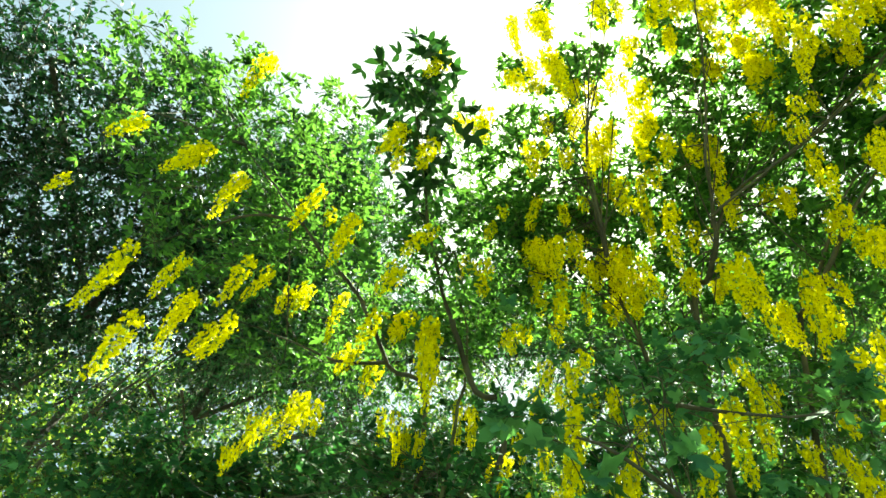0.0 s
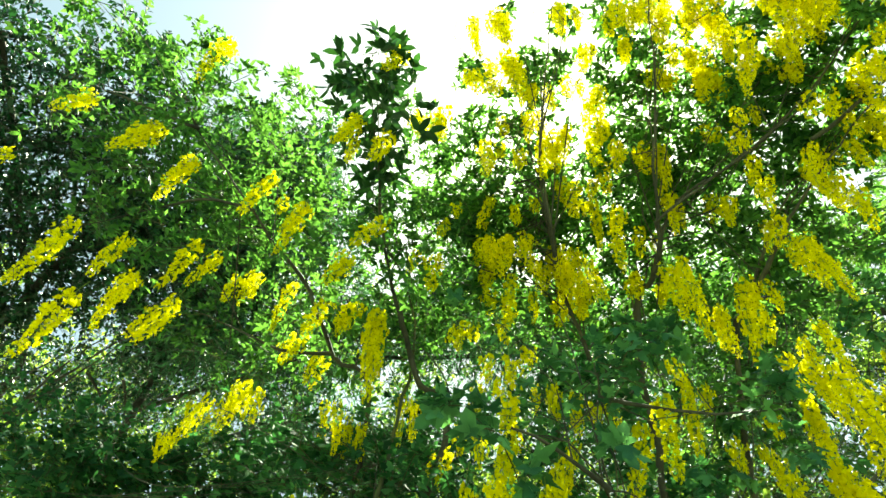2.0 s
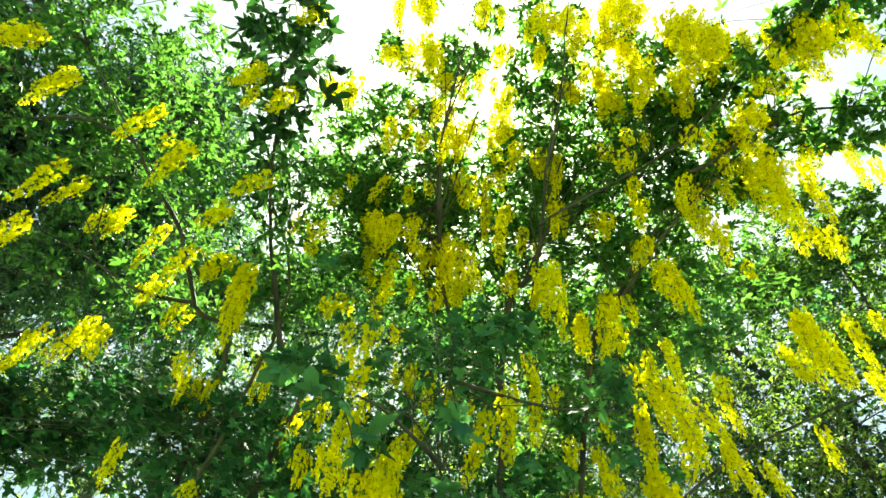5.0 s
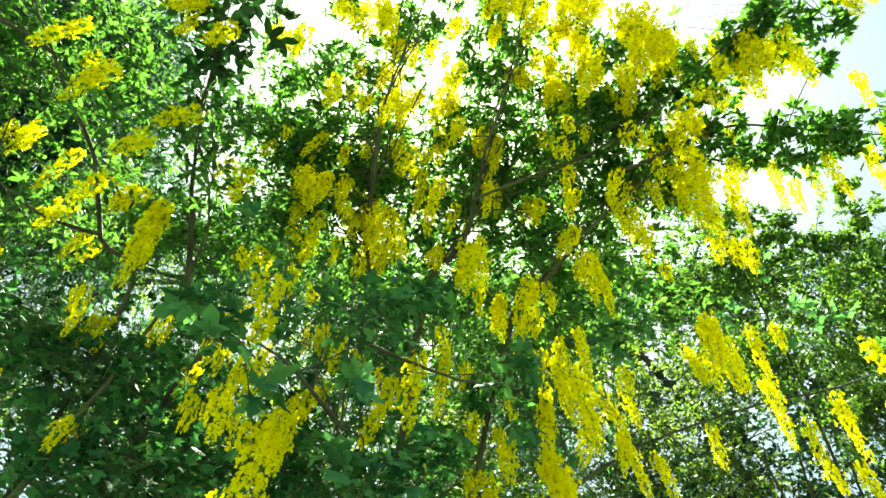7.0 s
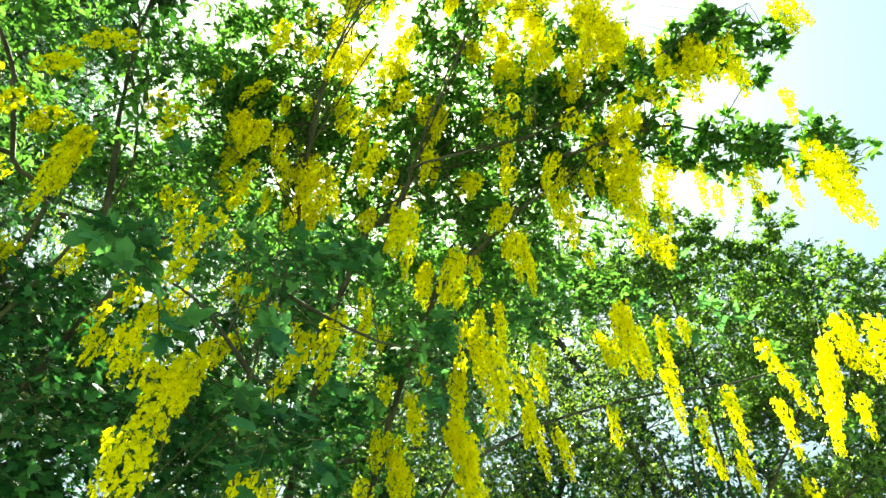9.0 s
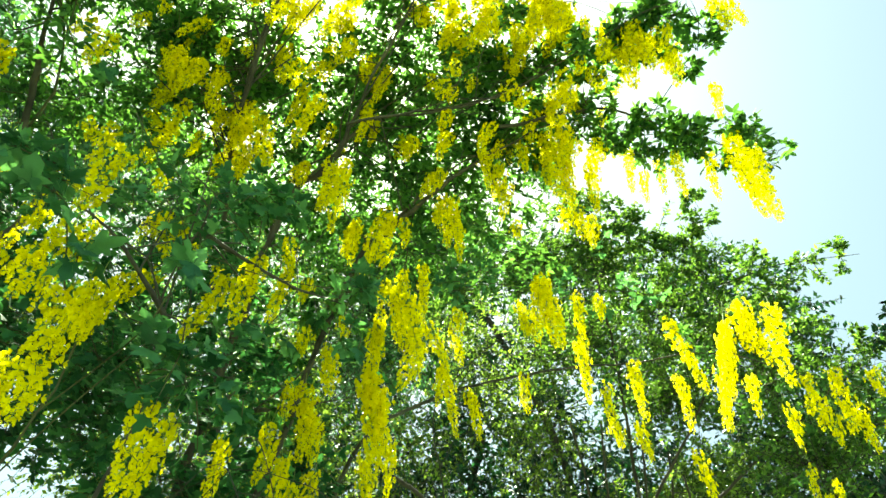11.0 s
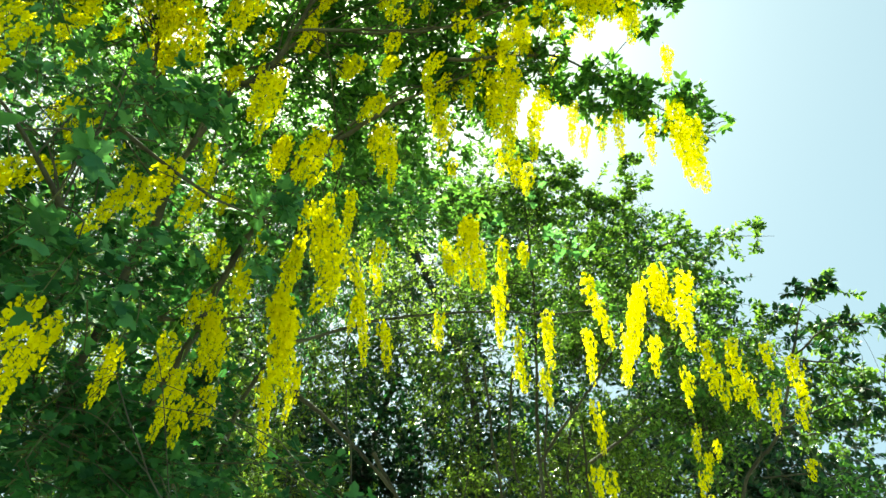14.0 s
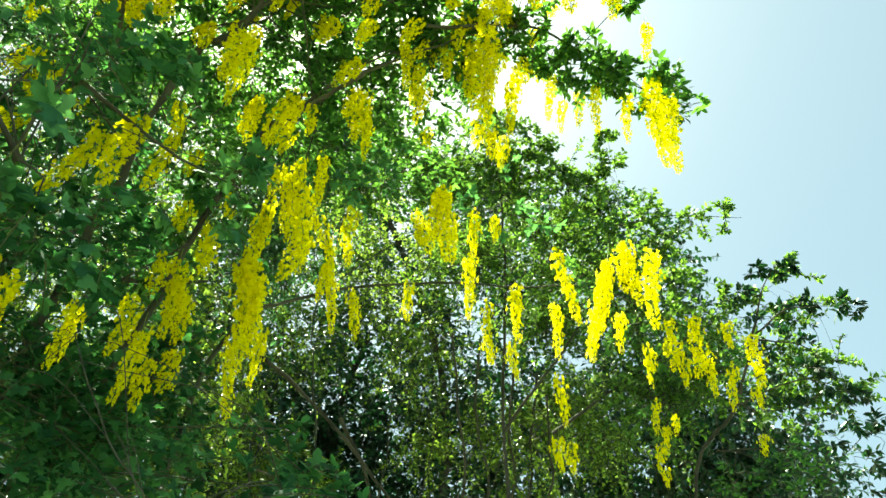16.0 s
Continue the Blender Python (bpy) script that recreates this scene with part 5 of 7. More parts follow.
raceme(right, 1.875, 0.611, 3.210, 0.30, 0.056, 0.01, -0.02)
raceme(right, 1.891, 0.506, 3.407, 0.14, 0.030, -0.00, 0.02)
raceme(right, 1.968, 0.469, 3.094, 0.25, 0.055, 0.00, -0.01)
raceme(right, 2.108, 0.533, 2.955, 0.15, 0.041, 0.01, -0.04)
raceme(right, 2.055, 0.602, 3.121, 0.18, 0.048, -0.00, 0.01)
raceme(right, 1.993, 0.306, 3.233, 0.35, 0.057, 0.02, -0.11)
raceme(right, 2.092, 0.360, 3.077, 0.24, 0.051, -0.00, 0.01)
raceme(right, 2.100, 0.157, 3.201, 0.40, 0.092, -0.03, 0.27)
raceme(right, 2.226, 0.233, 3.093, 0.20, 0.061, -0.02, 0.20)
raceme(right, 2.085, 0.060, 3.262, 0.28, 0.112, -0.00, 0.05)
raceme(right, 2.119, -0.011, 3.233, 0.34, 0.083, 0.00, 0.14)
raceme(right, 2.177, 0.148, 3.041, 0.17, 0.047, -0.01, 0.11)
raceme(right, 2.330, 0.086, 2.985, 0.16, 0.044, -0.00, 0.07)
raceme(right, 2.558, -0.012, 3.167, 0.15, 0.082, 0.00, 0.15)
raceme(right, 2.479, -0.113, 3.178, 0.27, 0.067, 0.01, 0.21)
raceme(right, 2.602, -0.127, 3.084, 0.18, 0.055, 0.01, 0.15)
raceme(right, 2.660, -0.198, 3.052, 0.19, 0.044, 0.02, 0.23)
raceme(right, 2.576, -0.295, 3.111, 0.23, 0.068, 0.02, 0.15)
raceme(right, 2.571, -0.228, 3.188, 0.11, 0.055, 0.02, 0.22)
raceme(right, 2.655, -0.042, 3.115, 0.12, 0.050, 0.01, 0.23)
raceme(right, 2.183, 0.390, 2.829, 0.19, 0.036, -0.00, 0.00)
raceme(right, 2.227, 0.429, 2.619, 0.11, 0.048, -0.01, 0.03)
raceme(right, 2.273, 0.396, 2.618, 0.10, 0.031, -0.00, 0.02)
raceme(right, 2.025, 0.590, 2.935, 0.11, 0.031, 0.01, -0.03)
raceme(right, 2.462, -0.018, 3.178, 0.10, 0.048, 0.00, 0.15)
raceme(right, 3.660, 0.147, 3.584, 0.20, 0.054, -0.01, 0.15)
raceme(right, 3.826, 0.131, 3.520, 0.17, 0.056, -0.00, 0.14)
raceme(right, 3.835, 0.188, 3.411, 0.15, 0.063, -0.01, 0.17)
raceme(right, 3.789, 0.063, 3.558, 0.13, 0.048, -0.00, 0.18)
raceme(right, 3.734, -0.334, 3.317, 0.11, 0.061, 0.02, 0.16)
raceme(right, 3.024, -0.290, 3.159, 0.10, 0.050, -0.01, -0.09)
raceme(right, 3.907, 0.184, 3.309, 0.11, 0.055, -0.01, 0.13)
raceme(left, 0.000, 0.761, 4.512, 0.42, 0.086, 0.18, 0.00)
raceme(main, 0.403, 0.572, 4.679, 0.42, 0.050, 0.03, -0.02)
raceme(main, 0.554, 0.544, 4.633, 0.30, 0.074, -0.01, 0.01)
raceme(main, 0.660, 0.456, 4.600, 0.25, 0.052, -0.08, 0.09)
raceme(main, 0.777, 0.390, 4.785, 0.40, 0.100, -0.07, 0.12)
raceme(main, 0.808, 0.277, 4.711, 0.27, 0.092, -0.08, 0.19)
raceme(main, 0.855, 0.548, 4.541, 0.24, 0.065, -0.08, 0.11)
raceme(main, 0.821, 0.709, 4.598, 0.19, 0.073, 0.02, -0.02)
raceme(main, 1.046, 0.550, 4.465, 0.22, 0.052, -0.09, 0.15)
raceme(main, 0.616, 0.899, 4.534, 0.42, 0.061, -0.05, 0.03)
raceme(main, 0.551, 0.990, 4.318, 0.35, 0.088, -0.05, 0.02)
raceme(main, 0.353, 0.931, 4.536, 0.28, 0.060, 0.05, -0.01)
raceme(main, 0.446, 1.055, 4.558, 0.29, 0.064, 0.02, -0.01)
raceme(left, 0.122, 0.947, 4.668, 0.19, 0.101, 0.15, -0.01)
raceme(left, 0.191, 0.959, 4.493, 0.15, 0.062, 0.15, -0.02)
raceme(main, 0.249, 0.886, 4.692, 0.33, 0.081, 0.13, -0.03)
raceme(left, -0.113, 1.221, 4.414, 0.17, 0.116, 0.27, 0.04)
raceme(main, 0.711, 1.037, 4.314, 0.28, 0.058, -0.02, 0.01)
raceme(main, 0.924, 0.932, 4.234, 0.17, 0.069, 0.00, -0.00)
raceme(main, 0.302, 1.208, 4.419, 0.17, 0.067, 0.10, -0.02)
raceme(main, 0.554, 0.846, 4.583, 0.23, 0.052, -0.01, 0.01)
raceme(main, 0.517, 1.060, 4.381, 0.40, 0.074, 0.02, -0.01)
raceme(main, 0.350, 0.928, 4.551, 0.18, 0.043, 0.03, -0.01)
raceme(main, 1.075, 0.303, 4.099, 0.10, 0.073, -0.13, 0.35)
raceme(main, 0.987, 0.296, 3.924, 0.10, 0.052, -0.06, 0.19)
raceme(main, 1.092, 0.350, 4.566, 0.34, 0.092, -0.09, 0.22)
raceme(main, 0.904, 0.384, 4.492, 0.16, 0.091, -0.05, 0.11)
raceme(main, 0.891, 0.438, 4.746, 0.35, 0.071, -0.08, 0.13)
raceme(main, 1.004, 0.523, 4.552, 0.15, 0.074, -0.10, 0.16)
raceme(main, 1.090, 0.639, 4.604, 0.35, 0.072, -0.07, 0.10)
raceme(main, 1.285, 0.010, 3.900, 0.10, 0.051, -0.01, 0.35)
raceme(main, 1.271, 0.135, 3.875, 0.10, 0.039, -0.04, 0.29)
raceme(main, 1.316, 0.280, 3.897, 0.11, 0.056, -0.12, 0.35)
raceme(main, 1.076, 0.546, 3.955, 0.12, 0.047, -0.04, 0.08)
raceme(main, 1.056, 0.763, 4.241, 0.10, 0.063, -0.04, 0.05)
raceme(main, 1.016, 0.589, 3.760, 0.10, 0.043, -0.07, 0.11)
raceme(main, 1.139, 0.551, 4.548, 0.17, 0.059, -0.08, 0.15)
raceme(main, 0.680, 1.130, 3.964, 0.12, 0.051, 0.03, -0.01)
raceme(main, 0.680, 1.211, 4.283, 0.15, 0.073, 0.00, -0.00)
raceme(main, 0.335, 1.574, 4.061, 0.15, 0.058, 0.30, -0.05)
raceme(main, 0.753, 1.174, 4.109, 0.42, 0.058, 0.01, -0.00)
raceme(main, 1.145, 1.359, 3.943, 0.17, 0.091, -0.08, 0.06)
raceme(main, 1.048, 1.201, 4.044, 0.13, 0.054, -0.11, 0.08)
raceme(main, 1.007, 0.987, 4.024, 0.29, 0.045, 0.02, -0.02)
raceme(main, 1.178, 0.971, 4.089, 0.20, 0.064, -0.04, 0.04)
raceme(main, 0.834, 1.410, 3.847, 0.16, 0.054, -0.01, 0.01)
raceme(main, 0.389, 1.903, 3.860, 0.10, 0.061, 0.35, -0.08)
raceme(main, 1.180, 0.741, 3.877, 0.16, 0.049, -0.09, 0.13)
raceme(main, 1.229, 0.831, 3.690, 0.18, 0.042, -0.11, 0.14)
raceme(main, 1.298, 0.560, 3.781, 0.16, 0.042, -0.11, 0.22)
raceme(main, 1.333, 0.852, 3.675, 0.17, 0.045, -0.08, 0.12)
raceme(left, -0.245, 1.805, 3.325, 0.11, 0.054, 0.01, 0.00)
raceme(left, -0.316, 1.933, 3.162, 0.13, 0.045, 0.16, 0.04)
raceme(left, -0.041, 2.056, 3.327, 0.21, 0.050, 0.15, 0.02)
raceme(left, 0.063, 1.919, 3.160, 0.16, 0.040, 0.17, 0.01)
raceme(main, 0.230, 1.856, 3.306, 0.23, 0.045, 0.13, -0.00)
raceme(main, 0.245, 1.862, 2.729, 0.10, 0.040, -0.24, 0.00)
raceme(main, 0.392, 1.258, 2.999, 0.10, 0.040, 0.01, -0.00)
raceme(main, 0.415, 1.446, 3.069, 0.10, 0.045, 0.13, -0.02)
raceme(main, 0.387, 1.492, 2.913, 0.10, 0.031, 0.15, -0.02)
raceme(main, 0.521, 1.366, 2.860, 0.17, 0.062, 0.01, -0.00)
raceme(main, 0.646, 1.340, 2.751, 0.10, 0.038, 0.00, -0.00)
raceme(main, 0.597, 1.285, 2.598, 0.11, 0.074, 0.02, -0.01)
raceme(main, 0.993, 1.166, 3.034, 0.23, 0.057, -0.04, 0.03)
raceme(main, 0.709, 1.506, 3.236, 0.14, 0.035, 0.08, -0.03)
raceme(main, 0.751, 1.445, 2.961, 0.10, 0.044, -0.20, 0.08)
raceme(main, 0.943, 1.513, 3.270, 0.11, 0.047, 0.04, -0.02)
raceme(main, 0.731, 1.553, 3.825, 0.13, 0.051, 0.28, -0.10)
raceme(main, 0.654, 1.553, 3.959, 0.14, 0.060, 0.35, -0.13)
raceme(main, 0.681, 1.633, 3.356, 0.14, 0.038, 0.09, -0.03)
raceme(left, -0.379, 2.023, 3.254, 0.24, 0.050, -0.17, -0.03)
raceme(left, -0.490, 2.036, 3.110, 0.18, 0.043, 0.04, 0.01)
raceme(main, 0.439, 2.030, 3.244, 0.13, 0.039, -0.16, 0.03)
raceme(left, -0.514, 2.063, 2.978, 0.10, 0.031, 0.16, 0.04)
raceme(left, -0.112, 2.035, 3.528, 0.18, 0.038, -0.04, -0.00)
raceme(left, -0.547, 1.866, 3.664, 0.16, 0.059, 0.20, 0.06)
raceme(main, 1.152, 0.106, 4.266, 0.42, 0.114, -0.02, 0.18)
raceme(main, 1.089, 0.213, 4.453, 0.42, 0.082, -0.03, 0.13)
raceme(main, 1.170, 0.209, 4.185, 0.21, 0.080, -0.04, 0.22)
raceme(main, 1.081, 0.157, 4.259, 0.25, 0.067, -0.02, 0.16)
raceme(main, 1.107, 0.417, 4.224, 0.15, 0.063, -0.02, 0.05)
raceme(main, 1.235, 0.007, 4.136, 0.24, 0.098, -0.00, 0.31)
raceme(main, 1.329, 0.064, 4.120, 0.10, 0.076, -0.01, 0.35)
raceme(main, 1.398, -0.129, 3.996, 0.20, 0.059, 0.02, 0.16)
raceme(main, 1.420, 0.032, 4.134, 0.18, 0.052, 0.00, 0.10)
raceme(main, 1.475, -0.187, 4.128, 0.10, 0.051, 0.09, 0.35)
raceme(main, 1.396, -0.136, 4.035, 0.24, 0.060, 0.02, 0.12)
raceme(main, 1.388, -0.415, 4.063, 0.25, 0.050, 0.04, 0.10)
raceme(main, 1.505, 0.084, 4.181, 0.13, 0.050, -0.03, 0.35)
raceme(main, 1.430, 0.414, 4.302, 0.20, 0.058, -0.06, 0.20)
raceme(main, 1.392, 0.285, 4.195, 0.17, 0.060, -0.04, 0.17)
raceme(main, 1.640, 0.304, 3.950, 0.42, 0.072, -0.03, 0.12)
raceme(main, 1.542, 0.450, 4.117, 0.39, 0.073, -0.02, 0.08)
raceme(main, 1.507, 0.712, 4.044, 0.28, 0.056, 0.00, -0.00)
raceme(main, 1.890, -0.244, 3.857, 0.42, 0.080, 0.02, 0.18)
raceme(main, 1.891, -0.186, 3.825, 0.41, 0.066, 0.01, 0.08)
raceme(main, 1.695, 0.227, 4.076, 0.12, 0.068, 0.02, -0.20)
raceme(main, 1.500, 0.399, 4.217, 0.24, 0.052, -0.03, 0.10)
raceme(main, 1.531, 0.485, 4.147, 0.29, 0.056, -0.03, 0.10)
raceme(main, 1.424, 0.580, 4.020, 0.18, 0.042, -0.01, 0.03)
raceme(main, 0.641, 1.297, 2.672, 0.17, 0.051, -0.04, 0.01)
raceme(main, 0.573, 1.371, 2.429, 0.19, 0.062, 0.13, -0.03)
raceme(left, -0.959, 1.414, 3.139, 0.33, 0.071, -0.00, -0.00)
raceme(left, -0.819, 1.453, 3.184, 0.20, 0.061, -0.01, -0.01)
raceme(left, -0.842, 1.519, 2.950, 0.28, 0.078, -0.03, -0.01)
raceme(left, -0.732, 1.485, 3.048, 0.23, 0.088, 0.06, 0.03)
raceme(left, -0.751, 1.284, 3.484, 0.26, 0.089, -0.02, -0.01)
raceme(left, -0.934, 1.234, 3.563, 0.27, 0.093, -0.09, -0.07)
raceme(left, -1.218, 1.256, 3.656, 0.21, 0.072, -0.10, -0.10)
raceme(left, -1.534, 1.608, 3.616, 0.12, 0.053, -0.09, -0.09)
raceme(left, -0.644, 1.508, 3.352, 0.28, 0.064, -0.05, -0.02)
raceme(left, -0.597, 1.591, 3.434, 0.22, 0.055, -0.10, -0.04)
raceme(left, -0.613, 1.593, 3.141, 0.24, 0.071, -0.08, -0.03)
raceme(left, -0.688, 1.692, 3.157, 0.16, 0.060, -0.16, -0.07)
raceme(left, -0.488, 1.283, 3.569, 0.28, 0.064, -0.07, -0.03)
raceme(left, -0.325, 1.302, 3.468, 0.28, 0.092, -0.05, -0.01)
raceme(left, -0.459, 1.700, 3.513, 0.11, 0.058, -0.05, -0.01)
raceme(left, -0.568, 1.848, 3.626, 0.16, 0.062, -0.07, -0.02)
raceme(left, -0.322, 1.708, 3.534, 0.27, 0.058, 0.03, 0.00)
raceme(left, -0.068, 1.266, 3.519, 0.22, 0.071, -0.22, -0.02)
raceme(left, -0.270, 1.024, 3.754, 0.27, 0.096, -0.12, -0.03)
raceme(left, -0.260, 1.089, 3.723, 0.20, 0.053, 0.08, 0.02)
raceme(left, -0.143, 1.052, 3.753, 0.23, 0.075, -0.13, -0.02)
raceme(left, -0.136, 1.394, 3.424, 0.19, 0.078, -0.14, -0.02)
raceme(left, -0.149, 1.543, 3.299, 0.17, 0.082, -0.16, -0.02)
raceme(left, -0.063, 1.526, 3.320, 0.16, 0.092, -0.09, -0.00)
raceme(left, -0.948, 1.095, 4.113, 0.31, 0.116, 0.12, 0.10)
raceme(left, -0.229, 0.831, 4.053, 0.24, 0.081, 0.00, 0.00)
raceme(left, -0.447, 1.393, 3.627, 0.10, 0.055, 0.01, 0.00)
raceme(left, 0.180, 1.433, 3.641, 0.20, 0.078, 0.01, -0.00)
raceme(left, 0.113, 1.443, 3.639, 0.11, 0.067, -0.27, 0.02)
raceme(main, 0.341, 1.305, 3.705, 0.17, 0.089, 0.16, -0.05)
raceme(main, 0.413, 1.280, 3.708, 0.19, 0.067, 0.02, -0.01)
raceme(main, 0.660, 1.290, 3.692, 0.16, 0.078, 0.11, -0.04)
raceme(main, 0.353, 1.322, 3.713, 0.22, 0.067, 0.30, -0.05)
raceme(main, 0.658, 1.302, 3.647, 0.15, 0.089, 0.38, -0.12)
raceme(main, 0.425, 1.550, 3.909, 0.21, 0.064, -0.00, -0.05)
raceme(main, 0.782, 1.379, 3.730, 0.23, 0.069, -0.12, -0.06)
raceme(main, 0.606, 1.452, 4.177, 0.14, 0.058, 0.01, 0.07)
raceme(main, 0.412, 1.532, 4.109, 0.25, 0.050, 0.00, -0.01)
raceme(main, 0.724, 1.319, 3.906, 0.15, 0.051, 0.10, -0.04)
raceme(main, 0.519, 1.542, 3.737, 0.23, 0.073, 0.02, 0.01)
raceme(main, 0.328, 1.362, 4.159, 0.27, 0.054, 0.03, 0.00)
raceme(main, 0.735, 1.453, 3.779, 0.21, 0.062, -0.00, -0.02)
raceme(main, 0.362, 1.518, 4.074, 0.25, 0.054, -0.04, -0.07)
raceme(main, 0.319, 1.272, 3.958, 0.22, 0.050, -0.14, 0.04)
raceme(main, 0.540, 1.309, 3.690, 0.12, 0.053, 0.03, -0.07)
raceme(main, 0.606, 1.468, 3.696, 0.20, 0.044, -0.01, -0.05)
raceme(main, 0.694, 1.364, 3.788, 0.20, 0.062, -0.06, 0.02)
raceme(main, 0.630, 1.325, 3.867, 0.15, 0.074, 0.03, 0.07)
raceme(main, 0.488, 1.292, 3.803, 0.12, 0.076, -0.02, 0.08)
raceme(main, 0.174, 1.471, 3.988, 0.11, 0.062, -0.02, -0.01)
raceme(main, 0.728, 1.493, 3.729, 0.14, 0.062, -0.03, 0.03)
raceme(main, 0.485, 1.698, 3.938, 0.16, 0.078, 0.06, 0.00)
raceme(main, 0.390, 1.554, 4.017, 0.11, 0.075, -0.03, -0.09)
raceme(main, 0.543, 1.480, 4.034, 0.19, 0.057, 0.01, -0.02)
raceme(main, 0.696, 1.299, 3.827, 0.16, 0.059, -0.01, -0.04)
raceme(main, 0.638, 1.256, 3.738, 0.17, 0.068, -0.05, -0.02)
raceme(main, 0.638, 1.355, 3.846, 0.14, 0.060, 0.03, 0.06)
raceme(main, 0.439, 1.653, 3.917, 0.14, 0.054, 0.00, 0.02)
raceme(main, 0.411, 1.555, 3.904, 0.12, 0.072, -0.01, -0.01)
main.mass(1.02, 1.28, 4.13, 0.15)
main.mass(1.79, 1.17, 4.24, 0.19)
main.mass(1.22, 0.60, 4.47, 0.17)
main.mass(1.06, 1.21, 4.34, 0.25)
main.mass(1.47, 0.65, 4.11, 0.21)
main.mass(1.04, 0.54, 4.58, 0.17)
main.mass(1.29, 0.98, 4.29, 0.18)
main.mass(1.49, 0.52, 4.45, 0.18)
main.mass(1.03, 1.14, 4.37, 0.22)
main.mass(1.20, 0.79, 4.46, 0.24)
main.mass(1.13, 0.69, 4.43, 0.20)
main.mass(0.35, 1.86, 4.49, 0.24)
main.mass(0.18, 1.25, 4.40, 0.15)
main.mass(0.53, 1.66, 4.50, 0.24)
main.mass(0.52, 1.25, 4.36, 0.15)
main.mass(0.47, 1.69, 4.29, 0.20)
main.mass(0.28, 1.42, 4.12, 0.18)
main.mass(1.12, 1.16, 4.64, 0.27)
main.mass(1.65, 0.83, 3.82, 0.21)
main.mass(0.53, 1.62, 4.29, 0.26)
main.mass(0.31, 1.53, 4.21, 0.17)
main.mass(0.78, 2.05, 4.31, 0.23)
main.mass(1.39, 0.73, 4.20, 0.24)
main.mass(1.69, 1.42, 4.52, 0.21)
main.mass(0.45, 1.59, 3.81, 0.18)
main.mass(1.55, 1.54, 4.15, 0.24)
left.mass(-0.24, 2.03, 3.86, 0.23)
left.mass(-0.12, 1.77, 4.41, 0.25)
left.mass(-0.68, 1.77, 3.99, 0.25)
left.mass(-0.34, 2.45, 3.87, 0.24)
left.mass(-0.29, 1.61, 3.99, 0.14)
left.mass(-0.64, 2.28, 3.66, 0.23)
left.mass(-1.00, 1.40, 4.12, 0.23)
left.mass(-0.87, 1.67, 4.41, 0.19)
left.mass(-1.10, 1.46, 4.20, 0.18)
left.mass(-0.98, 2.31, 4.07, 0.29)
left.mass(-0.30, 1.78, 4.15, 0.23)
left.mass(-0.61, 1.90, 3.96, 0.20)
left.mass(0.12, 1.82, 3.67, 0.22)
left.mass(-0.82, 1.90, 3.98, 0.18)
left.mass(-1.11, 1.49, 3.87, 0.15)
left.mass(-0.13, 1.46, 4.86, 0.17)
left.mass(-1.12, 1.54, 3.90, 0.22)
left.mass(-0.45, 2.45, 3.87, 0.17)
left.mass(0.11, 2.01, 3.78, 0.15)
left.mass(-0.86, 1.75, 4.04, 0.15)
main.mass(1.64, 0.54, 4.16, 0.16)
main.mass(2.34, 1.00, 4.28, 0.21)
main.mass(1.56, 1.63, 3.77, 0.12)
main.mass(2.10, 1.17, 4.41, 0.22)
main.mass(1.17, 1.49, 3.83, 0.14)
main.mass(1.93, 1.03, 3.90, 0.16)
main.mass(1.35, 1.65, 3.90, 0.18)
main.mass(1.61, 1.59, 4.30, 0.17)
main.mass(1.08, 1.58, 3.97, 0.20)
main.mass(1.45, 1.20, 4.06, 0.13)
main.mass(1.38, 0.56, 4.04, 0.16)
main.mass(2.00, 0.74, 4.35, 0.16)
main.mass(1.02, 1.15, 3.96, 0.12)
main.mass(1.87, 0.64, 4.31, 0.17)
main.mass(1.37, 1.71, 3.51, 0.17)
main.mass(1.78, 1.56, 3.90, 0.19)
main.mass(0.18, 1.55, 4.40, 0.16)
main.mass(0.54, 1.31, 4.60, 0.12)
main.mass(0.27, 1.51, 4.24, 0.16)
main.mass(0.81, 1.20, 4.97, 0.13)
main.mass(0.92, 1.47, 4.65, 0.20)
main.mass(0.87, 1.14, 4.54, 0.18)
main.mass(0.38, 1.00, 4.82, 0.15)
main.mass(0.34, 1.38, 4.08, 0.16)
main.mass(0.35, 1.16, 4.53, 0.10)
main.mass(0.45, 0.89, 4.57, 0.16)
main.mass(1.46, 1.73, 4.28, 0.14)
main.mass(1.03, 1.34, 4.19, 0.15)
main.mass(1.14, 1.31, 4.90, 0.19)
main.mass(1.11, 0.77, 4.61, 0.15)
main.mass(1.23, 0.79, 4.92, 0.20)
main.mass(0.86, 1.04, 4.38, 0.15)
main.mass(1.17, 1.41, 4.98, 0.24)
main.mass(1.31, 0.82, 4.58, 0.17)
main.mass(0.82, 1.62, 4.74, 0.18)
main.mass(0.90, 1.43, 4.08, 0.11)
main.mass(1.67, 1.29, 4.86, 0.23)
main.mass(1.45, 1.12, 4.51, 0.13)
main.mass(1.31, 1.94, 4.75, 0.25)
main.mass(1.32, 0.81, 4.50, 0.17)
main.mass(1.76, 1.45, 4.45, 0.14)
main.mass(1.27, 1.28, 4.35, 0.14)
right.mass(3.91, 0.15, 3.63, 0.10)
right.mass(4.01, 0.16, 3.46, 0.11)
right.mass(3.91, -0.41, 3.30, 0.13)
right.mass(3.96, -0.47, 3.16, 0.14)
right.mass(3.99, -0.13, 3.17, 0.18)
main.mass(0.02, 0.99, 4.66, 0.06)
main.mass(0.11, 0.70, 4.76, 0.04)
main.mass(0.38, 0.78, 4.59, 0.09)
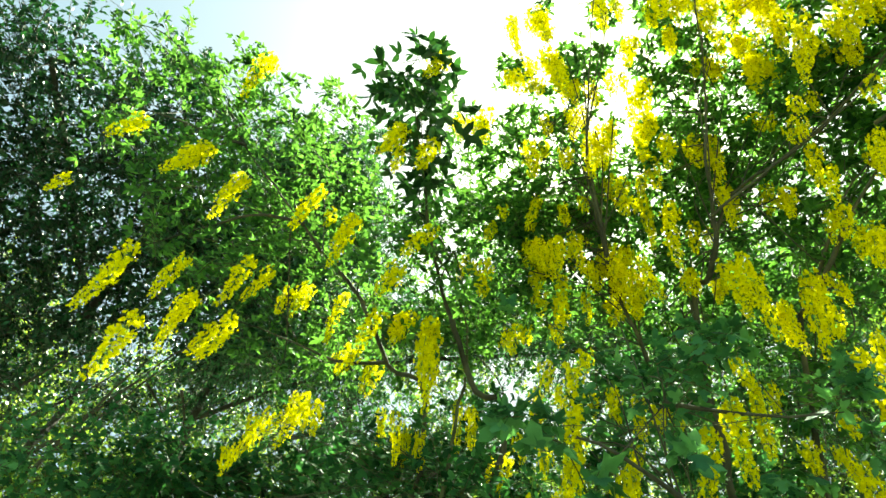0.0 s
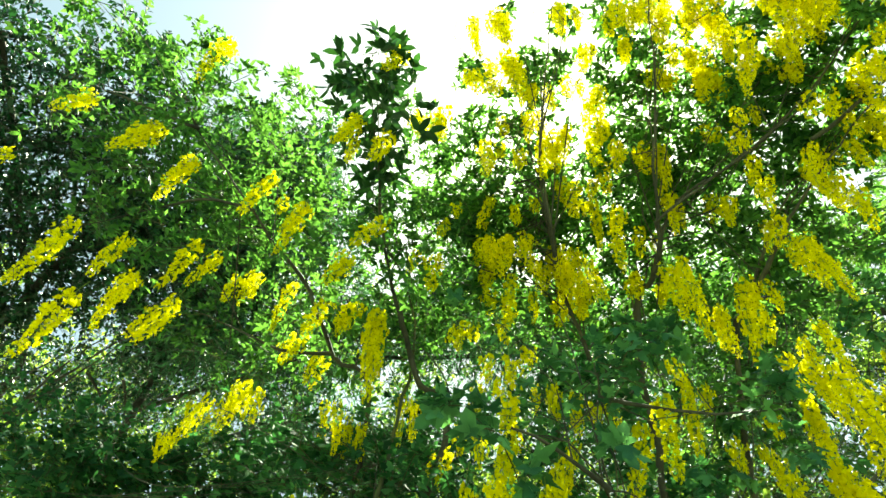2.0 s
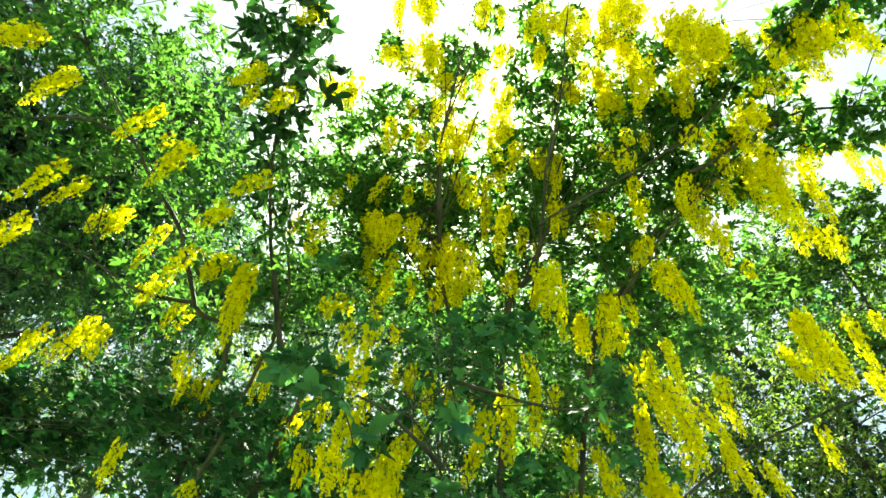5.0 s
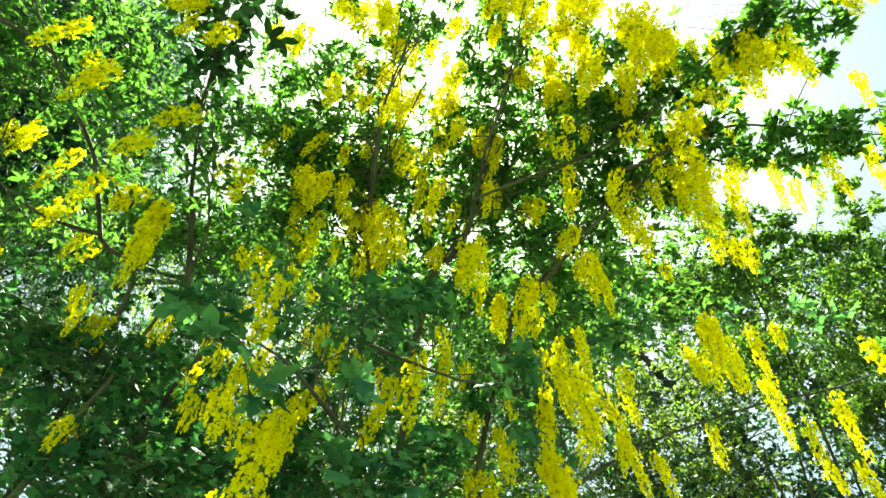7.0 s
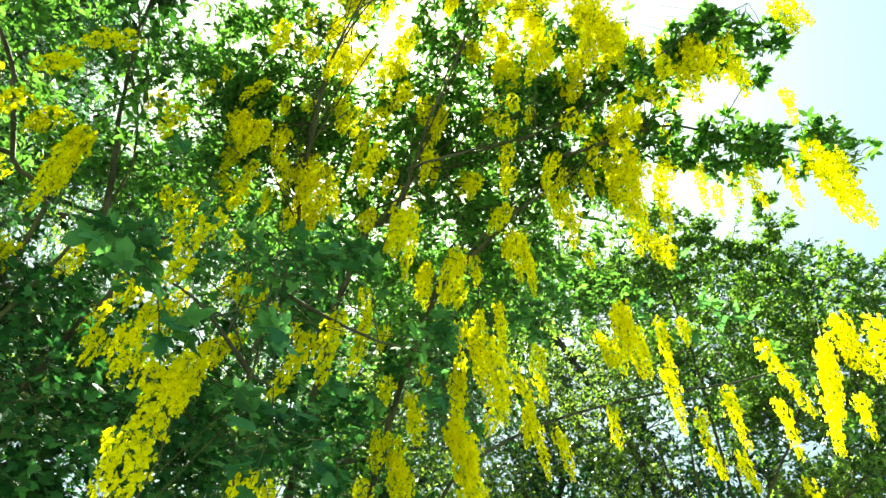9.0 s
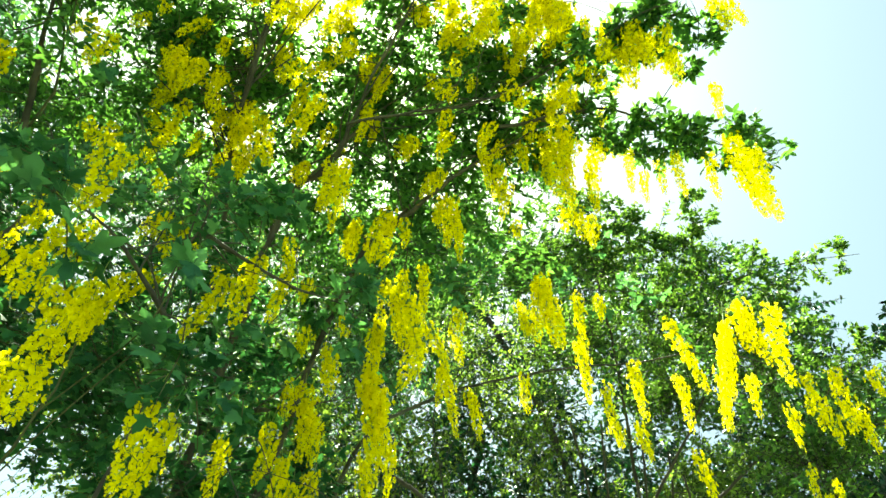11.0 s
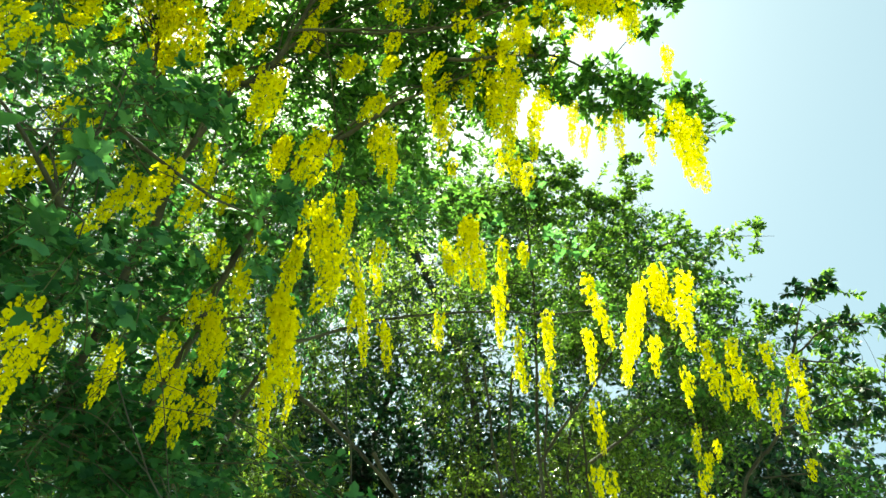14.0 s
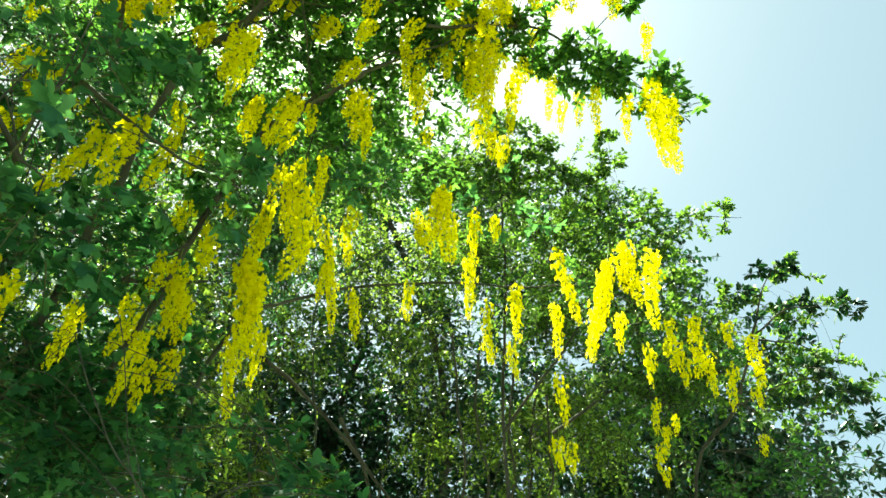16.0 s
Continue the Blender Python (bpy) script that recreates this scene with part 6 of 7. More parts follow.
main.mass(0.35, 0.65, 4.62, 0.03)
main.mass(0.38, 0.85, 4.59, 0.08)
main.mass(0.60, 0.69, 4.48, 0.09)
main.mass(0.70, 0.75, 4.43, 0.10)
main.mass(0.78, 0.65, 4.70, 0.10)
main.mass(0.82, 0.79, 4.56, 0.11)
main.mass(0.84, 0.92, 4.56, 0.11)
main.mass(0.88, 0.85, 4.31, 0.10)
main.mass(0.57, 0.48, 4.64, 0.08)
main.mass(0.70, 0.41, 4.59, 0.08)
main.mass(0.14, 1.31, 4.58, 0.09)
main.mass(0.18, 1.20, 4.63, 0.08)
main.mass(0.26, 1.13, 4.74, 0.08)
main.mass(0.21, 1.36, 4.42, 0.10)
main.mass(0.11, 1.32, 4.31, 0.07)
main.mass(0.35, 1.22, 4.55, 0.08)
main.mass(0.82, 0.48, 4.51, 0.09)
main.mass(0.97, 0.71, 4.45, 0.07, 0.6)
main.mass(0.97, 0.80, 4.40, 0.08)
main.mass(0.89, 0.35, 4.53, 0.05, 0.6)
main.mass(1.03, 0.61, 4.07, 0.06, 0.6)
main.mass(1.07, 0.84, 4.23, 0.07, 0.6)
main.mass(1.02, 0.31, 4.23, 0.05, 0.6)
main.mass(1.11, 0.45, 4.12, 0.06, 0.6)
main.mass(1.16, 0.41, 4.16, 0.05, 0.6)
main.mass(1.19, 0.37, 4.15, 0.05, 0.6)
main.mass(1.23, 0.30, 4.14, 0.05, 0.6)
main.mass(1.19, 0.22, 4.12, 0.05, 0.6)
main.mass(1.19, 0.13, 4.12, 0.04, 0.6)
main.mass(1.14, 0.15, 3.81, 0.04, 0.6)
main.mass(1.25, 0.53, 4.06, 0.06, 0.6)
main.mass(1.30, 0.51, 3.89, 0.06, 0.6)
main.mass(1.17, 0.58, 4.01, 0.06, 0.6)
main.mass(1.40, 0.41, 4.06, 0.05, 0.6)
main.mass(1.42, 0.26, 4.00, 0.04, 0.6)
main.mass(1.39, 0.10, 4.04, 0.03, 0.6)
main.mass(1.39, 0.16, 3.85, 0.03, 0.6)
main.mass(1.38, 0.26, 3.72, 0.04, 0.6)
main.mass(1.50, 0.52, 3.97, 0.05, 0.6)
main.mass(1.48, 0.63, 4.01, 0.06, 0.6)
main.mass(1.34, 0.69, 4.00, 0.07, 0.6)
main.mass(1.37, 1.01, 4.08, 0.08, 0.6)
main.mass(1.24, 0.96, 4.26, 0.07, 0.6)
main.mass(1.24, 1.13, 3.98, 0.08, 0.6)
main.mass(1.25, 1.30, 3.95, 0.06, 0.6)
main.mass(1.13, 1.31, 4.07, 0.08)
main.mass(0.86, 1.33, 4.20, 0.10)
main.mass(0.79, 1.43, 4.20, 0.11)
main.mass(0.67, 1.58, 4.45, 0.11)
main.mass(0.93, 1.16, 4.31, 0.10)
main.mass(1.05, 0.97, 4.29, 0.08)
main.mass(0.30, 1.62, 4.53, 0.10)
main.mass(0.43, 1.60, 4.41, 0.10)
main.mass(0.26, 1.76, 4.30, 0.11)
main.mass(0.44, 1.75, 4.10, 0.10)
main.mass(0.69, 1.76, 4.09, 0.09)
main.mass(1.00, 1.61, 3.91, 0.09)
main.mass(0.84, 1.77, 4.00, 0.10)
main.mass(0.11, 1.61, 4.49, 0.09)
main.mass(0.33, 1.94, 4.09, 0.10)
main.mass(0.19, 1.87, 4.10, 0.09)
main.mass(1.50, 1.10, 3.94, 0.07, 0.6)
main.mass(1.57, 0.88, 4.04, 0.07, 0.6)
main.mass(-0.01, 1.79, 5.09, 0.17)
main.mass(-0.00, 1.79, 4.57, 0.17)
main.mass(0.15, 2.21, 4.76, 0.17)
main.mass(0.19, 2.18, 4.32, 0.17)
main.mass(0.31, 2.34, 4.34, 0.17)
main.mass(0.14, 1.63, 4.68, 0.17)
main.mass(0.32, 1.83, 4.84, 0.17)
main.mass(0.40, 2.11, 4.83, 0.17)
main.mass(0.49, 2.08, 4.51, 0.17)
main.mass(0.56, 2.25, 4.43, 0.17)
main.mass(0.42, 1.56, 4.71, 0.17)
main.mass(0.55, 1.83, 4.89, 0.17)
main.mass(0.53, 1.96, 4.57, 0.17)
main.mass(0.72, 2.07, 4.53, 0.17)
main.mass(0.79, 2.20, 4.36, 0.17)
main.mass(0.68, 1.51, 5.02, 0.17)
main.mass(0.72, 1.62, 4.65, 0.17)
main.mass(0.79, 1.84, 4.88, 0.17)
main.mass(0.89, 1.90, 4.37, 0.17)
main.mass(0.92, 2.04, 4.31, 0.17)
main.mass(0.86, 1.54, 5.05, 0.17)
main.mass(0.92, 1.66, 4.86, 0.17)
main.mass(0.97, 1.70, 4.59, 0.17)
main.mass(1.05, 1.90, 4.70, 0.17)
main.mass(1.19, 2.08, 4.44, 0.17)
main.mass(1.05, 1.31, 5.03, 0.17)
main.mass(1.15, 1.53, 4.92, 0.17)
main.mass(1.15, 1.56, 4.50, 0.17)
main.mass(1.22, 1.76, 4.41, 0.17)
main.mass(1.32, 2.00, 4.61, 0.17)
main.mass(1.17, 1.20, 4.87, 0.17)
main.mass(1.36, 1.34, 4.80, 0.17)
main.mass(1.40, 1.65, 4.78, 0.17)
main.mass(1.54, 1.74, 4.58, 0.17)
main.mass(1.62, 1.89, 4.45, 0.17)
main.mass(1.47, 1.24, 5.06, 0.17)
main.mass(1.41, 1.19, 4.73, 0.17)
main.mass(1.45, 1.35, 4.50, 0.17)
main.mass(1.58, 1.52, 4.56, 0.17)
main.mass(1.69, 1.74, 4.35, 0.17)
main.mass(1.66, 1.12, 4.96, 0.17)
main.mass(1.65, 1.09, 4.69, 0.17)
main.mass(1.63, 1.22, 4.43, 0.17)
main.mass(1.88, 1.53, 4.56, 0.17)
main.mass(2.01, 1.66, 4.45, 0.17)
main.mass(1.88, 0.94, 4.85, 0.17)
main.mass(1.87, 1.09, 4.73, 0.17)
main.mass(1.94, 1.18, 4.52, 0.17)
main.mass(1.88, 1.31, 4.39, 0.17)
main.mass(1.99, 1.45, 4.20, 0.17)
main.mass(0.54, 0.65, 4.94, 0.12)
main.mass(0.45, 0.63, 5.05, 0.12)
main.mass(0.63, 0.65, 4.88, 0.12)
main.mass(0.76, 0.74, 4.75, 0.12)
main.mass(0.72, 0.89, 4.88, 0.12)
main.mass(0.76, 0.59, 4.86, 0.12)
main.mass(0.92, 0.86, 4.69, 0.12)
main.mass(0.94, 1.08, 4.67, 0.12)
main.mass(1.20, -0.07, 3.95, 0.04, 0.4)
main.mass(1.20, -0.12, 3.95, 0.04, 0.4)
main.mass(1.21, -0.16, 3.94, 0.04, 0.4)
main.mass(1.26, -0.20, 3.92, 0.04, 0.4)
main.mass(1.27, -0.02, 4.03, 0.04, 0.4)
main.mass(1.32, 0.09, 4.20, 0.04, 0.4)
main.mass(1.22, 0.03, 3.95, 0.04, 0.4)
main.mass(1.26, 0.16, 3.98, 0.04, 0.4)
main.mass(1.32, 0.17, 3.96, 0.04, 0.4)
main.mass(1.41, -0.22, 3.85, 0.04, 0.4)
main.mass(1.44, -0.16, 3.84, 0.04, 0.4)
main.mass(1.35, -0.27, 3.87, 0.04, 0.4)
main.mass(1.52, 0.03, 3.80, 0.04, 0.4)
main.mass(1.59, 0.01, 3.76, 0.04, 0.4)
main.mass(1.71, 0.01, 3.80, 0.04, 0.4)
main.mass(1.60, -0.09, 3.75, 0.04, 0.4)
main.mass(1.66, -0.04, 3.72, 0.04, 0.4)
main.mass(1.82, -0.10, 3.79, 0.04, 0.4)
main.mass(1.65, -0.19, 3.71, 0.04, 0.4)
main.mass(1.70, -0.26, 3.67, 0.04, 0.4)
main.mass(1.80, -0.29, 3.75, 0.04, 0.4)
main.mass(1.87, -0.32, 3.71, 0.04, 0.4)
main.mass(1.56, 0.15, 3.84, 0.04, 0.4)
main.mass(1.56, 0.22, 3.84, 0.04, 0.4)
main.mass(1.45, 0.24, 3.89, 0.04, 0.4)
main.mass(1.67, 0.14, 3.83, 0.04, 0.4)
main.mass(1.20, 0.25, 4.11, 0.04, 0.4)
main.mass(1.24, 0.27, 3.99, 0.04, 0.4)
main.mass(1.24, 0.38, 3.97, 0.04, 0.4)
main.mass(1.37, 0.40, 4.06, 0.04, 0.4)
left.finish()
main.finish()
right.finish()

shoot = Tree("young_tree", (0.21, 1.89, 0.0), "upright shoot with large dark leaves", "tree", TWIG, SHOOT_LEAF, SHOOT_STYLE)
shoot.stem(0.02, 0.004, (0.21, 1.76, 3.43), (-0.05, 1.43, 3.68), (-0.17, 1.21, 3.82), (-0.32, 0.85, 3.96))
shoot.mass(-0.30, 0.83, 3.94, 0.09)
shoot.mass(-0.31, 0.96, 3.89, 0.11)
shoot.mass(-0.22, 0.94, 3.91, 0.10)
shoot.mass(-0.24, 1.07, 3.85, 0.13)
shoot.mass(-0.18, 1.18, 3.80, 0.10)
shoot.mass(-0.12, 1.26, 3.76, 0.08)
shoot.mass(-0.22, 0.88, 4.00, 0.09)
shoot.mass(-0.31, 0.83, 4.00, 0.09)
shoot.mass(-0.15, 1.00, 3.96, 0.08)
shoot.mass(-0.29, 1.01, 3.94, 0.10)
shoot.mass(-0.19, 1.11, 3.91, 0.09)
shoot.mass(-0.17, 1.23, 3.85, 0.08)
shoot.mass(-0.09, 1.26, 3.84, 0.06)
shoot.mass(-0.14, 1.35, 3.79, 0.07)
shoot.mass(-0.37, 0.97, 3.94, 0.07)
shoot.finish()

# ---- field maples ----

maple = Tree("field_maple", (0.84, 1.42, 0.0), "young field maple with blue-green lobed leaves", "shrub", BARK, MAPLE_PALE, MAPLE)
maple.stem(0.02, 0.006, (0.88, 1.35, 2.55), (0.75, 1.25, 2.66), (0.68, 1.14, 2.86), (0.69, 1.01, 2.95))
maple.limb(0.008, 0.003, (0.75, 1.25, 2.66), (0.53, 1.21, 2.71), (0.37, 1.19, 2.68))
maple.limb(0.008, 0.003, (0.68, 1.14, 2.86), (0.89, 1.05, 2.84), (1.09, 0.95, 2.83))
maple.mass(0.40, 1.40, 2.89, 0.08)
maple.mass(0.27, 1.19, 2.70, 0.04)
maple.mass(0.67, 1.57, 3.40, 0.09)
maple.mass(0.64, 1.08, 2.92, 0.09)
maple.mass(0.90, 1.24, 3.25, 0.09)
maple.mass(0.80, 1.52, 3.12, 0.09)
maple.mass(0.70, 1.52, 3.16, 0.07)
maple.mass(0.80, 1.17, 2.49, 0.10)
maple.mass(0.90, 1.11, 2.56, 0.10)
maple.mass(1.05, 0.95, 2.89, 0.08)
maple.mass(1.11, 0.97, 2.77, 0.07)
maple.mass(1.28, 1.35, 3.22, 0.09)
maple.mass(0.38, 1.24, 3.17, 0.12)
maple.mass(0.69, 1.01, 2.95, 0.08)
maple.mass(0.85, 1.30, 3.04, 0.08)
maple.mass(0.68, 1.38, 2.70, 0.08)
maple.mass(1.12, 1.38, 3.27, 0.07)
maple.mass(0.57, 1.35, 2.85, 0.11)
maple.mass(0.74, 1.46, 3.22, 0.10)
maple.mass(0.71, 1.05, 2.89, 0.09)
maple.mass(0.78, 1.47, 2.98, 0.07)
maple.mass(0.50, 1.30, 2.91, 0.08)
maple.mass(0.79, 0.97, 2.92, 0.08)
maple.mass(0.96, 1.12, 2.74, 0.06)
maple.mass(1.14, 1.03, 3.06, 0.07)
maple.mass(0.94, 1.40, 2.90, 0.08)
maple.mass(0.65, 1.54, 3.18, 0.09)
maple.mass(0.85, 1.41, 3.19, 0.09)
maple.mass(0.71, 1.00, 2.93, 0.09)
maple.mass(1.00, 1.17, 3.24, 0.07)
maple.mass(0.62, 1.49, 3.48, 0.09)
maple.mass(0.49, 1.83, 3.71, 0.09)
maple.mass(0.60, 1.06, 2.85, 0.08)
maple.mass(0.86, 1.29, 3.04, 0.08)
maple.mass(0.69, 1.46, 3.00, 0.06)
maple.mass(0.73, 1.59, 3.38, 0.09)
maple.mass(0.67, 1.07, 2.90, 0.09)
maple.mass(0.88, 1.47, 3.11, 0.07)
maple.mass(0.78, 1.00, 2.99, 0.08)
maple.finish()

maple_low = Tree("field_maple", (1.55, 2.15, 0.0), "low field maple with lobed leaves in the shade", "shrub", BARK, MAPLE_SHADE, MAPLE_DEEP)
maple_low.stem(0.011, 0.004, (1.45, 2.0, 2.30), (1.25, 1.85, 2.55), (1.02, 1.66, 2.75))
maple_low.mass(0.81, 1.81, 2.91, 0.12)
maple_low.mass(0.89, 1.86, 2.81, 0.12)
maple_low.mass(1.00, 1.89, 2.71, 0.12)
maple_low.mass(1.11, 1.93, 2.58, 0.14)
maple_low.mass(1.16, 1.86, 2.44, 0.14)
maple_low.mass(1.41, 1.65, 3.18, 0.13)
maple_low.mass(1.59, 1.96, 2.64, 0.21)
maple_low.mass(1.38, 1.93, 3.30, 0.25)
maple_low.mass(1.28, 1.92, 2.57, 0.14)
maple_low.mass(1.71, 2.02, 2.66, 0.20)
maple_low.mass(1.36, 1.99, 2.53, 0.13)
maple_low.mass(1.76, 1.94, 2.74, 0.23)
maple_low.mass(1.07, 2.10, 2.95, 0.19)
maple_low.mass(1.41, 1.90, 2.72, 0.14)
maple_low.mass(0.76, 2.04, 3.02, 0.20)
maple_low.mass(0.93, 2.18, 3.20, 0.20)
maple_low.mass(1.63, 1.70, 2.79, 0.21)
maple_low.mass(1.01, 2.05, 2.81, 0.23)
maple_low.mass(1.59, 1.65, 2.83, 0.20)
maple_low.mass(0.98, 1.81, 2.94, 0.17)
maple_low.mass(1.30, 1.52, 3.02, 0.14)
maple_low.mass(1.69, 1.75, 2.92, 0.15)
maple_low.mass(1.39, 1.63, 2.65, 0.19)
maple_low.mass(1.70, 1.61, 2.55, 0.19)
maple_low.mass(1.74, 1.99, 2.71, 0.14)
maple_low.mass(1.58, 1.91, 2.99, 0.19)
maple_low.mass(1.82, 1.71, 2.71, 0.15)
maple_low.mass(1.62, 1.95, 2.68, 0.21)
maple_low.mass(1.66, 1.77, 2.41, 0.19)
maple_low.mass(1.63, 1.69, 3.01, 0.13)
maple_low.mass(1.52, 1.69, 2.47, 0.11)
maple_low.mass(0.97, 1.48, 2.67, 0.12)
maple_low.mass(1.10, 1.44, 2.80, 0.10)
maple_low.mass(1.45, 1.16, 2.99, 0.07)
maple_low.mass(1.26, 1.56, 2.44, 0.18)
maple_low.mass(1.06, 1.62, 2.52, 0.12)
maple_low.mass(1.36, 1.34, 2.41, 0.12)
maple_low.mass(1.52, 1.00, 2.38, 0.09)
maple_low.mass(0.81, 1.10, 2.41, 0.10)
maple_low.mass(0.89, 1.07, 2.47, 0.07)
maple_low.mass(1.20, 1.50, 2.39, 0.20)
maple_low.mass(1.37, 1.44, 2.32, 0.19)
maple_low.mass(1.63, 0.95, 2.30, 0.09)
maple_low.mass(1.53, 1.03, 2.24, 0.08)
maple_low.mass(1.09, 1.47, 2.53, 0.11)
maple_low.mass(1.28, 1.54, 2.24, 0.15)
maple_low.mass(1.64, 1.44, 2.41, 0.14)
maple_low.mass(0.74, 2.19, 3.67, 0.15)
maple_low.mass(0.87, 2.06, 3.34, 0.15)
maple_low.mass(1.01, 2.22, 3.35, 0.15)
maple_low.mass(1.26, 2.47, 3.36, 0.15)
maple_low.mass(0.92, 2.13, 3.84, 0.15)
maple_low.mass(0.98, 2.06, 3.52, 0.15)
maple_low.mass(1.20, 2.30, 3.62, 0.15)
maple_low.mass(1.39, 2.42, 3.43, 0.15)
maple_low.mass(1.01, 1.98, 3.95, 0.15)
maple_low.mass(1.15, 2.02, 3.80, 0.15)
maple_low.mass(1.25, 1.97, 3.48, 0.15)
maple_low.mass(1.48, 2.29, 3.53, 0.15)
maple_low.mass(1.06, 1.79, 3.93, 0.15)
maple_low.mass(1.23, 1.84, 3.73, 0.15)
maple_low.mass(1.41, 2.02, 3.75, 0.15)
maple_low.mass(1.54, 1.97, 3.49, 0.15)
maple_low.finish()

maple_far = Tree("field_maple", (0.30, 1.93, 0.0), "field maple filling the dark lower edge", "shrub", BARK, MAPLE_SHADE, MAPLE_DEEP)
maple_far.stem(0.02, 0.006, (0.44, 1.91, 2.54), (0.26, 1.82, 2.70), (0.20, 1.79, 2.92))
maple_far.mass(-1.27, 2.38, 2.92, 0.19)
maple_far.mass(-1.04, 2.46, 2.97, 0.21)
maple_far.mass(-0.80, 2.51, 3.04, 0.19)
maple_far.mass(-0.51, 2.35, 3.03, 0.17)
maple_far.mass(-0.27, 2.22, 3.11, 0.19)
maple_far.mass(-1.23, 2.47, 2.79, 0.19)
maple_far.mass(0.00, 2.14, 3.07, 0.16)
maple_far.mass(0.18, 2.18, 3.21, 0.22)
maple_far.mass(0.45, 2.49, 2.99, 0.18)
maple_far.mass(0.42, 2.42, 3.20, 0.19)
maple_far.mass(0.73, 2.48, 3.21, 0.25)
maple_far.mass(0.52, 2.40, 3.41, 0.26)
maple_far.mass(0.16, 2.58, 2.90, 0.20)
maple_far.mass(0.14, 2.29, 3.38, 0.17)
maple_far.mass(0.69, 2.14, 2.99, 0.23)
maple_far.mass(0.67, 2.49, 3.06, 0.27)
maple_far.mass(0.15, 2.57, 3.07, 0.28)
maple_far.mass(0.49, 2.03, 3.08, 0.15)
maple_far.mass(0.54, 2.14, 3.35, 0.17)
maple_far.mass(0.35, 1.87, 3.30, 0.14)
maple_far.mass(0.27, 2.20, 3.16, 0.16)
maple_far.mass(0.05, 2.07, 2.99, 0.20)
maple_far.mass(0.26, 1.84, 2.85, 0.20)
maple_far.mass(0.23, 1.88, 2.64, 0.20)
maple_far.mass(0.43, 1.74, 2.63, 0.20)
maple_far.mass(0.38, 1.65, 2.92, 0.13)
maple_far.mass(-0.09, 1.92, 3.05, 0.15)
maple_far.mass(0.55, 2.08, 2.61, 0.15)
maple_far.mass(0.63, 2.07, 2.60, 0.15)
maple_far.mass(0.70, 2.04, 2.64, 0.15)
maple_far.mass(0.48, 2.07, 2.65, 0.15)
maple_far.mass(0.80, 2.02, 2.63, 0.15)
maple_far.mass(0.49, 2.11, 2.57, 0.15)
maple_far.mass(0.57, 2.05, 2.66, 0.15)
maple_far.mass(-0.85, 2.40, 2.92, 0.19)
maple_far.mass(-0.70, 2.43, 2.96, 0.19)
maple_far.mass(-0.58, 2.41, 3.05, 0.19)
maple_far.mass(-0.42, 2.44, 3.06, 0.19)
maple_far.mass(-0.27, 2.46, 3.08, 0.19)
maple_far.mass(-0.15, 2.42, 3.16, 0.19)
maple_far.mass(-0.74, 2.48, 2.85, 0.19)
maple_far.mass(-0.56, 2.50, 2.91, 0.19)
maple_far.mass(-0.30, 2.50, 3.00, 0.19)
maple_far.mass(-0.89, 2.44, 2.81, 0.19)
maple_far.mass(-0.44, 2.49, 2.97, 0.19)
maple_far.mass(-0.92, 2.32, 3.00, 0.19)
maple_far.mass(-0.78, 2.36, 3.04, 0.19)
maple_far.finish()

maple_front = Tree("field_maple", (1.35, 1.02, 0.0), "field maple with lobed leaves low in the shade", "shrub", BARK, MAPLE_SHADE, MAPLE_FRONT)
maple_front.stem(0.006, 0.003, (1.22, 0.98, 1.9), (1.08, 1.02, 2.12), (0.98, 1.10, 2.30))
maple_front.mass(1.15, 1.55, 2.46, 0.09)
maple_front.mass(1.20, 1.51, 2.49, 0.08)
maple_front.mass(1.30, 1.47, 2.46, 0.09)
maple_front.mass(1.22, 1.50, 2.37, 0.09)
maple_front.mass(1.28, 1.43, 2.33, 0.09)
maple_front.mass(1.36, 1.41, 2.37, 0.08)
maple_front.mass(1.22, 1.45, 2.24, 0.09)
maple_front.mass(1.28, 1.37, 2.20, 0.09)
maple_front.mass(1.34, 1.31, 2.21, 0.09)
maple_front.mass(1.38, 1.30, 2.30, 0.08)
maple_front.mass(1.38, 1.22, 2.18, 0.08)
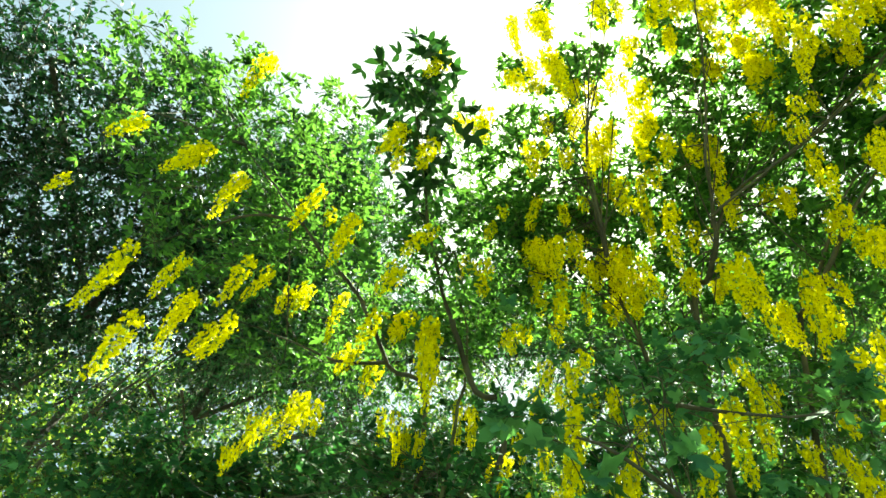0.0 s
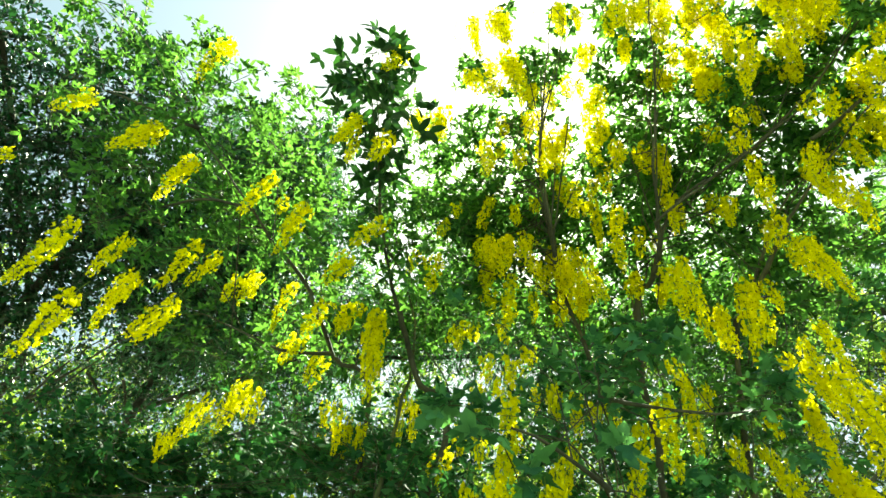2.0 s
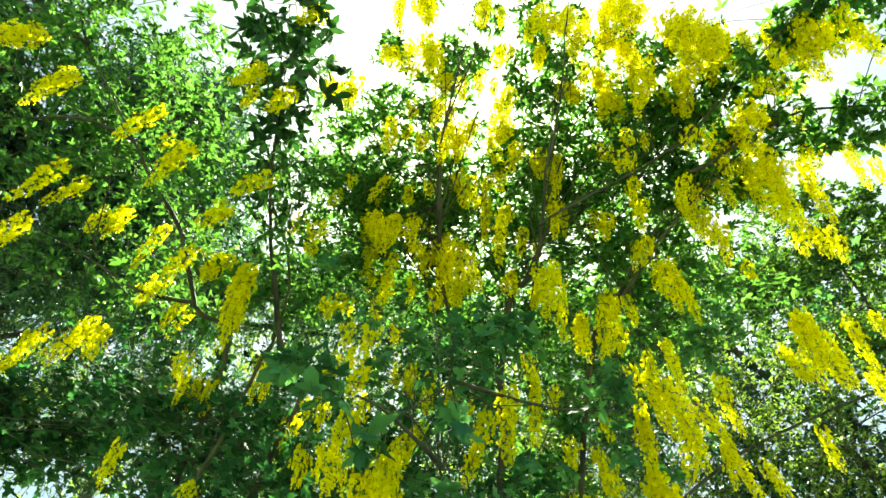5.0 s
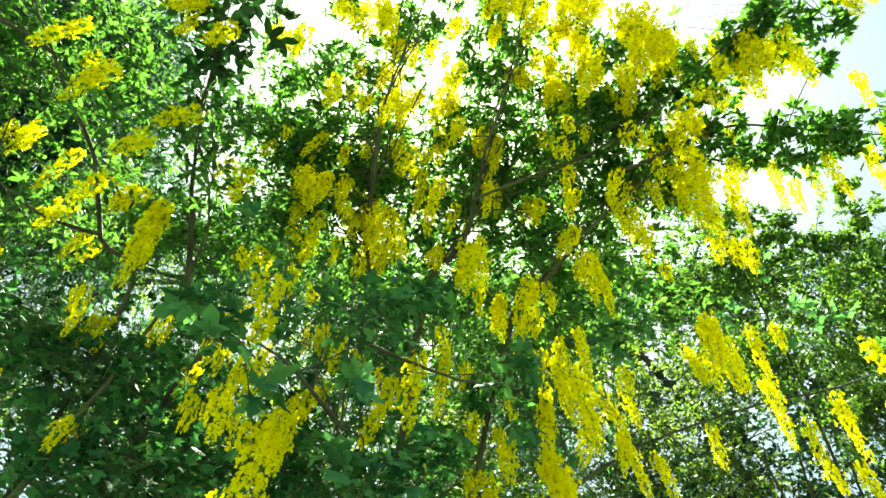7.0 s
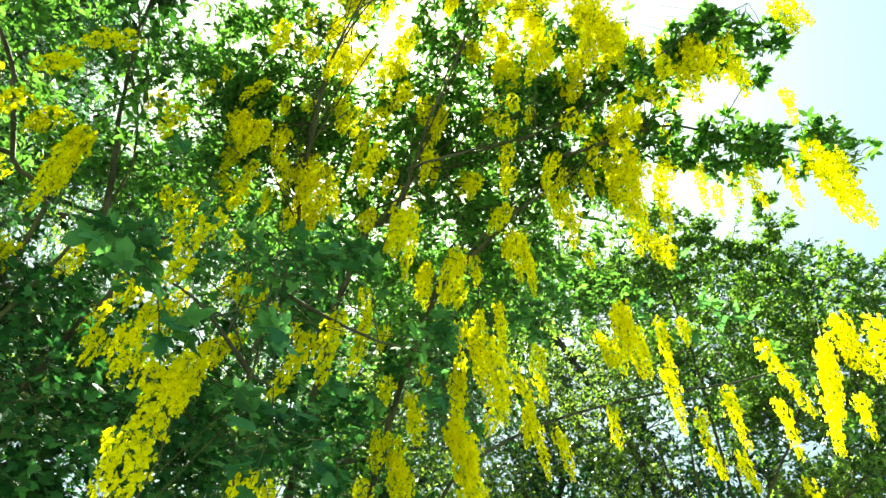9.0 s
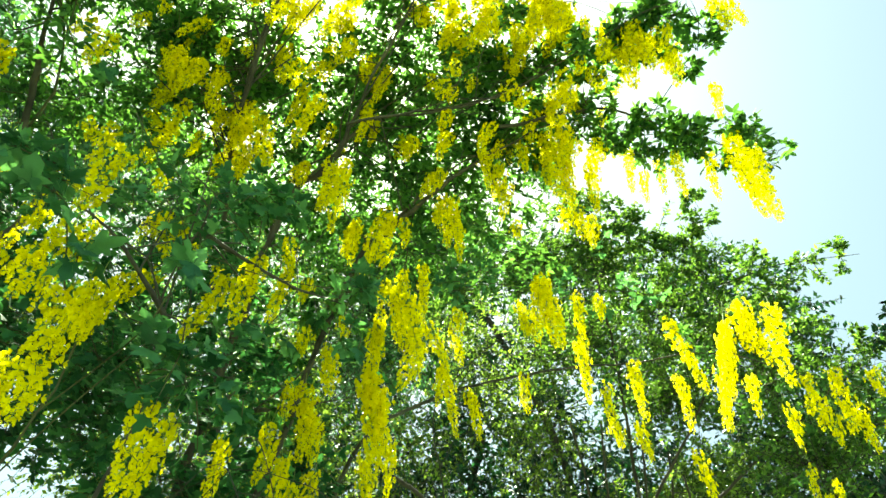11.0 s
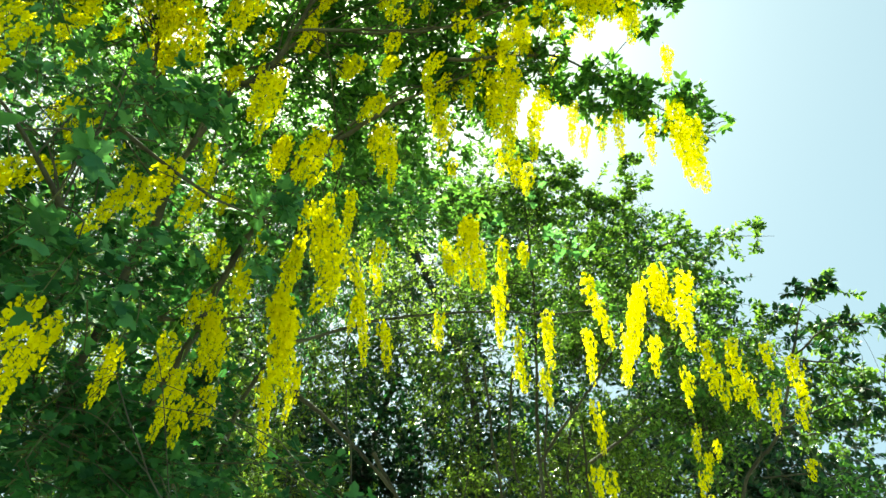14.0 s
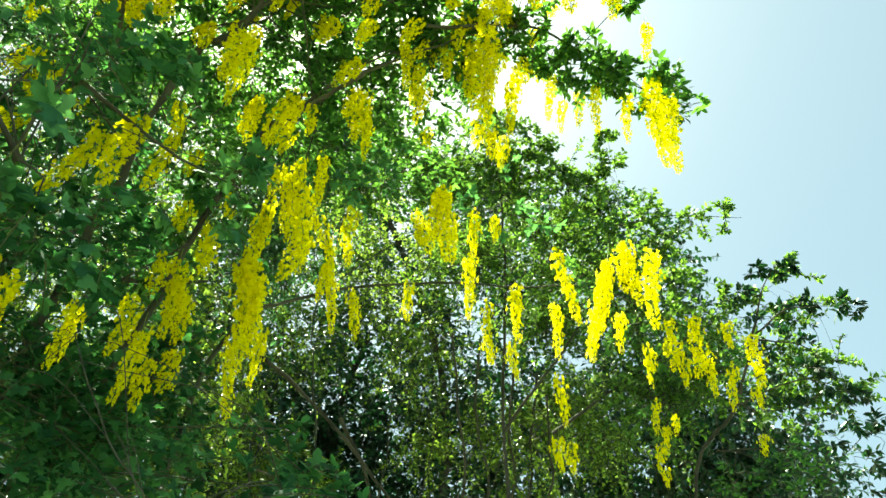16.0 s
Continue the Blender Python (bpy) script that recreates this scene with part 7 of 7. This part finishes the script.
maple_front.mass(1.18, 1.40, 2.13, 0.08)
maple_front.mass(1.45, 1.15, 2.19, 0.07)
maple_front.mass(1.06, 1.50, 2.31, 0.11)
maple_front.mass(1.08, 1.44, 2.16, 0.10)
maple_front.mass(1.51, 0.97, 2.23, 0.04)
maple_front.mass(1.55, 0.91, 2.26, 0.04)
maple_front.mass(1.56, 0.84, 2.21, 0.04)
maple_front.mass(1.46, 1.00, 2.18, 0.05)
maple_front.mass(1.48, 0.89, 2.15, 0.05)
maple_front.mass(1.65, 0.71, 2.18, 0.05)
maple_front.mass(1.59, 0.80, 2.19, 0.04)
maple_front.finish()

maple_right = Tree("field_maple", (1.79, 0.80, 0.0), "field maple branches beside the laburnum", "shrub", BARK, MAPLE_SHADE, MAPLE)
maple_right.stem(0.008, 0.003, (2.00, 1.34, 3.14), (1.92, 1.14, 3.36), (1.88, 0.65, 3.48), (1.92, 0.36, 3.37))
maple_right.mass(1.49, 0.86, 3.30, 0.09)
maple_right.mass(1.94, 0.46, 3.56, 0.12)
maple_right.mass(1.93, 0.37, 3.36, 0.12)
maple_right.mass(1.54, 0.96, 3.37, 0.11)
maple_right.mass(1.69, 0.80, 3.60, 0.10)
maple_right.mass(1.97, 0.67, 3.70, 0.10)
maple_right.mass(1.64, 0.87, 3.58, 0.10)
maple_right.finish()

sapling = Tree("maple_sapling", (0.57, 1.39, 0.0), "maple sapling with a few large blue-green leaves", "shrub", TWIG, MAPLE_SHADE, MAPLE_BIG)
sapling.stem(0.012, 0.003, (0.68, 1.37, 2.45), (0.55, 1.28, 2.55), (0.44, 1.19, 2.63), (0.34, 1.15, 2.66))
sapling.mass(0.37, 1.14, 2.62, 0.05)
sapling.mass(0.38, 1.13, 2.68, 0.04)
sapling.mass(0.27, 1.15, 2.66, 0.03)
sapling.mass(0.50, 1.19, 2.58, 0.03)
sapling.mass(0.65, 1.04, 2.59, 0.04)
sapling.mass(0.71, 1.13, 2.47, 0.03)
sapling.mass(1.07, 0.95, 2.88, 0.04)
sapling.finish()
